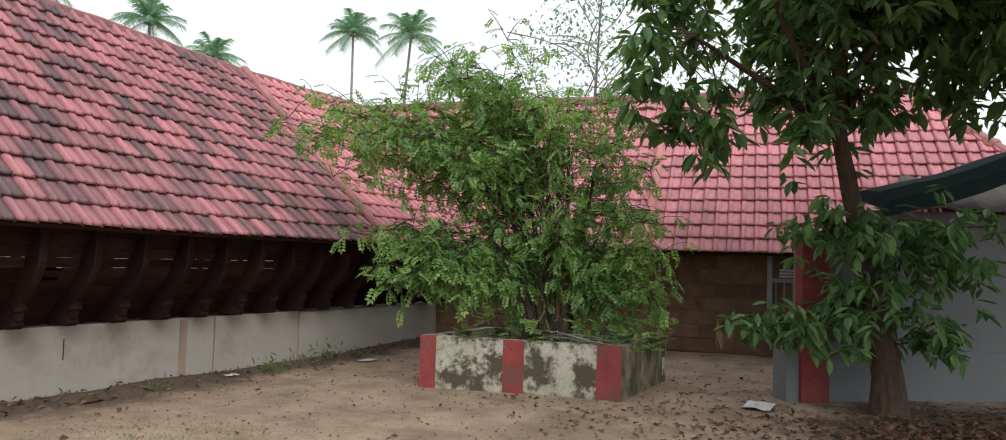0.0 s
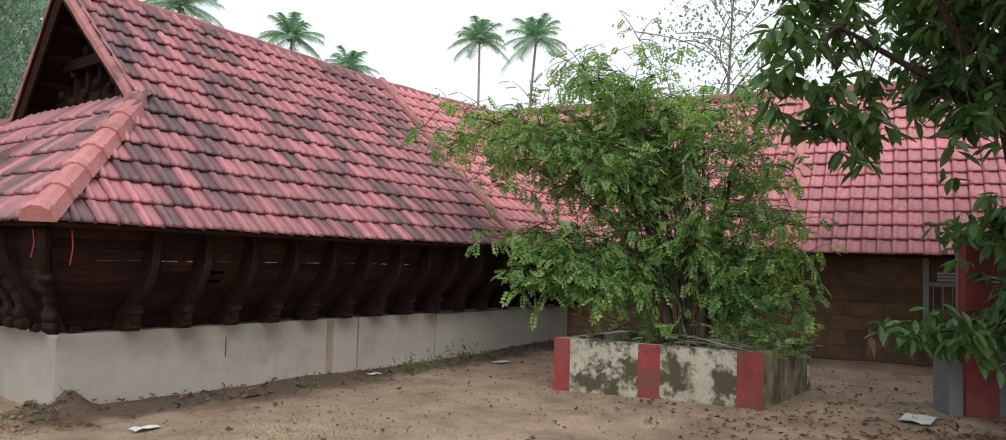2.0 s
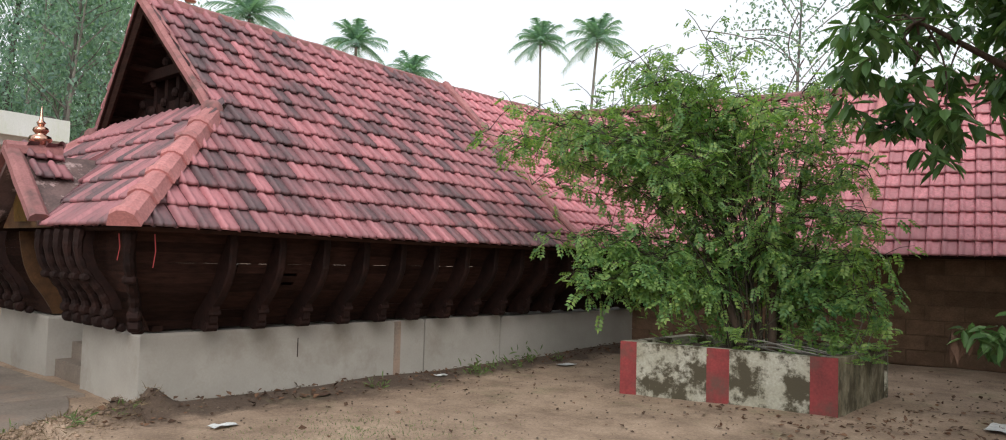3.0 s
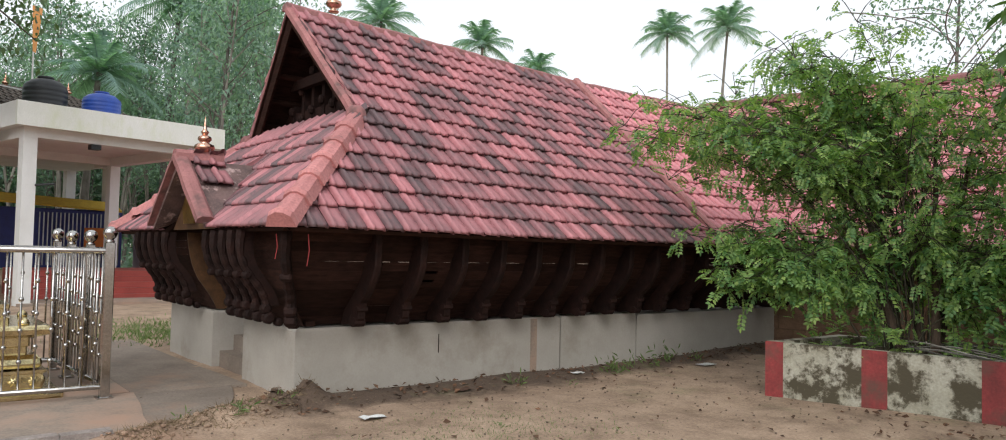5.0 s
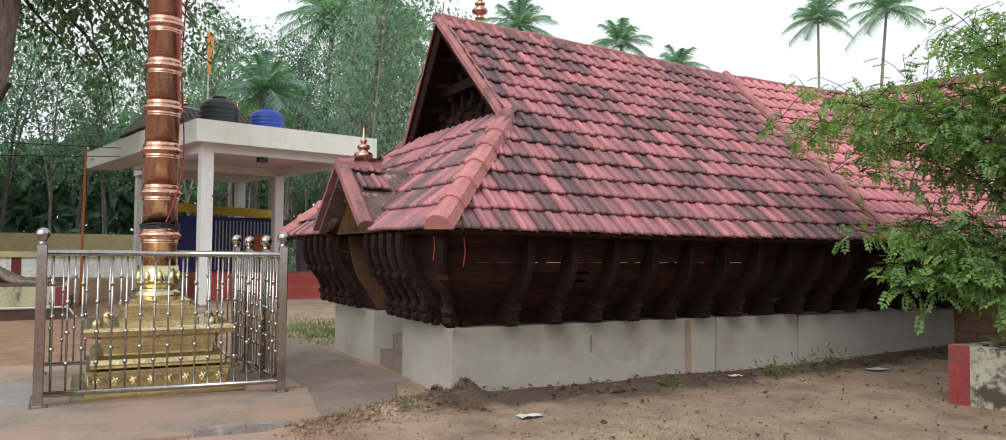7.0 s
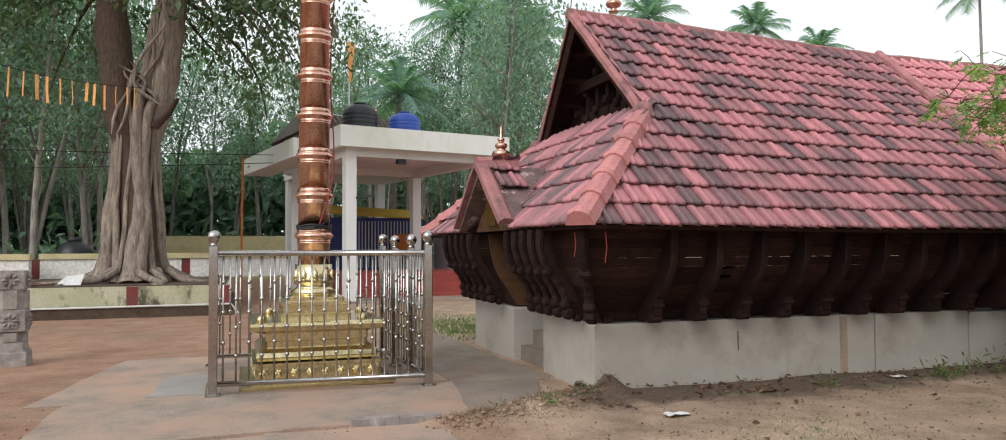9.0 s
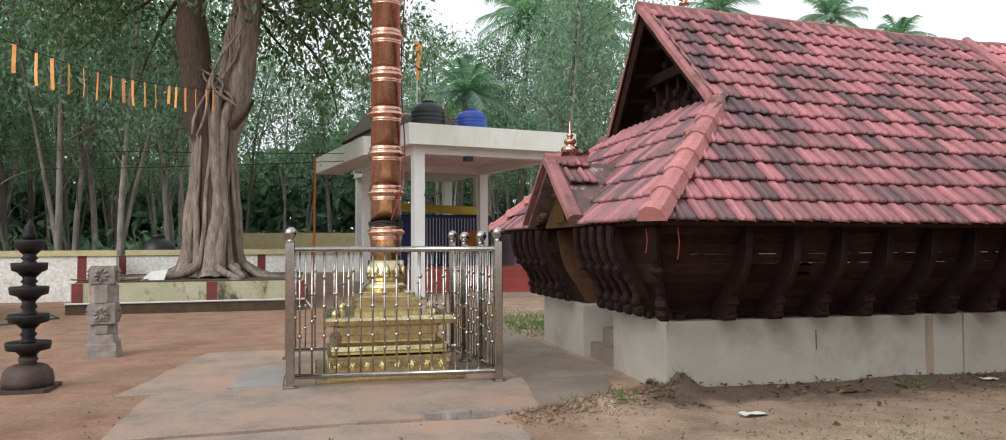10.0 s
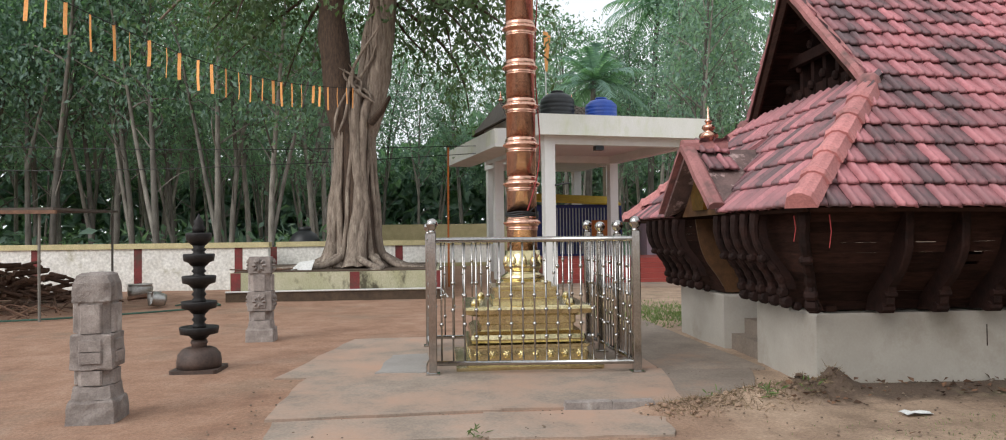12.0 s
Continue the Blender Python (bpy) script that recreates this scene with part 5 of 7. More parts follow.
for k in range(16):
    a = 2 * math.pi * k / 16 + rng.uniform(-0.2, 0.2)
    L = rng.uniform(0.9, 2.0)
    pts = [(FIG.x + (0.8 + L * t) * math.cos(a + 0.25 * math.sin(3 * t + k)), FIG.y + (0.8 + L * t) * math.sin(a + 0.25 * math.sin(3 * t + k)), 0.72 + 0.3 * (1 - t) ** 3 + 0.01) for t in [i / 9 for i in range(10)]]
    pts = [(max(-25.2, min(-20.0, x)), y, z) for x, y, z in pts]
    part("surface_root", Shape().tube(pts, [0.11 * (1 - 0.085 * i) for i in range(10)], 6, 0.3), BARK, fig, smooth=True)


def limb(start, end, r0, r1, bow, rng, n=9):
    s, e = Vector(start), Vector(end)
    side = Vector((rng.uniform(-1, 1), rng.uniform(-1, 1), rng.uniform(0, 1))).normalized() * bow
    pts = [s.lerp(e, i / n) + side * math.sin(math.pi * i / n) + noise.noise_vector(s.lerp(e, i / n) * 0.8) * 0.12 * bow for i in range(n + 1)]
    return pts, [lerp(r0, r1, i / n) for i in range(n + 1)]


LEAF = [(0, 0, 0), (0.24, 0.42, 0.05), (0, 1, -0.06), (-0.24, 0.42, 0.05)]
LEAF_F = [(0, 1, 2), (0, 2, 3)]
LANCE = [(0, 0, 0), (0.165, 0.35, 0.04), (0.155, 0.68, -0.02), (0, 1, -0.14), (-0.155, 0.68, -0.02), (-0.165, 0.35, 0.04)]
LANCE_F = [(0, 1, 2), (0, 2, 3), (0, 3, 4), (0, 4, 5)]


def leaf_cloud(centres, per, spread, size, gen, droop=0.3):
    """Leaf places and turns round many twig ends."""
    C = np.repeat(np.asarray(centres, float), per, axis=0)
    n = len(C)
    off = gen.normal(size=(n, 3)) * spread
    d = gen.normal(size=(n, 3)) + np.array([0, 0, -droop * 2])
    return C + off, turns_from(d, gen.normal(size=(n, 3)) + np.array([0, 0, 0.8])), size * gen.uniform(0.65, 1.25, n)


gen = np.random.default_rng(3)
tips = []
main = [((-22.2, -4.3, 11.5), 0.36, -1), ((-21.8, -1.2, 11.8), 0.34, 1), ((-23.5, -3.3, 11), 0.26, -1), ((-20.8, -2.4, 10.5), 0.24, 1)]
for q, r, sg in main:
    pts, rad = limb(LIMB_TOP[sg] - Vector((0, 0, 0.3)), q, r * 1.0, r * 0.5, 0.35, rng)
    part("limb", Shape().tube(pts, rad, 10, 0.25), BARK, fig, smooth=True)
    for k in range(9):
        a, e = rng.uniform(0, 6.28), rng.uniform(3.0, 6.5)
        tip = Vector(q) + Vector((math.cos(a) * e, math.sin(a) * e, rng.uniform(-4.2, 1.5)))
        start = pts[rng.randint(4, 9)]
        p2, r2 = limb(start, tip, r * 0.35, 0.03, 0.8, rng)
        part("branch", Shape().tube(p2, r2, 6), BARK, fig, smooth=True)
        for p in p2[4:]:
            for _ in range(5):
                tips.append(p + Vector((rng.gauss(0, 0.55), rng.gauss(0, 0.55), rng.gauss(-0.15, 0.45))))
# low boughs that hang beside the trunk
for k in range(17):
    sg = 1 if k % 3 else -1
    start = LIMB_TOP[sg] + Vector((0, 0, rng.uniform(-0.8, 1.6)))
    e = rng.uniform(1.5, 4.6)
    tip = start + Vector((rng.uniform(-2.5, 2.0), sg * e, rng.uniform(-3.0, 0.3)))
    p2, r2 = limb(start, tip, 0.07, 0.015, 0.6, rng)
    part("branch", Shape().tube(p2, r2, 6), BARK_DARK, fig, smooth=True)
    for p in p2[3:]:
        for _ in range(4):
            tips.append(p + Vector((rng.gauss(0, 0.4), rng.gauss(0, 0.4), rng.gauss(-0.2, 0.35))))
P, R, S = leaf_cloud(tips, 10, 0.24, 0.2, gen, 0.6)
part("crown", bulk("crown", LEAF, LEAF_F, P, R, S, LEAF_FIG), None, fig, "small dull green leaves with gaps of sky")

# saffron strips on a cord
garland = thing("saffron_garland", (-21.4, -2.95, 5.2), "cord hung with saffron cloth strips tied to the fig tree", "garland")
A, B = Vector((-11.0, -7.0, 5.5)), Vector((-21.4, -2.85, 5.6))
cord = [A.lerp(B, i / 30) - Vector((0, 0, 0.55 * math.sin(math.pi * i / 30))) for i in range(31)]
part("cord", Shape().tube(cord, 0.008, 4), CABLE, garland)
for k in range(27):
    t = (k + 0.5) / 27 + rng.uniform(-0.006, 0.006)
    p = A.lerp(B, t) - Vector((0, 0, 0.55 * math.sin(math.pi * t)))
    L, w, a = rng.uniform(0.42, 0.62), rng.choice((0.014, 0.02, 0.03)), rng.uniform(-0.9, 0.9)
    ex = Vector((math.cos(1.2 + a), math.sin(1.2 + a), 0))
    sh = Shape()
    for i in range(5):
        q = p - Vector((0, 0, L * i / 4)) + ex.cross(Vector((0, 0, 1))) * 0.008 * math.sin(i * 1.3 + k) + ex * 0.012 * math.sin(k + i * 0.4)
        sh.v += [tuple(q - ex * w), tuple(q + ex * w), tuple(q + ex * w + Vector((0.004, 0.004, 0))), tuple(q - ex * w + Vector((0.004, 0.004, 0)))]
    sh.f = [(4 * j + i, 4 * j + (i + 1) % 4, 4 * j + 4 + (i + 1) % 4, 4 * j + 4 + i) for j in range(4) for i in range(4)]
    part("cloth_strip", sh, ORANGE, garland)

# ---- compound wall, wood pile, pots, shed ----
WALLX = -24.6
wall = Shape().box((WALLX - 0.3, -60, -0.1), (WALLX, -5.95, 1.28)).box((WALLX - 1.2, -5.9, 0.7), (WALLX - 0.9, 1.0, 1.28))
wall_ob = solid("compound_wall", wall, WALL_WHITE, "rough white limewashed compound wall with red stripes and cream coping", "wall", kind="structure")
part("coping", Shape().box((WALLX - 0.36, -60, 1.28), (WALLX + 0.06, -5.92, 1.44)).box((WALLX - 1.26, -5.9, 1.28), (WALLX - 0.84, 1.05, 1.44)), CREAM, wall_ob, "cream painted coping")
for y in (-6.85, -9.85, -12.85, -15.85):
    part("stripe", Shape().box((WALLX - 0.02, y - 0.12, -0.05), (WALLX + 0.006, y + 0.12, 1.279)), RED_PAINT, wall_ob, "red painted stripe")
for y in (-6.0, -2.0):
    part("stripe", Shape().box((WALLX - 0.92, y - 0.12, 0.72), (WALLX - 0.894, y + 0.12, 1.279)), RED_PAINT, wall_ob, "red painted stripe")

pile = thing("firewood_pile", (-20.6, -11.5, 0), "heap of split firewood stacked under a sheet roof", "firewood")
for k in range(170):
    y = -11.4 + rng.gauss(0, 1.0)
    z = max(0.06, rng.uniform(0.05, 1.0) * max(0.15, 1 - ((y + 11.6) / 2.3) ** 2))
    x = -20.9 + rng.uniform(-0.5, 0.5)
    a, L = rng.gauss(0.1, 0.8), rng.uniform(0.35, 0.8)
    d = Vector((math.sin(a) * 0.7, math.cos(a), rng.uniform(-0.3, 0.3)))
    part("log", Shape().tube([Vector((x, y, z)) - d * L / 2, Vector((x, y, z)), Vector((x, y, z)) + d * L / 2], rng.uniform(0.03, 0.07), 5), FIREWOOD, pile)
brush = thing("brushwood_heap", (-17.6, -9.9, 0), "loose heap of thin dry brushwood lying before the firewood", "brushwood")
for k in range(60):
    c = Vector((-17.6 + rng.gauss(0, 0.9), -9.9 + rng.gauss(0, 0.7), 0))
    a, L = rng.uniform(0, 6.28), rng.uniform(0.5, 1.3)
    d = Vector((math.cos(a), math.sin(a), 0)) * L / 2
    h = rng.uniform(0.03, 0.28)
    part("stick", Shape().tube([c - d + Vector((0, 0, 0.03)), c + Vector((0, 0, h)), c + d + Vector((0, 0, h * rng.random() + 0.02))], [0.02, 0.016, 0.009], 5), FIREWOOD, brush)
shed = thing("lean_to_shed", (-17.5, -10.5, 0), "flat weathered sheet roof on thin poles", "shed")
part("roof_sheet", Shape().plate([(-20.5, -16, 2.28), (-20.5, -8.75, 2.3), (-15.8, -8.05, 2.2), (-15.8, -16, 2.2)][::-1], 0.05), RUST_SHEET, shed)
part("edge_beam", Shape().box((-15.86, -16, 2.08), (-15.78, -8.0, 2.15)), FIREWOOD, shed)
for x, y in ((-15.9, -8.35), (-20.4, -8.85)):
    part("pole", Shape().tube([(x, y, -0.05), (x + 0.02, y, 1.1), (x, y, 2.16)], 0.028, 7), BARK_PALE, shed)


def pot(x, y, r, h, tilt, label):
    ob = thing("cooking_pot", (x, y, 0), label, "pot", "cooking pots")
    prof = [(0.0, 0.01), (r * 0.8, 0.0), (r * 0.95, h * 0.2), (r, h * 0.8), (r * 0.9, h * 0.93), (r * 1.06, h), (r * 0.98, h * 1.0), (r * 0.85, h * 0.9), (r * 0.9, h * 0.3), (0.0, h * 0.12)]
    p = part("vessel", Shape().lathe(prof, n=20), ALU, ob, smooth=True)
    p.matrix_basis = Matrix.Translation((x, y, 0.02 + (r * 0.9 if tilt else 0))) @ pose(0, 0, 0, tilt, 0, 30)
    return ob


pot(-21.5, -8.6, 0.32, 0.36, 0, "wide dented aluminium cooking pot by the wall")
pot(-18.9, -7.28, 0.16, 0.32, 0, "tall dented aluminium pot on red earth")
pot(-18.6, -6.93, 0.16, 0.3, 80, "aluminium pot lying on its side")
solid("garden_hose", Shape().tube([(-15.5, -9.6, 0.03), (-16.0, -8.2, 0.03), (-16.9, -6.9, 0.03), (-17.6, -6.1, 0.03), (-18.6, -5.7, 0.03), (-19.3, -6.0, 0.03), (-19.2, -6.6, 0.03), (-18.6, -6.7, 0.03)], 0.02, 6), HOSE, "green garden hose lying on the earth", "hose")
heap = thing("clutter_heap", (-20.6, -5.2, 0.72), "small heap of scrap, foil and a pale tin on the platform", "scrap")
part("tin", Shape().lathe([(0.0, 0.0), (0.16, 0.02), (0.2, 0.12), (0.14, 0.2), (0.0, 0.22)], (-20.5, -5.2, 0.725), 12), ALU, heap, "crumpled foil", True)
part("sheet", Shape().plate([(-20.6, -4.5, 0.73), (-20.5, -3.95, 0.73), (-20.75, -3.9, 0.98), (-20.85, -4.3, 0.93)], 0.02), PIPE_WHITE, heap, "pale bent sheet")
for k in range(14):
    x, y = -20.4 + rng.uniform(-0.3, 0.2), -5.5 + rng.uniform(-0.2, 0.9)
    part("scrap_stick", Shape().tube([(x, y, 0.745), (x + rng.uniform(-0.2, 0.2), y + rng.uniform(-0.4, 0.4), 0.77)], 0.018, 5), FIREWOOD, heap)


def water_tank(at, r, h, mat, label):
    ob = thing("water_tank", at, label, "water tank", "water tanks")
    prof = [(r * 0.98, 0)]
    for k in range(6):
        z = h * 0.72 * k / 6
        prof += [(r, z + 0.02), (r, z + h * 0.09), (r * 0.965, z + h * 0.1)]
    prof += [(r * 0.97, h * 0.74), (r * 0.7, h * 0.88), (r * 0.36, h * 0.94)]
    body = part("body", Shape().lathe(prof, at, 24), mat, ob, smooth=True)
    part("lid", Shape().lathe([(r * 0.36, h * 0.93), (r * 0.38, h * 0.97), (r * 0.36, h), (0.0, h * 1.01)], at, 16), mat, ob, smooth=True)


water_tank((-26.6, -5.2, 0.0), 0.55, 1.92, BLACK_PLASTIC, "dark round plastic water tank behind the wall")

# ---- entrance porch ----
PORCH = Matrix.Translation((-22.0, 2.19, 0)) @ Matrix(((-0.978, -0.208, 0, 0), (-0.208, 0.978, 0, 0), (0, 0, 1, 0), (0, 0, 0, 1)))
porch = thing("entrance_porch", (-25, 4.5, 0), "white flat-roofed concrete porch with weather-stained parapet on square pillars", "porch")


def pbox(b0, u0, z0, b1, u1, z1):
    """A box in the porch's own axes: b back, u across."""
    return Shape().prism([(b0, u0), (b0, u1), (b1, u1), (b1, u0)], z0, z1, PORCH)


part("parapet", pbox(0, 0, 4.42, 0.12, 5.5, 5.02), PARAPET_STAINED, porch, "white parapet, yellow-green stain along its top")
part("parapet", pbox(0.122, 0, 4.42, 8.0, 0.12, 5.02), WHITE_PAINT, porch)
part("parapet", pbox(0.122, 5.38, 4.42, 8.0, 5.5, 5.02), WHITE_PAINT, porch)
part("slab", pbox(0.122, 0.122, 4.45, 8.0, 5.378, 4.62), WHITE_PAINT, porch)
part("roof_terrace", pbox(1.2, 0.2, 4.62, 7.9, 5.3, 5.1), WHITE_PAINT, porch)
part("beam", pbox(0.4, 0.3, 4.18, 7.0, 0.62, 4.45), WHITE_PAINT, porch)
part("beam", pbox(0.4, 4.75, 4.18, 7.0, 5.07, 4.45), WHITE_PAINT, porch)
part("beam", pbox(0.42, 0.622, 4.2, 0.72, 4.748, 4.45), WHITE_PAINT, porch)
part("beam", pbox(5.75, 0.622, 4.2, 6.05, 4.748, 4.45), WHITE_PAINT, porch)
for b, u in ((0.4, 0.3), (0.4, 4.75), (5.73, 0.3), (5.73, 4.75)):
    part("pillar", pbox(b + 0.002, u + 0.002, -0.1, b + 0.318, u + 0.318, 4.179), WHITE_PAINT, porch, "square white pillar")
canopy = part("side_canopy", pbox(1.3, -0.95, 4.2, 8.0, -0.002, 4.3), WHITE_PAINT, porch, "concrete sun shade with a green-stained upstand")
part("upstand", pbox(1.3, -0.95, 4.302, 8.0, -0.85, 4.75), PARAPET_STAINED, canopy, "green-stained parapet")
part("upstand", pbox(1.3, -0.848, 4.302, 1.4, -0.002, 4.75), WHITE_PAINT, canopy)
part("floodlight", pbox(0.38, 1.9, 4.05, 0.6, 2.15, 4.18), BLACK_PLASTIC, porch, "small dark floodlight")
part("bracket_lamp", Shape().tube([PORCH @ Vector(p) for p in ((0.38, 0.6, 3.0), (0.2, 0.75, 3.02), (0.12, 0.95, 3.05))], 0.03, 6), BLACK_PLASTIC, porch)
steps = thing("red_steps", (-25, 6, 0), "wide red oxide cement steps below the porch", "steps")
for k in range(5):
    part("step", Shape().box((-28.5, 2.7, 0.155 * k - 0.02), (-24.0 - 0.3 * k, 11.5, 0.155 * (k + 1))), STEP_RED, steps)
solid("apron_paving", Shape().box((-23.98, 2.4, -0.05), (-22.2, 12, 0.05)), CONCRETE, "pale cement apron in front of the steps", "paving", kind="structure")
water_tank(tuple(PORCH @ Vector((2.8, 1.6, 5.1))), 0.56, 1.12, BLACK_PLASTIC, "black ribbed plastic water tank on the porch roof")
water_tank(tuple(PORCH @ Vector((2.6, 3.05, 5.1))), 0.52, 0.92, BLUE_PLASTIC, "blue plastic water tank on the porch roof")
solid("roof_pipe", Shape().tube([PORCH @ Vector(p) for p in ((3.4, 0.6, 4.62), (3.4, 0.6, 5.9), (3.4, 1.4, 5.85), (3.4, 1.4, 5.3))], 0.03, 6), PIPE_WHITE, "white water pipe on the porch roof", "pipe")

gate = thing("gatehouse", (-33, 4, 0), "white gatehouse with a low dark clay tile roof and finials", "gatehouse")
part("wall", pbox(8.0, 1.7, 4.45, 12.4, 6.2, 6.2), WHITE_PAINT, gate)
for b, u in ((8.45, 5.8), (12.0, 1.75), (12.0, 5.8)):
    part("column", pbox(b, u, -0.1, b + 0.35, u + 0.35, 4.45), WHITE_PAINT, gate)
part("opening", pbox(7.98, 1.8, 5.35, 8.02, 2.05, 5.9), BLACK_PLASTIC, gate, "dark vent slots")
for sgn, u0, u1 in ((1, 1.3, 6.9),):
    z0, z1, b0, b1, bm = 6.1, 7.15, 7.7, 13.1, 10.4
    for face in ([(b0, u0, z0), (b0, u1, z0), (bm, u1 - 1.7, z1), (bm, u0 + 0.5, z1)], [(b1, u1, z0), (b1, u0, z0), (bm, u0 + 0.5, z1), (bm, u1 - 1.7, z1)], [(b0, u1, z0), (b1, u1, z0), (bm, u1 - 1.7, z1)], [(b1, u0, z0), (b0, u0, z0), (bm, u0 + 0.5, z1)]):
        part("roof", Shape().plate([PORCH @ Vector(p) for p in face], 0.08), RUST_SHEET, gate, "dark weathered tiled slope")
    for r in range(6):
        t = r / 6
        b = lerp(b0, bm, t)
        me = Shape().add(*tile_points(0.2, 0.42))
        row = Shape()
        lo, hi = lerp(u0, u0 + 0.5, t) + 0.1, lerp(u1, u1 - 1.7, t) - 0.1
        ey = (Vector((bm - b0, 0, z1 - z0))).normalized()
        for c in range(int((hi - lo) / 0.2)):
            s = lo + 0.1 + c * 0.2
            o = Vector((b, s, lerp(z0, z1, t) + 0.02))
            ez = Vector((-ey.z, 0, ey.x))
            row.add([PORCH @ (o + Vector((0, 1, 0)) * x + ey * y + ez * z) for x, y, z in me.v], me.f)
        part("tile_field", row, RUST_SHEET, gate, kind="stuff")
for u in (1.9, 3.0, 4.0, 5.1):
    finial(tuple(PORCH @ Vector((10.4, u, 7.13))), 0.5, "small copper finial on the gatehouse ridge")
flag = thing("saffron_flag", tuple(PORCH @ Vector((5, 2.0, 4.62))), "saffron temple flag on a thin white pole", "flag")
fp = PORCH @ Vector((5, 2.0, 4.62))
part("pole", Shape().tube([fp, fp + Vector((0, 0, 4.2))], 0.025, 6), PIPE_WHITE, flag)
sh = Shape()
for i in range(8):
    z = fp.z + 4.15 - i * 0.2
    w = 0.2 - 0.02 * i
    sh.v += [(fp.x + 0.03, fp.y - w * 0.4, z), (fp.x + 0.02 * math.sin(i), fp.y + w, z - 0.05), (fp.x + 0.02 * math.sin(i) + 0.01, fp.y + w, z - 0.05), (fp.x + 0.04, fp.y - w * 0.4, z)]
sh.f = [(4 * j + i, 4 * j + (i + 1) % 4, 4 * j + 4 + (i + 1) % 4, 4 * j + 4 + i) for j in range(7) for i in range(4)]
part("cloth", sh, ORANGE, flag)

# blue stall, grille gate and lilac wall past the steps
stall = thing("blue_stall", (-31, 4.2, 0), "navy blue sheet stall with yellow cloth awning", "stall")
part("body", Shape().box((-33, 2.4, 0.7), (-30.6, 6.2, 2.75)), NAVY_PAINT, stall)
part("awning", Shape().plate([(-30.2, 2.3, 2.95), (-30.2, 6.4, 2.75), (-31.5, 6.4, 3.1), (-31.5, 2.3, 3.3)], 0.06), YELLOW_CLOTH, stall, "yellow cloth awning")
grille = thing("grille_gate", (-29.6, 5, 0.7), "pale barred metal gate with a hanging orange board", "gate")
part("frame", Shape().box((-29.62, 3.6, 0.75), (-29.56, 3.68, 2.65)).box((-29.62, 6.2, 0.75), (-29.56, 6.28, 2.65)).box((-29.62, 3.682, 2.58), (-29.56, 6.198, 2.65)).box((-29.62, 3.682, 0.75), (-29.56, 6.198, 0.82)), NAVY_PAINT, grille)
for k in range(20):
    y = 3.78 + k * 0.122
    part("bar", Shape().tube([(-29.59, y, 0.8), (-29.59, y, 2.6)], 0.022, 6), GRILLE, grille)
part("board", Shape().box((-29.54, 5.1, 1.45), (-29.5, 5.85, 2.1)), ORANGE_BOARD, grille, "plain orange board")
solid("far_shrine", Shape().box((-31, 7.0, 0.6), (-28.6, 13, 2.7)), LILAC, "lilac painted shrine wall past the steps", "shrine")
solid("signal_pole", Shape().tube([(-24.2, -0.4, -0.05), (-24.2, -0.4, 2), (-24.2, -0.38, 4.3)], 0.032, 7), ORANGE_BOARD, "thin dull orange painted pole", "pole")
solid("far_house", Shape().box((-46, -4, -0.1), (-41, 3, 2.2)), CREAM, "low cream house among the trees", "house")
for y0, z0, z1, y1, dz in ((-26, 5.2, 4.5, 1.5, 0.4), (-26, 4.2, 4.3, 1.6, 0.5)):
    solid("overhead_wire", Shape().tube([(-25.3, lerp(y0, y1, i / 20), lerp(z0, z1, i / 20) - dz * math.sin(math.pi * i / 20)) for i in range(21)], 0.012, 4), CABLE, "thin dark overhead wire", "wire")
utility = thing("utility_pole", (-26.5, -4.2, 0), "slim grey concrete utility pole", "utility pole")
part("pole", Shape().tube([(-26.5, -4.2, -0.1), (-26.5, -4.2, 6)], [0.13, 0.09], 8), BARK_PALE, utility)
part("cross_arm", Shape().box((-26.55, -4.7, 5.3), (-26.45, -3.7, 5.4)), BARK_PALE, utility)

# ---- planter with the bush ----
PA, PB, PC = Vector((-5.29, 7.87, 0)), Vector((-2.9, 8.36, 0)), Vector((-2.86, 9.98, 0))
PD = PA + (PC - PB)
planter = thing("planter", ((PA + PC) / 2), "algae-stained white masonry planter with red painted stripes", "planter")
HP, TH = 0.6, 0.14


def wall_run(a, b, z0, z1, thick, name, mat, parent, lift=0.0, label=""):
    """A low wall between two ground points, its outer face on the line from a to b."""
    d = (b - a).normalized()
    n = Vector((d.y, -d.x, 0))
    q = [a + n * lift, b + n * lift, b - n * thick, a - n * thick]
    return part(name, Shape().prism([tuple(p.xy) for p in q], z0, z1), mat, parent, label)


for a, b, cuts in ((PA, PB, (0.0, 0.085, 0.43, 0.535, 0.885, 1.0)), (PB, PC, (0.0, 0.17, 1.0)), (PC, PD, (0, 1)), (PD, PA, (0, 1))):
    d = (b - a).normalized()
    side = wall_run(a + d * 0.0, b - d * (TH + 0.002), -0.1, HP, TH, "side_wall", PLANTER_MOSSY if len(cuts) == 3 else PLANTER_PAINT, planter)
    if len(cuts) > 3:
        for i in (0, 2, 4):
            wall_run(a.lerp(b, cuts[i]) if i else a + d * 0.001, a.lerp(b, cuts[i + 1]), -0.05, HP + 0.003, 0.03, "stripe", RED_PAINT, side, 0.004, "red painted stripe")
soil_in = [p.lerp((PA + PC) / 2, 0.12) for p in (PA, PB, PC, PD)]
part("soil", Shape().prism([tuple(p.xy) for p in soil_in], 0.0, 0.5), SOIL, planter)

VR, VF = Vector((0.883, 0.469, 0)), Vector((-0.469, 0.883, 0))
MID = (PA + PC) / 2


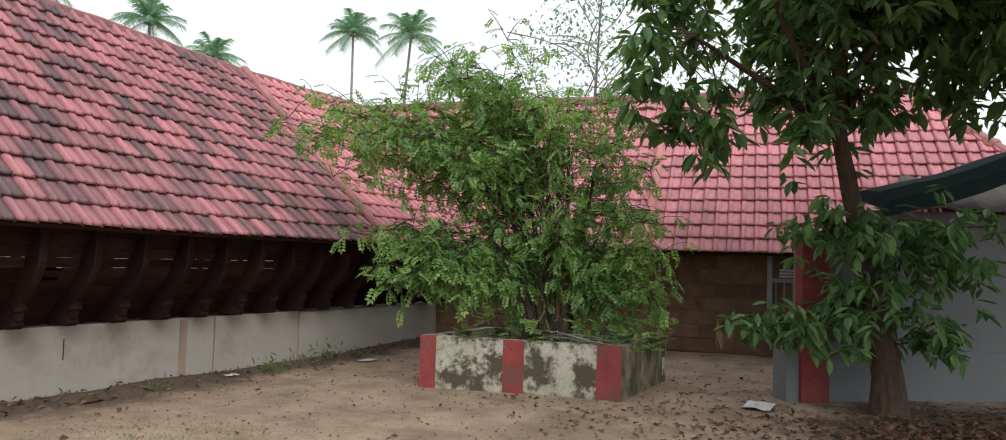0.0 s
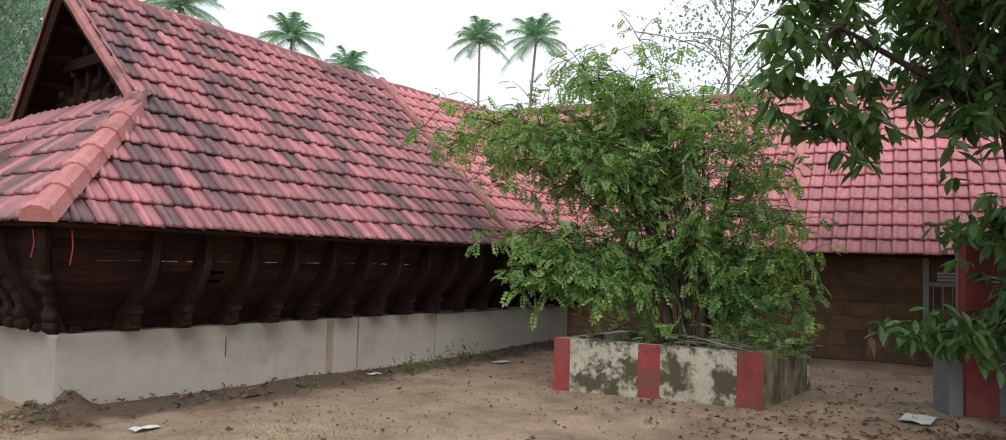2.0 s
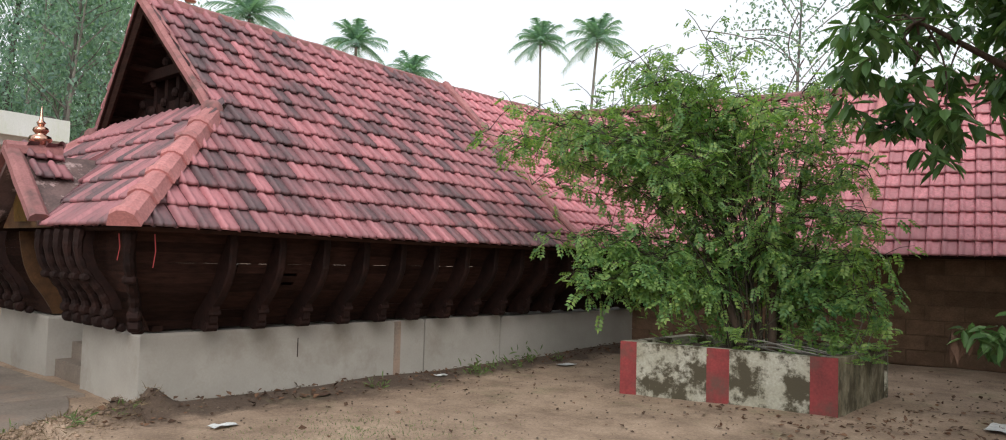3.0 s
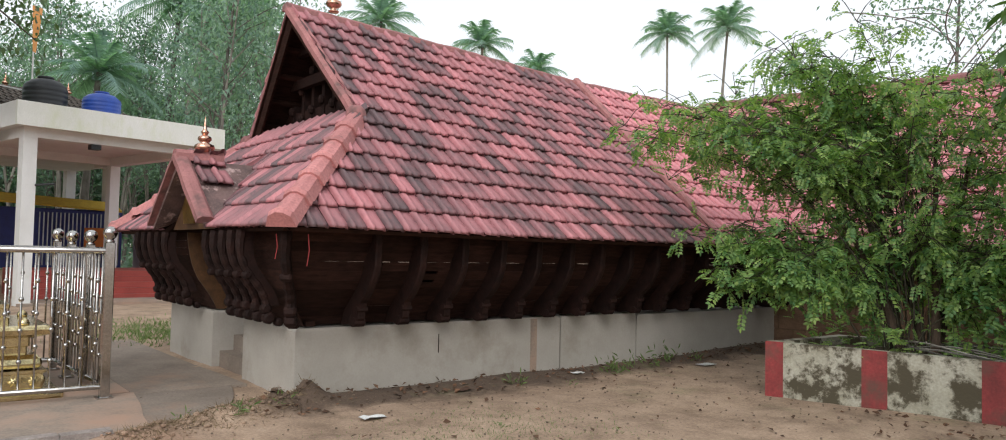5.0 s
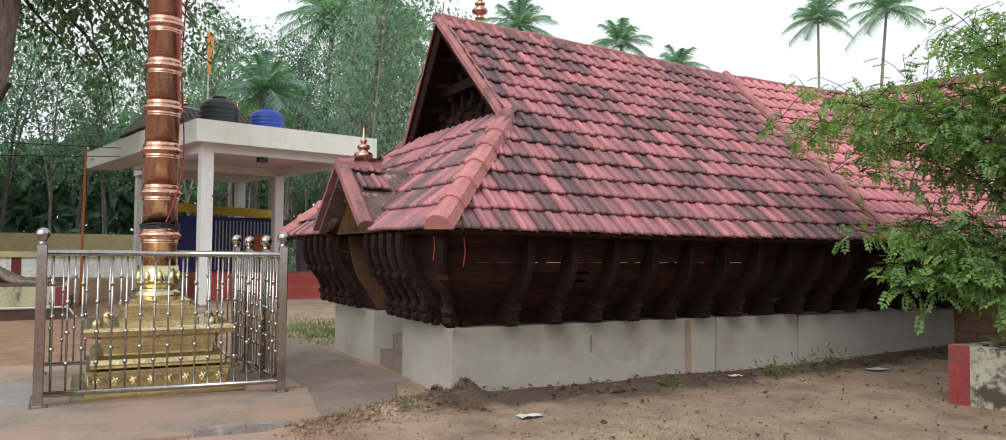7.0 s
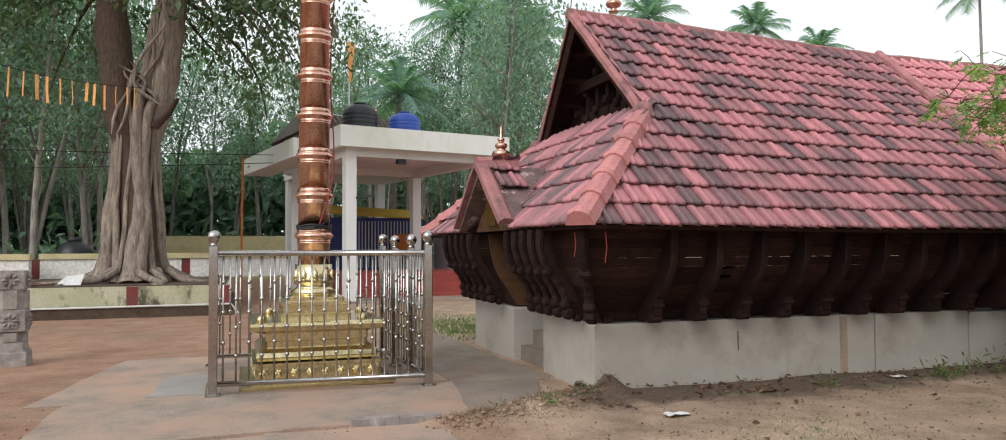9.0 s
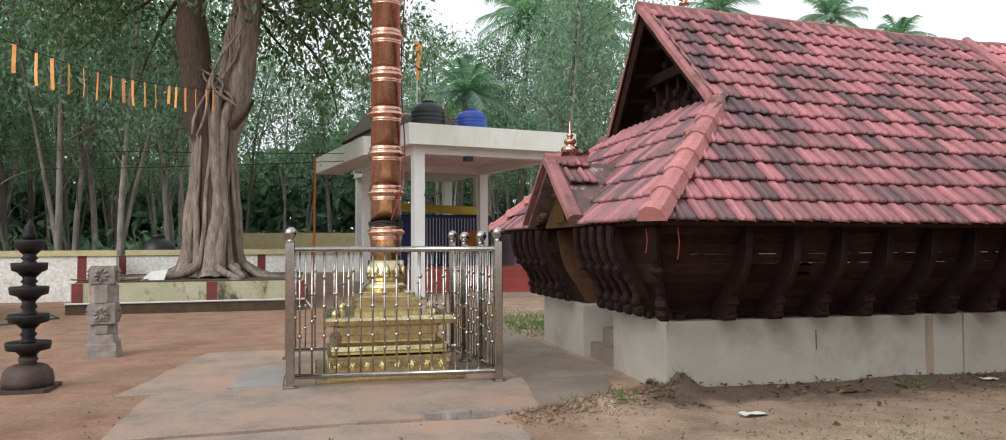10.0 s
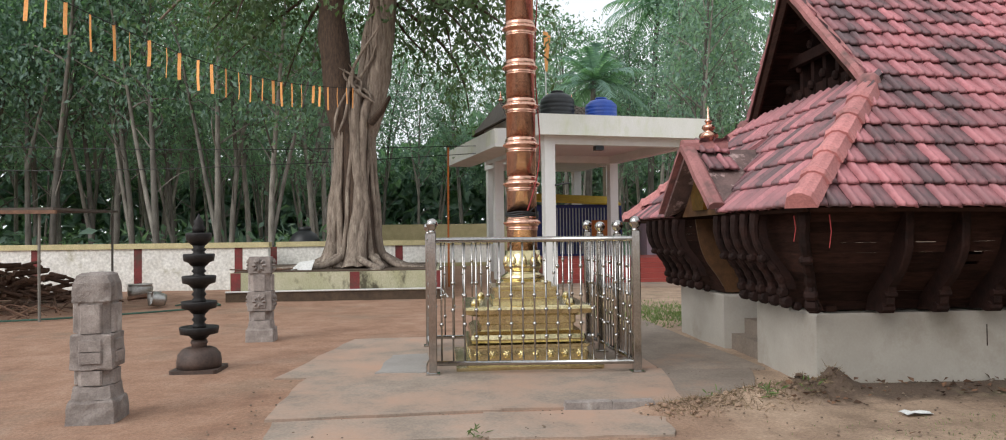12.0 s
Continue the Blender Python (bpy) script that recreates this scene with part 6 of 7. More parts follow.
def compound_leaf(n=9, length=1.0):
    """A feather leaf: pairs of leaflets along a drooping stalk."""
    vs, fs = [], []

    def blade(base, d, w, l):
        k = len(vs)
        d = d.normalized()
        s = Vector((-d.y, d.x, 0)).normalized()
        vs.extend([base, base + d * l * 0.45 + s * w + Vector((0, 0, 0.03 * l)), base + d * l - Vector((0, 0, 0.12 * l)), base + d * l * 0.45 - s * w + Vector((0, 0, 0.03 * l))])
        fs.extend([(k, k + 1, k + 2), (k, k + 2, k + 3)])

    for i in range(n // 2):
        t = 0.22 + 0.66 * i / (n // 2 - 1)
        p = Vector((0, t, -0.28 * t * t))
        L = 0.36 * (1 - 0.25 * abs(t - 0.5))
        for sg in (-1, 1):
            blade(p, Vector((sg * 0.95, 0.42, -0.18)), 0.13, L)
    blade(Vector((0, 0.92, -0.24)), Vector((0, 1, -0.3)), 0.085, 0.36)
    k = len(vs)
    vs.extend([Vector((0.006, 0, 0)), Vector((-0.006, 0, 0)), Vector((0, 0.95, -0.25))])
    fs.append((k, k + 1, k + 2))
    return [tuple(v) for v in vs], fs


bush = thing("courtyard_bush", (MID.x, MID.y, 0.5), "tall leafy green shrub with arching feathery branches growing in the planter", "shrub")
rng = random.Random(21)
gen = np.random.default_rng(8)
places, dirs = [], []


def envelope_top(L):
    return 4.35 - 0.17 * (L + 0.4) ** 2 + 0.22 * math.sin(L * 3.1)


shoots = 0
while shoots < 96:
    low_one = shoots % 7 == 3
    L = rng.uniform(-2.75, 1.5) if not low_one else rng.choice((rng.uniform(-2.2, -0.6), rng.uniform(0.6, 1.45), rng.uniform(-0.9, 0.4)))
    D = rng.uniform(-1.0, 1.0)
    top = envelope_top(L)
    z = lerp(1.9, top, rng.random() ** 0.6) if not low_one else rng.uniform(1.15, 2.0)
    if L < -1.9 and 2.0 < z < 2.45:
        continue
    if shoots % 9 == 4:
        L, z = rng.uniform(-3.2, -2.3), rng.uniform(2.8, 3.7)
    if shoots % 14 == 2:
        L, z, D = rng.uniform(0.5, 1.5), rng.uniform(0.9, 1.7), rng.uniform(-0.7, 0.3)
    if shoots % 9 == 7:
        L, z, D = rng.uniform(-2.6, -1.2), rng.uniform(1.2, 2.0), rng.uniform(-0.5, 0.2)
    tip = MID + VR * L + VF * D + Vector((0, 0, z))
    fan = rng.choice((-0.22, -0.08, 0.1, 0.14, 0.25)) + L * 0.12
    base = MID + VR * fan + VF * rng.uniform(-0.2, 0.2) + Vector((0, 0, rng.uniform(0.9, 1.7) if shoots % 4 else 0.48))
    n = 12
    rise = Vector((0, 0, 1)) * (0.55 if low_one else 0.75) * (0.4 + 0.25 * abs(L))
    pts = [Vector((lerp(base.x, tip.x, t ** 1.6), lerp(base.y, tip.y, t ** 1.6), lerp(base.z, tip.z, t ** 0.85))) + rise * math.sin(math.pi * t ** 0.85) * (0.9 if not low_one else 1.3) * min(1.0, z / 3) * 0.5 + noise.noise_vector(tip * 3 + Vector((t * 2, 0, 0))) * 0.08 for t in [i / n for i in range(n + 1)]]
    shoots += 1
    r0 = rng.uniform(0.006, 0.013)
    stems = Shape()
    stems.tube(pts, [r0 * (1.05 - 0.07 * i) for i in range(n + 1)], 5)
    for k in range(4, n + 1):
        for _ in range(4 if k > 8 else 3 if k > 6 else 1):
            p = pts[k]
            out = Vector((rng.gauss(0, 1), rng.gauss(0, 1), rng.gauss(0.1, 0.55))).normalized()
            q = p + out * rng.uniform(0.15, 0.48)
            if k < 7 and q.z < 1.3 and not low_one:
                continue
            stems.tube([p, p.lerp(q, 0.5) + Vector((0, 0, 0.03)), q], [0.006, 0.005, 0.003], 3)
            for t in (0.35, 0.7, 1.0):
                places.append(p.lerp(q, t))
                dd = out + Vector((rng.gauss(0, 0.8), rng.gauss(0, 0.8), rng.gauss(-0.75, 0.45)))
                dirs.append(dd)
    part("stem", stems, STEM_GREEN, bush, smooth=True)
trunk = Shape()
for dx, dd, zt, lean in ((0.2, -0.1, 3.0, 0.0), (0.1, 0.12, 2.4, -0.4), (0.25, 0.2, 2.6, 0.3), (-0.12, -0.05, 2.2, -0.7)):
    b = MID + VR * dx + VF * dd
    trunk.tube([b + Vector((0, 0, 0.45)), b + VR * lean * 0.3 + Vector((0, 0, 1.2)), b + VR * lean + Vector((0, 0, zt))], [0.055, 0.042, 0.016], 8)
part("trunk", trunk, BARK_DARK, bush, smooth=True)
cl_v, cl_f = compound_leaf()
up = gen.normal(size=(len(places), 3)) * 0.35 + np.array([0, 0, 1.0])
me = bulk("foliage", cl_v, cl_f, np.array(places), turns_from(np.array([tuple(d) for d in dirs]), up), gen.uniform(0.1, 0.18, len(places)) * np.where(np.array([p.z for p in places]) < 1.9, 1.2, 1.0), LEAF_BUSH)
part("foliage", me, None, bush, "feathery light and mid green leaves")
# low growth on the planter's soil, and a loop of dry creeper
low_pl, low_d = [], []
for _ in range(420):
    t, s = rng.random(), rng.random()
    p = soil_in[0].lerp(soil_in[1], t).lerp(soil_in[3].lerp(soil_in[2], t), s)
    if rng.random() < 0.45:
        p = PB.lerp(PC, rng.uniform(0.1, 1.0)) + Vector((rng.uniform(-0.2, 0.12), 0, 0))
    low_pl.append((p.x, p.y, 0.52 + rng.random() ** 2 * 0.4))
    low_d.append((rng.gauss(0, 1), rng.gauss(0, 1), rng.uniform(0.0, 0.9)))
low_me = bulk("planter_weeds", cl_v, cl_f, np.array(low_pl), turns_from(np.array(low_d), gen.normal(size=(420, 3)) * 0.3 + np.array([0, 0, 1.0])), gen.uniform(0.08, 0.16, 420), LEAF_BUSH)
tagged(new("planter_weeds", low_me), "low ferny weeds growing over the planter soil", "weeds", kind="stuff")
creeper = Shape()
for k in range(5):
    a0 = rng.uniform(0, 6.28)
    c = MID + VR * rng.uniform(0.3, 0.5) - VF * rng.uniform(0.15, 0.35)
    creeper.tube([c + Vector((0.6 * math.cos(a0 + a) * rng.uniform(0.9, 1.1), 0.4 * math.sin(a0 + a), 0.56 + 0.06 * math.sin(2 * a + k) + 0.02 * k)) for a in [i * 0.35 for i in range(15)]], 0.009, 4)
for k in range(3):
    c = PB.lerp(PC, 0.35 + 0.15 * k) - VR * 0.1
    creeper.tube([c + Vector((0, 0, 0.55)), c + VR * 0.15 + Vector((0, 0, 0.95)), c + VR * 0.05 + Vector((0, 0, 1.5)), c - VR * 0.3 + Vector((0, 0, 1.9))], 0.0045, 4)
solid("dry_creeper", creeper, BARK_PALE, "coiled dry grey creeper stems on the planter", "creeper")

# ---- white outbuilding with red pillar and net awning ----
OUT = Matrix.Translation((-1.33, 9.42, 0)) @ pose(0, 0, 0, 0, 0, 32)
store = thing("outbuilding", (0.3, 10.6, 0), "white plastered outbuilding with a red corner pillar and sheet roof", "outbuilding")


def obox(x0, y0, z0, x1, y1, z1):
    return Shape().prism([(x0, y0), (x1, y0), (x1, y1), (x0, y1)], z0, z1, OUT)


part("wall", obox(0.26, 0.06, -0.1, 0.9, 0.3, 1.95), SHADED_GREY_WALL, store)
part("wall", obox(0.902, 0.06, -0.1, 7.5, 0.3, 2.25), SHADED_GREY_WALL, store, "plaster wall with deep shade darkened into its colour")
part("wall", Shape().prism([(0.27, 0.302), (0.5, 0.302), (3.4, 4.0), (3.15, 4.0)], -0.1, 1.95, OUT), SHADED_GREY_WALL, store)
part("wall", obox(7.25, 0.302, -0.1, 7.5, 4.0, 2.25), SHADED_GREY_WALL, store)
part("ledge", obox(0.502, 0.0, -0.1, 7.5, 0.058, 0.62), SHADED_GREY_WALL, store)
part("ledge", obox(0.02, -0.06, -0.1, 0.168, 0.3, 0.62), SHADED_GREY_WALL, store)
part("pillar", obox(0.17, -0.12, -0.1, 0.5, 0.058, 1.98), RED_PAINT, store, "red painted corner pillar")
net = Shape()
N = 14
for i in range(N + 1):
    t = i / N
    x = lerp(1.02, 6.5, t)
    z = lerp(2.25, 3.9, t)
    for y, dz in ((-0.34, -0.1), (-0.34, 0.08), (-0.2, 0.2), (0.1, 0.24), (0.4, 0.22), (0.4, 0.15), (-0.2, 0.02)):
        net.v.append(tuple(OUT @ Vector((x, y, z + dz - 0.07 * math.sin(math.pi * t * 3) ** 2 + 0.02 * math.sin(9 * t + y)))))
net.f = [(7 * i + k, 7 * i + (k + 1) % 7, 7 * i + 7 + (k + 1) % 7, 7 * i + 7 + k) for i in range(N) for k in range(7)] + [tuple(range(6, -1, -1)), tuple(7 * N + k for k in range(7))]
part("net_awning", net, TEAL_NET, store, "sagging teal shade net over the roof edge")
sheet = Shape()
for i in range(61):
    x = 1.15 + i * 0.11
    h = 0.018 * math.sin(i * 1.57)
    for y in (-0.35, 4.1):
        sheet.v += [tuple(OUT @ Vector((x + 0.62 * y + 0.2, y, 2.28 + 0.22 * (y + 0.35) + h))), tuple(OUT @ Vector((x + 0.62 * y + 0.2, y, 2.262 + 0.22 * (y + 0.35) + h)))]
sheet.f = []
for i in range(60):
    a = 4 * i
    sheet.f += [(a, a + 4, a + 6, a + 2), (a + 1, a + 3, a + 7, a + 5), (a, a + 1, a + 5, a + 4), (a + 2, a + 6, a + 7, a + 3)]
part("roof_sheet", sheet, RUST_SHEET, store, "weathered corrugated sheet roof")

lattice = thing("lattice_window", (-1.6, 12.7, 0.5), "pale slatted window frame in the wing wall", "window")
lm = WING @ Matrix.Translation((1.95, 0.66, 0))
part("frame", Shape().box((-0.04, 0, 0.4), (0.04, 0.05, 1.72), lm).box((0.9, 0, 0.4), (0.98, 0.05, 1.72), lm).box((0.041, 0, 1.3), (0.899, 0.05, 1.36), lm), GRILLE, lattice)
for k in range(3):
    part("slat", Shape().box((0.15, 0.0, 1.38 + k * 0.05), (0.85, 0.03, 1.415 + k * 0.05), lm), PIPE_WHITE, lattice)
for k in range(7):
    part("bar", Shape().tube([lm @ Vector((0.1 + k * 0.125, 0.02, 0.5)), lm @ Vector((0.1 + k * 0.125, 0.02, 1.3))], 0.009, 5), GRILLE, lattice)

# ---- broad-leaved tree by the outbuilding ----
tree = thing("courtyard_tree", (-0.2, 9.55, 0), "dark green tree with long drooping leaves and a leaning trunk", "tree")
rng = random.Random(31)
tb = Vector((-0.22, 9.3, 0))
tpts = [tb + Vector((0, 0, -0.1)), tb + Vector((-0.02, 0, 0.4)), tb + Vector((-0.1, -0.05, 0.95)), tb + Vector((-0.22, -0.1, 1.6)), tb + Vector((-0.38, -0.12, 2.3)), tb + Vector((-0.5, -0.15, 3.0)), tb + Vector((-0.5, -0.2, 3.9)), tb + Vector((-0.42, -0.25, 5.2)), tb + Vector((-0.3, -0.3, 6.6))]
part("trunk", Shape().tube(tpts, [0.22, 0.165, 0.14, 0.11, 0.098, 0.088, 0.078, 0.065, 0.03], 14, 0.25), BARK_DARK, tree, smooth=True)
whorls, mains = [], []
TL, TF = tb.dot(VR), tb.dot(VF)
UNDERSIDE = [(1.2, 3.5), (1.35, 3.2), (1.55, 3.3), (1.7, 2.85), (2.1, 2.65), (2.4, 2.85), (2.5, 3.55), (2.65, 3.4), (2.85, 3.0), (3.0, 2.7), (3.45, 2.75), (3.6, 3.0), (3.85, 2.85), (4.2, 3.0), (4.35, 3.45), (4.65, 3.6), (4.8, 3.2), (5.2, 3.25), (5.6, 3.0), (12, 3.0)]


def underside(L):
    """Height of the crown's hanging lower edge along its breadth."""
    for (x0, z0), (x1, z1) in zip(UNDERSIDE, UNDERSIDE[1:]):
        if L <= x1:
            return lerp(z0, z1, min(1, max(0, (L - x0) / (x1 - x0))))
    return 3.0


for L, D, z, k in ((1.9, -0.4, 3.9, 5), (2.6, -0.9, 4.6, 5), (3.2, 0.8, 4.4, 5), (4.9, -0.6, 4.3, 5), (5.8, 0.4, 4.6, 6), (6.6, -1.6, 5.6, 6), (3.6, -2.0, 5.4, 6), (2.0, 0.3, 4.4, 6), (4.6, 0.9, 6.0, 7), (7.4, -2.5, 6.2, 7), (6.8, -3.5, 4.6, 6), (8.0, -4.0, 5.0, 6), (5.6, -5.0, 5.4, 7), (3.4, -3.4, 6.4, 7)):
    pts, rad = limb(tpts[k].lerp(tpts[k + 1], rng.random()), VR * L + VF * (TF + D) + Vector((0, 0, z)), 0.045, 0.016, 0.4, rng, 9)
    part("limb", Shape().tube(pts, rad, 7), BARK_DARK, tree, smooth=True)
    mains += pts[3:]
# branches from 62 up are unseen crown, added to shade the outbuilding
branches = 0
while branches < 350:
    if branches < 62:
        L, D = rng.uniform(1.3, 5.7), TF + rng.uniform(-0.8, 0.9)
        if L < 2.9 and rng.random() < 0.55:
            continue
        z = underside(L) + 0.6 + 1.5 * rng.random()
    elif branches < 99:
        L, D, z = rng.uniform(2.6, 9.0), TF + rng.uniform(-4.5, 1.5), rng.uniform(4.9, 7.4)
    # unseen low foliage right of the view, added to dim the wall
    elif branches >= 280:
        p = Vector((rng.uniform(1.2, 5.6), rng.uniform(3.0, 9.0), 0))
        L, D, z = p.dot(VR), p.dot(VF), rng.uniform(2.3, 4.8)
    # unseen foliage overhead, added between the sun and the red pillar
    elif branches >= 212:
        p = Vector((rng.uniform(-0.4, 3.2), rng.uniform(4.6, 8.4), 0))
        L, D, z = p.dot(VR), p.dot(VF), rng.uniform(4.6, 6.8)
    else:
        p = Vector((rng.uniform(1.5, 5.6), rng.uniform(2.6, 9.6), 0))
        L, D, z = p.dot(VR), p.dot(VF), rng.uniform(2.9, 6.0)
    tip = VR * L + VF * D + Vector((0, 0, z))
    start = min(mains, key=lambda p: (p - tip).length)
    if (start - tip).length < 0.3:
        continue
    pts, rad = limb(start, tip, 0.016, 0.005, 0.2, rng, 8)
    part("branch", Shape().tube(pts, rad, 6), BARK_DARK, tree, smooth=True)
    for p in pts[2:]:
        for _ in range((1 if L < 2.7 else 2) if branches < 62 else 3 if branches < 99 else 4):
            w = p + Vector((rng.gauss(0, 0.22), rng.gauss(0, 0.22), rng.gauss(-0.05, 0.22)))
            if w.z > underside(w.dot(VR)) + 0.15 + rng.uniform(0, 0.5):
                whorls.append(w)
    branches += 1
for L, z, cnt in ((1.38, 3.5, 9), (1.45, 3.9, 7), (1.8, 3.15, 13), (2.1, 2.95, 12), (2.25, 3.2, 8), (2.8, 3.35, 10), (3.05, 3.0, 14), (3.3, 3.1, 12), (3.8, 3.15, 10), (4.0, 3.3, 10), (4.2, 3.4, 8), (4.75, 3.75, 8), (4.95, 3.5, 12), (5.25, 3.5, 12), (5.6, 3.4, 10)):
    c = VR * L + VF * (TF + rng.uniform(-0.6, 0.3)) + Vector((0, 0, z))
    start = min(mains, key=lambda p: (p - c - Vector((0, 0, 0.5))).length)
    pts, rad = limb(start, c, 0.014, 0.004, 0.25, rng, 8)
    part("branch", Shape().tube(pts, rad, 5), BARK_DARK, tree, smooth=True)
    for _ in range(cnt):
        whorls.append(c + Vector((rng.gauss(0, 0.12), rng.gauss(0, 0.12), rng.gauss(0.02, 0.17))))
for side, zc, cnt, spread in ((-0.6, 0.98, 18, 0.2), (-1.2, 0.92, 14, 0.13), (-1.55, 0.98, 5, 0.08), (-0.15, 1.25, 26, 0.26), (-0.5, 1.95, 22, 0.22), (-0.95, 1.9, 8, 0.14), (0.4, 2.05, 12, 0.25), (0.6, 1.6, 12, 0.2), (1.05, 2.05, 7, 0.2), (0.35, 0.85, 12, 0.18), (0.05, 1.75, 12, 0.26)):
    c = tb + VR * side + Vector((0, 0, zc)) - VF * 0.15
    pts, rad = limb(tb + Vector((-0.1 - 0.08 * zc, 0, zc - 0.2)), c, 0.022, 0.008, 0.15, rng, 6)
    part("branch", Shape().tube(pts, rad, 5), BARK_DARK, tree, smooth=True)
    for _ in range(int(cnt * 1.7)):
        whorls.append(c + Vector((rng.gauss(0, spread * 1.1), rng.gauss(0, spread), rng.gauss(0, spread * 0.8))))
gen = np.random.default_rng(17)
W = np.array([tuple(w) for w in whorls])
C = np.repeat(W, 7, axis=0)
n = len(C)
ang = gen.uniform(0, 2 * math.pi, n)
d = np.stack([np.cos(ang), np.sin(ang), gen.uniform(-1.5, 0.1, n)], 1)
me = bulk("foliage", LANCE, LANCE_F, C + gen.normal(size=(n, 3)) * 0.035, turns_from(d, gen.normal(size=(n, 3)) * 0.3 + np.array([0, 0, 1.0])), np.where(C[:, 2] < 2.4, gen.uniform(0.14, 0.24, n), gen.uniform(0.17, 0.3, n)), LEAF_DARK)
part("foliage", me, None, tree, "long dark glossy drooping leaves, with unseen ones added for shade")
for k in range(9):
    p = tb + VR * (-1.78 + rng.uniform(-0.1, 0.1)) + Vector((0, rng.uniform(-0.1, 0.1), 0.98))
    q = p + Vector((rng.uniform(-0.08, 0.08), rng.uniform(-0.08, 0.08), -rng.uniform(0.2, 0.34)))
    s = Vector((0.03, 0.015, 0))
    part("dry_leaf", Shape().plate([p, p.lerp(q, 0.5) + s, q, p.lerp(q, 0.5) - s], 0.003), FIREWOOD, tree, "hanging pale dry leaf")

# ---- distant thin-leaved tree, palms and the rubber wood ----


def branching_tree(name, height, crown_from, limbs, spread, leaf, per, leaf_size, seed, bark, leaf_mat, trunk_r, lean=0.6, cluster=0.5, second=False):
    """Meshes of one tree about its foot: trunk with limbs, and a crown of separate leaves."""
    r = random.Random(seed)
    g = np.random.default_rng(seed)
    wood = Shape()
    bend = Vector((r.uniform(-lean, lean), r.uniform(-lean, lean), 0))
    spine = [bend * (t * t) + noise.noise_vector(Vector((seed, t * 2, 0))) * 0.25 * t + Vector((0, 0, height * 0.9 * t)) for t in [i / 9 for i in range(10)]]
    wood.tube(spine, [trunk_r * (1.05 - 0.095 * i) for i in range(10)], 7, 0.2)
    ends = []
    spines = [spine]
    if second:
        # a second stem forks off low down and leans the other way
        fork_at, a = spine[r.randint(1, 3)], r.uniform(0, 6.28)
        out = Vector((math.cos(a), math.sin(a), 0)) * r.uniform(1.2, 2.6)
        stem = [fork_at + out * t + Vector((0, 0, (height * 0.85 - fork_at.z) * t)) + noise.noise_vector(Vector((seed, t * 2, 5))) * 0.3 * t for t in [i / 9 for i in range(10)]]
        wood.tube(stem, [trunk_r * (0.75 - 0.07 * i) for i in range(10)], 7, 0.2)
        for q in range(5):
            p = spine[2 + q]
            a = r.uniform(0, 6.28)
            pts, rad = limb(p, p + Vector((math.cos(a) * 1.3, math.sin(a) * 1.3, r.uniform(0.6, 1.6))), 0.03, 0.008, 0.2, r, 5)
            wood.tube(pts, rad, 4)
        spines.append(stem)
    for k in range(limbs):
        t = lerp(crown_from, 0.98, (k + r.random()) / limbs)
        i = min(8, int(t * 9))
        sp = spines[k % len(spines)]
        s = sp[i].lerp(sp[i + 1], t * 9 - i)
        a = r.uniform(0, 6.28)
        reach = spread * r.uniform(0.5, 1.1) * (1.15 - 0.55 * t)
        e = s + Vector((math.cos(a) * reach, math.sin(a) * reach, r.uniform(0.3, 1.9)))
        pts, rad = limb(s, e, trunk_r * 0.42 * (1.2 - t), 0.015, 0.35, r, 6)
        wood.tube(pts, rad, 5)
        for p in pts[2:]:
            for _ in range(3):
                ends.append(p + Vector((r.gauss(0, cluster), r.gauss(0, cluster), r.gauss(0, cluster * 0.7))))
    P, R, S = leaf_cloud(ends, per, cluster * 0.55, leaf_size, g, 0.5)
    return wood.mesh(name + "_wood", bark, True), bulk(name + "_leaves", LEAF, LEAF_F, P, R, S, leaf_mat)


def plant(meshes, at, turn, size, name, label, category, group):
    ob = thing(name, at, label, category, group)
    for nm, me in zip(("trunk", "crown"), meshes):
        p = new(nm, me)
        p.parent = ob
    ob.matrix_basis = Matrix.Translation(at) @ pose(0, 0, 0, 0, 0, turn) @ Matrix.Diagonal((size, size, size, 1))
    return ob


thin = branching_tree("thin_tree", 9.5, 0.45, 24, 3.0, LEAF, 7, 0.12, 77, BARK_PALE, LEAF_WOOD, 0.08, 0.4, 0.4)
plant(thin, (-7.2, 18.0, 0), 20, 1.0, "thin_tree", "sparse thin-leaved tree rising behind the wing", "tree", "")
plant(thin, (-3.2, 20.5, 0), 160, 1.05, "thin_tree", "sparse thin-leaved tree rising behind the wing", "tree", "")

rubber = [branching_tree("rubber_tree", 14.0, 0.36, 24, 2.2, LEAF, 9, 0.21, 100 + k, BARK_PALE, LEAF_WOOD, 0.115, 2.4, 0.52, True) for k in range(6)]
rng = random.Random(41)
count = 0
for ix in range(13):
    for iy in range(24):
        x = -27.5 - ix * 2.3 + rng.uniform(-0.9, 0.9)
        y = -35 + iy * 2.4 + rng.uniform(-0.9, 0.9)
        if y > 0.43 * abs(x) - 1.0 or (x > -40 and -1.6 < y < 8.5) or (x > -30 and y > -1.6) or (x > -48 and -5 < y < 4):
            continue
        if ix > 2 and (ix + iy) % 2 or rng.random() < 0.12:
            continue
        plant(rubber[rng.randrange(6)], (x, y, 0), rng.uniform(0, 360), rng.uniform(0.85, 1.15), "rubber_tree", "slender grey-trunked rubber tree in a dense wood", "tree", "rubber trees")
        count += 1

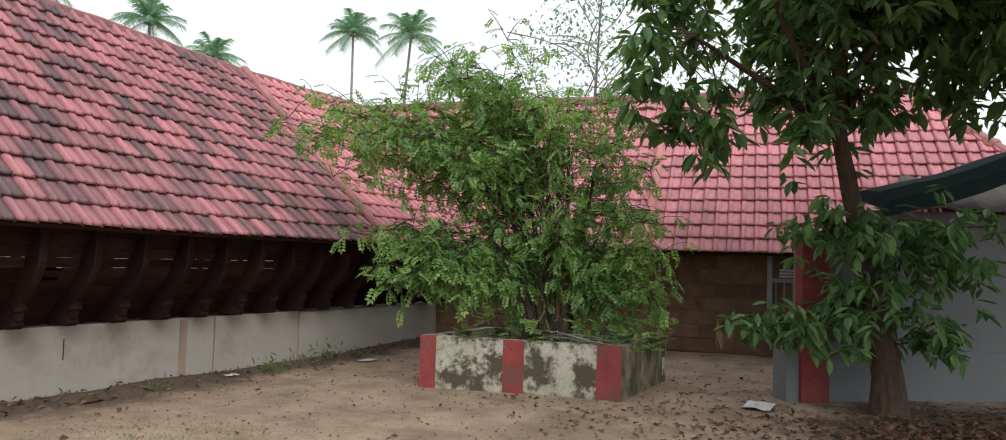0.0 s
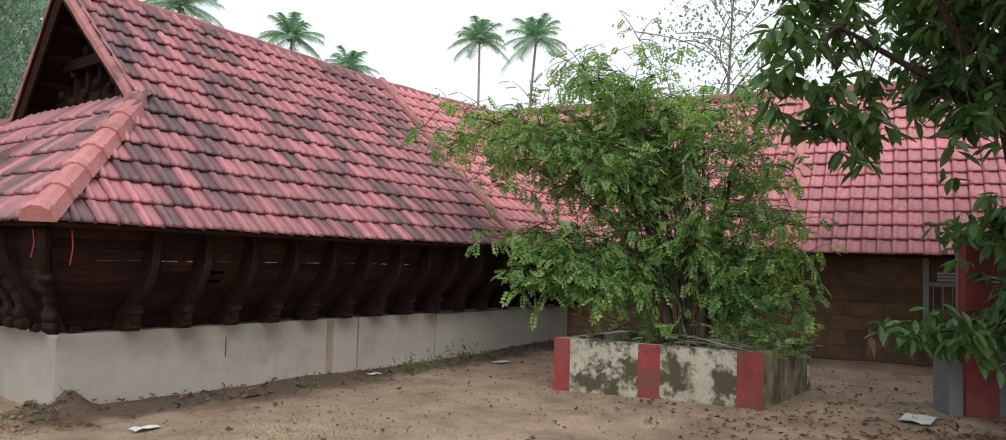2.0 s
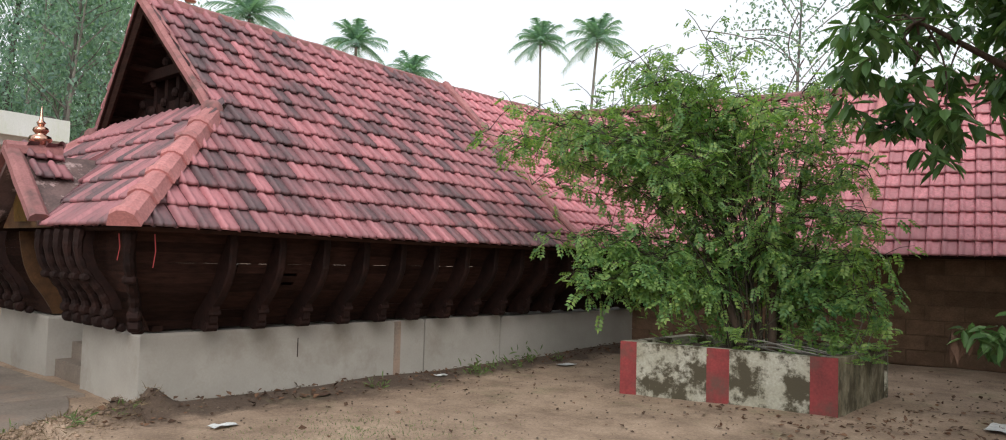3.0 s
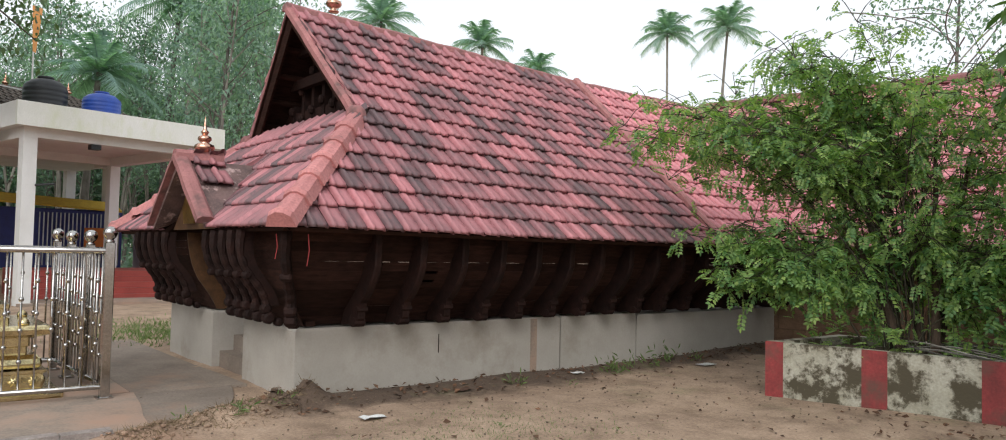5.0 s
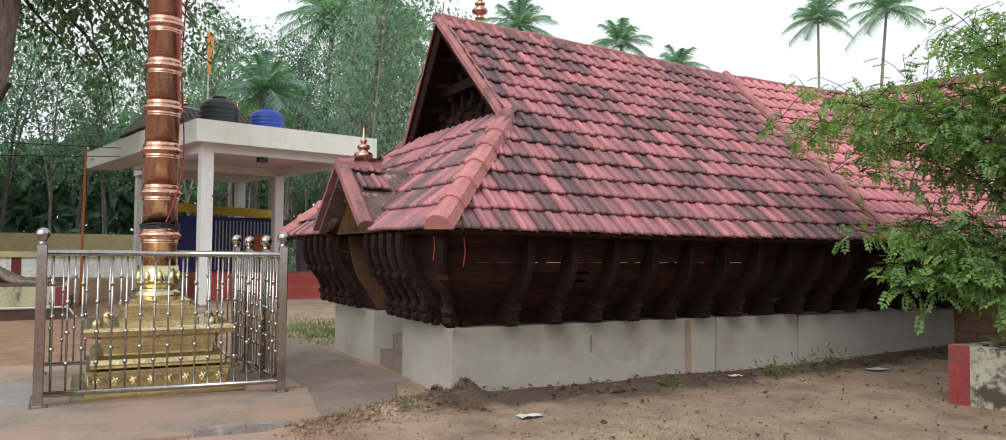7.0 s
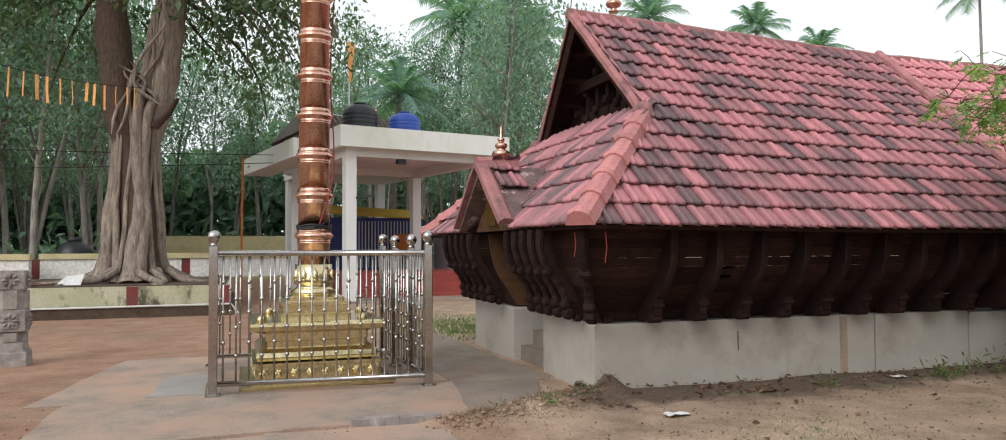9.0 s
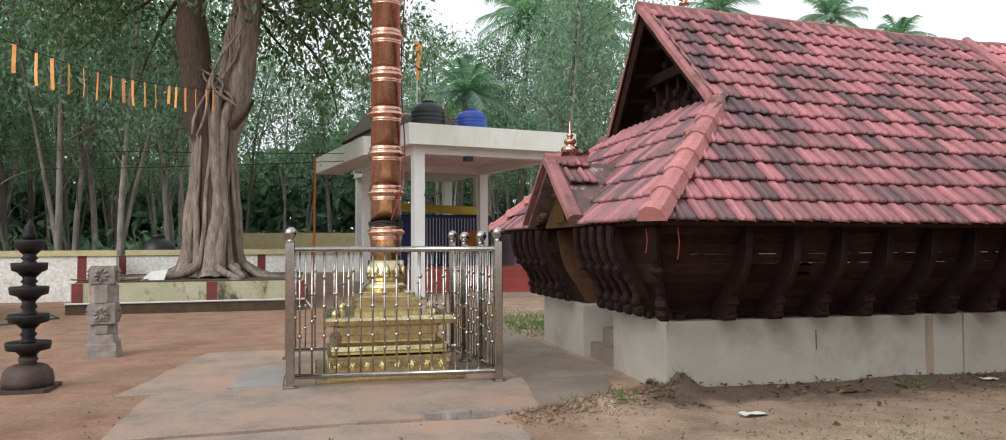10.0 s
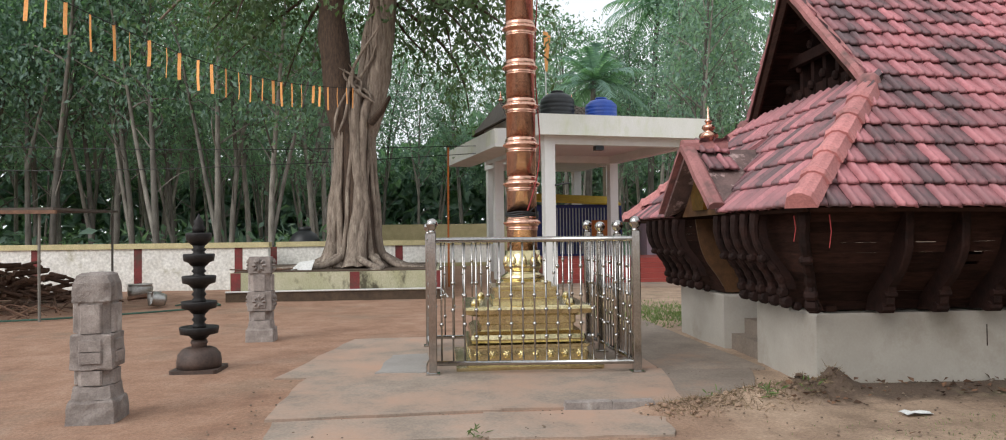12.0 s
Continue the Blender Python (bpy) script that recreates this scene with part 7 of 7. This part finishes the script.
# undergrowth and the far edge of the wood
gen = np.random.default_rng(5)
n = 9000
pos = np.stack([gen.uniform(-56, -29, n), gen.uniform(-40, 16, n), np.abs(gen.normal(0, 0.9, n))], 1)
pos = pos[(pos[:, 1] < 0.42 * np.abs(pos[:, 0]) - 1) & ~((pos[:, 0] > -47) & (pos[:, 1] > -5) & (pos[:, 1] < 9))]
tagged(new("undergrowth", bulk("undergrowth", LEAF, LEAF_F, pos, turns_from(gen.normal(size=pos.shape), gen.normal(size=pos.shape) + np.array([0, 0, 1.0])), gen.uniform(0.3, 0.7, len(pos)), LEAF_WOOD)), "dark green undergrowth below the rubber trees", "undergrowth", kind="stuff")
n = 26000
th = gen.uniform(radians(-48), radians(22), n)
rr = gen.uniform(58, 66, n)
pos = np.stack([-rr * np.cos(th), rr * np.sin(th), gen.uniform(0, 1, n) ** 0.8 * (9.5 + 2.5 * np.sin(th * 9))], 1)
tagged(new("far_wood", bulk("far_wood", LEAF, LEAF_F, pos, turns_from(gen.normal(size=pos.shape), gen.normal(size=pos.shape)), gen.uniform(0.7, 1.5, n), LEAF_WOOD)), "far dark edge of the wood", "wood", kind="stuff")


def palm_meshes(height, fronds, reach, seed):
    r = random.Random(seed)
    wood, leaves = Shape(), Shape()
    sway = Vector((r.uniform(-0.8, 0.8), r.uniform(-0.8, 0.8), 0))
    wood.tube([sway * (t * t) + Vector((0, 0, height * t)) for t in [i / 10 for i in range(11)]], [0.19 - 0.007 * i for i in range(11)], 8)
    head = sway + Vector((0, 0, height))
    for k in range(fronds):
        a = 2.4 * k + r.uniform(-0.2, 0.2)
        e = lerp(1.35, -0.2, k / fronds) + r.uniform(-0.12, 0.12)
        L = reach * r.uniform(0.8, 1.1)
        out = Vector((math.cos(a), math.sin(a), 0))
        pts = []
        for i in range(11):
            t = i / 10
            pts.append(head + out * (L * t * math.cos(e) * (1 - 0.1 * t)) + Vector((0, 0, L * (t * math.sin(e) - 0.42 * t * t))))
        leaves.tube(pts, [0.035 * (1.05 - 0.09 * i) for i in range(11)], 3)
        side = Vector((-out.y, out.x, 0))
        for i in range(34):
            t = 0.1 + 0.9 * i / 33
            j = min(9, int(t * 10))
            p = pts[j].lerp(pts[j + 1], t * 10 - j)
            d = (pts[j + 1] - pts[j]).normalized()
            ln = reach * 0.3 * (1 - 0.75 * abs(t - 0.42)) * r.uniform(0.85, 1.1)
            for sg in (-1, 1):
                q = p + side * sg * ln * 0.75 + d * ln * 0.5 - Vector((0, 0, ln * r.uniform(0.25, 0.6)))
                w = d * 0.045 * reach / 3.6
                leaves.add([p - w, p + w, q], [(0, 1, 2)])
    for k in range(7):
        a = k * 0.9
        leaves.lathe([(0.0, -0.14), (0.11, -0.05), (0.1, 0.07), (0.0, 0.13)], head + Vector((0.25 * math.cos(a), 0.25 * math.sin(a), -0.3)), 6)
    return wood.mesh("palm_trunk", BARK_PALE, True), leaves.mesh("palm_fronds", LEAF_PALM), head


for (x, y, zc), reach, seed in (((-55.2, 66.7, 26.2), 4.3, 1), ((-45.6, 64.3, 24.3), 4.3, 2), ((-57.7, 32.1, 21.0), 4.2, 11), ((-54.2, 40.3, 19.9), 3.6, 3), ((-55.3, 47.7, 18.9), 3.4, 4), ((-55, 58, 16.5), 3.2, 9), ((-36.7, 6.7, 8.9), 3.0, 5), ((-41.6, 11.3, 14.2), 4.2, 6), ((-43.5, 14.9, 14.2), 4.2, 7), ((-45.3, 16.1, 14.6), 4.0, 8)):
    wood, fr, head = palm_meshes(zc, 26, reach, seed)
    ob = thing("coconut_palm", (x - head.x, y - head.y, 0), "coconut palm with arching feathery fronds against the pale sky", "palm", "coconut palms")
    for nm, me in (("trunk", wood), ("fronds", fr)):
        new(nm, me).parent = ob

# ---- paving slabs, litter, weeds ----
rng = random.Random(61)


def slab(poly, z, label, mat=CONCRETE):
    m = [Vector((x, y, 0)) for x, y in poly]
    k = len(m)
    sh = Shape()
    ring = []
    for i in range(k):
        a, b = m[i], m[(i + 1) % k]
        for j in range(6):
            p = a.lerp(b, j / 6)
            ring.append((p.x + rng.uniform(-0.02, 0.02), p.y + rng.uniform(-0.02, 0.02)))
    sh.prism(ring, -0.08, z)
    solid("paving_slab", sh, mat, label, "paving", "courtyard paving", "structure")


slab([(-7.02, -2.05), (-7.16, -0.03), (-9.15, -0.02), (-8.95, -2.05)], 0.011, "worn cement paving dusted with red earth")
slab([(-7.18, -0.08), (-7.12, 1.62), (-9.0, 1.95), (-9.15, -0.08)], 0.014, "worn cement paving before the flagstaff")
slab([(-7.15, 1.58), (-7.55, 2.5), (-8.95, 2.95), (-9.0, 1.9)], 0.006, "worn brown cement paving by the plinth corner", PATH_DARK)
slab([(-6.2, -1.9), (-6.25, -0.14), (-7.05, -0.12), (-6.95, -1.95)], 0.006, "broken cement paving dusted with red earth")
slab([(-6.2, -0.2), (-6.15, 1.25), (-7.02, 1.35), (-7.08, -0.17)], 0.008, "broken cement paving with weeds in its joint")
slab([(-8.9, 1.93), (-8.9, 3.1), (-14.0, 3.05), (-14.0, 1.93)], 0.009, "worn brown cement path along the hall front", PATH_DARK)
slab([(-9.0, -2.4), (-9.08, 2.02), (-12.4, 1.96), (-12.2, -1.9)], 0.005, "grey cement apron round the flagstaff")
slab([(-9.15, -1.3), (-9.1, -0.72), (-10.5, -0.74), (-10.45, -1.2)], 0.017, "smooth grey cement patch beside the railing", CEMENT_PLAIN)
stone = Shape()
for x, y, s in ((-7.14, 0.75, 0.22), (-7.12, 1.15, 0.2)):
    stone.prism([(x - 0.07, y - s), (x + 0.07, y - s), (x + 0.06, y + s), (x - 0.08, y + s)], -0.02, 0.065, top=0.92)
solid("kerb_stone", stone, GRANITE, "small rough kerb stones at the paving edge", "kerb stone")


def scatter(n, region):
    out = []
    while len(out) < n:
        x, y = region(rng)
        out.append((x, y, ground_height(x, y)))
    return out


def yard(r):
    while True:
        x, y = r.uniform(-7.7, 1.5), r.uniform(2.6, 12.3)
        if x < -7.2 or r.random() < 0.25 or (abs(x + 2.4) < 1.6 and 6.9 < y < 10.5):
            return x, y


def by_planter(r):
    return -2.3 + r.gauss(0, 0.9), 8.0 + r.gauss(0, 1.0)


def by_tree(r):
    x = r.gauss(0.9, 1.1)
    return x, 8.3 + 0.55 * (x - 0.2) + r.gauss(0, 0.65)


def by_plinth(r):
    return -7.45 + r.gauss(0, 0.18), r.uniform(2.7, 12)


gen = np.random.default_rng(23)
pts = [p for p in scatter(420, yard) + scatter(330, by_planter) + scatter(4200, by_tree) + scatter(420, by_plinth) if not (-5.4 < p[0] < -2.75 and 7.75 + 0.2 * (p[0] + 5.3) < p[1] < 10)]
P = np.array(pts) + np.array([0, 0, 0.012])
d = np.stack([gen.normal(size=len(P)), gen.normal(size=len(P)), gen.uniform(-0.1, 0.35, len(P))], 1)
tagged(new("dry_leaves", bulk("dry_leaves", [(0, 0, 0), (0.3, 0.4, 0.16), (0, 1, 0.1), (-0.3, 0.4, 0.16)], LEAF_F, P, turns_from(d, gen.normal(size=P.shape) * 0.4 + np.array([0, 0, 1.0])), gen.uniform(0.03, 0.095, len(P)), DRY_LEAF)), "fallen dry brown leaves scattered on the ground", "leaf litter", kind="stuff")

pebbles = Shape()
for x, y, z in scatter(2800, lambda r: (r.uniform(-9, 1.5), r.uniform(-2.5, 12))) + scatter(160, by_plinth):
    s = rng.uniform(0.005, 0.015)
    pebbles.lathe([(s * 0.5, -s * 0.4), (s, 0.0), (s * 0.6, s * 0.55)], (x, y, z + 0.012), 5)
tagged(new("pebbles", pebbles.mesh("pebbles", PEBBLE)), "small loose stones on the sand", "pebbles", kind="stuff")


clods = Shape()
for _ in range(420):
    t = rng.random()
    x, y = lerp(-6.95, -7.6, t) + rng.gauss(0, 0.17), lerp(1.35, 3.22, t) + rng.gauss(0, 0.12)
    if x < -7.8 and y > 3.15:
        continue
    s = rng.uniform(0.006, 0.014) if rng.random() < 0.8 else rng.uniform(0.014, 0.034)
    clods.lathe([(s * 0.4, -s * 0.5), (s, -s * 0.1), (s * 0.85, s * 0.4), (s * 0.2, s * 0.7)], (x, y, ground_height(x, y) + 0.008), 6, lambda a, z: 0.3 * noise.noise(Vector((a * 2, z * 30, s * 99))))
tagged(new("earth_clods", clods.mesh("earth_clods", EARTH)), "crumbled brown earth clods heaped by the plinth corner", "earth", kind="stuff")
n = 1500
along = gen.uniform(0, 1, n)
hx, hy = -6.95 - 0.65 * along + gen.normal(0, 0.15, n), 1.35 + 1.87 * along + gen.normal(0, 0.1, n)
P = np.stack([hx, hy, np.array([ground_height(a, b) for a, b in zip(hx, hy)])], 1)
d = np.stack([gen.normal(size=n), gen.normal(size=n), gen.uniform(0.1, 1.0, n)], 1)
tagged(new("dry_grass", bulk("dry_grass", [(-0.05, 0, 0), (0.05, 0, 0), (0, 1, 0.15)], [(0, 1, 2)], P, turns_from(d, gen.normal(size=(n, 3))), gen.uniform(0.04, 0.1, n), STRAW)), "dry straw-brown grass on the earth bank by the plinth corner", "grass", kind="stuff")


weeds = [[], [], []]


def weed(at, n, size):
    P = np.tile(np.array([at]), (n, 1)) + np.stack([gen.normal(0, size * 0.35, n), gen.normal(0, size * 0.35, n), np.abs(gen.normal(0, size * 0.3, n))], 1)
    d = np.stack([gen.normal(size=n), gen.normal(size=n), gen.uniform(0.2, 1.6, n)], 1)
    for store_list, new_items in zip(weeds, (P, turns_from(d, gen.normal(size=(n, 3)) * 0.4 + np.array([0, 0, 1.0])), gen.uniform(0.4, 1.0, n) * size * 0.6)):
        store_list.append(new_items)


for x, y, n, s in ((-7.2, 7.35, 60, 0.26), (-7.35, 7.9, 30, 0.2), (-7.45, 8.75, 50, 0.25), (-7.3, 9.2, 26, 0.2), (-7.25, 5.75, 34, 0.2), (-7.3, 8.4, 20, 0.34), (-7.15, 2.42, 40, 0.2), (-7.2, 1.9, 20, 0.14), (-7.3, 2.9, 20, 0.15), (-6.3, -0.26, 26, 0.16), (-6.9, 6.3, 16, 0.14), (-5.7, 4.25, 20, 0.1), (-4.8, 4.9, 16, 0.1), (-20.5, -1.0, 30, 0.5), (-7.6, -3.5, 0, 0)):
    if n:
        weed((x, y, ground_height(x, y)), int(n * 0.7), s)
tagged(new("weeds", bulk("weeds", [(x * 0.55, y, z) for x, y, z in LANCE], LANCE_F, np.concatenate(weeds[0]), np.concatenate(weeds[1]), np.concatenate(weeds[2]), WEED)), "small green weeds growing from the bare earth", "weeds", kind="stuff")
n = 2600
gx, gy = gen.normal(-14.6, 1.3, n), gen.normal(3.9, 0.75, n)
g2 = 1500
gx = np.concatenate([gx, gen.normal(-5.6, 0.5, g2), gen.normal(-5.0, 0.7, g2)])
gy = np.concatenate([gy, gen.normal(4.3, 0.5, g2), gen.normal(3.4, 0.6, g2)])
keep = (gx < -12.9) | (gx > -6.6)
gx, gy = gx[keep], gy[keep]
P = np.stack([gx, gy, np.array([ground_height(a, b) for a, b in zip(gx, gy)])], 1)
n = len(P)
d = np.stack([gen.normal(size=n) * 0.6, gen.normal(size=n) * 0.6, np.ones(n)], 1)
sz = np.where(gx < -12, gen.uniform(0.05, 0.13, n), gen.uniform(0.012, 0.034, n))
tagged(new("grass", bulk("grass", [(-0.1, 0, 0), (0.1, 0, 0), (0, 1, 0.1)], [(0, 1, 2)], P, turns_from(d, gen.normal(size=(n, 3))), sz, WEED)), "thin short green grass patches", "grass", kind="stuff")


def paper(x, y, s, label, mat=PAPER):
    sh = Shape()
    k = 5
    z = ground_height(x, y) + 0.015
    for i in range(k):
        for j in range(k):
            u, v = i / (k - 1) - 0.5, j / (k - 1) - 0.5
            sh.v.append((x + u * s, y + v * s * 1.7, z + 0.03 * abs(noise.noise(Vector((u * 4 + x, v * 4, y)))) + 0.002))
    b = len(sh.v)
    sh.v += [(px, py, pz - 0.004) for px, py, pz in sh.v]
    for i in range(k - 1):
        for j in range(k - 1):
            a = i * k + j
            sh.f += [(a, a + k, a + k + 1, a + 1), (b + a, b + a + 1, b + a + k + 1, b + a + k)]
    solid("paper_scrap", sh, mat, label, "litter", "litter")


paper(-6.57, 3.44, 0.14, "crumpled white paper scrap on the sand")
paper(-7.03, 9.11, 0.17, "crumpled pale plastic wrapper on the sand")
paper(-1.5, 8.95, 0.3, "flat white paper sheet lying on the sand")
paper(-7.4, 6.9, 0.1, "small pale paper scrap by the plinth")
paper(-7.3, 5.0, 0.12, "torn brown card scrap by the plinth", FIREWOOD)
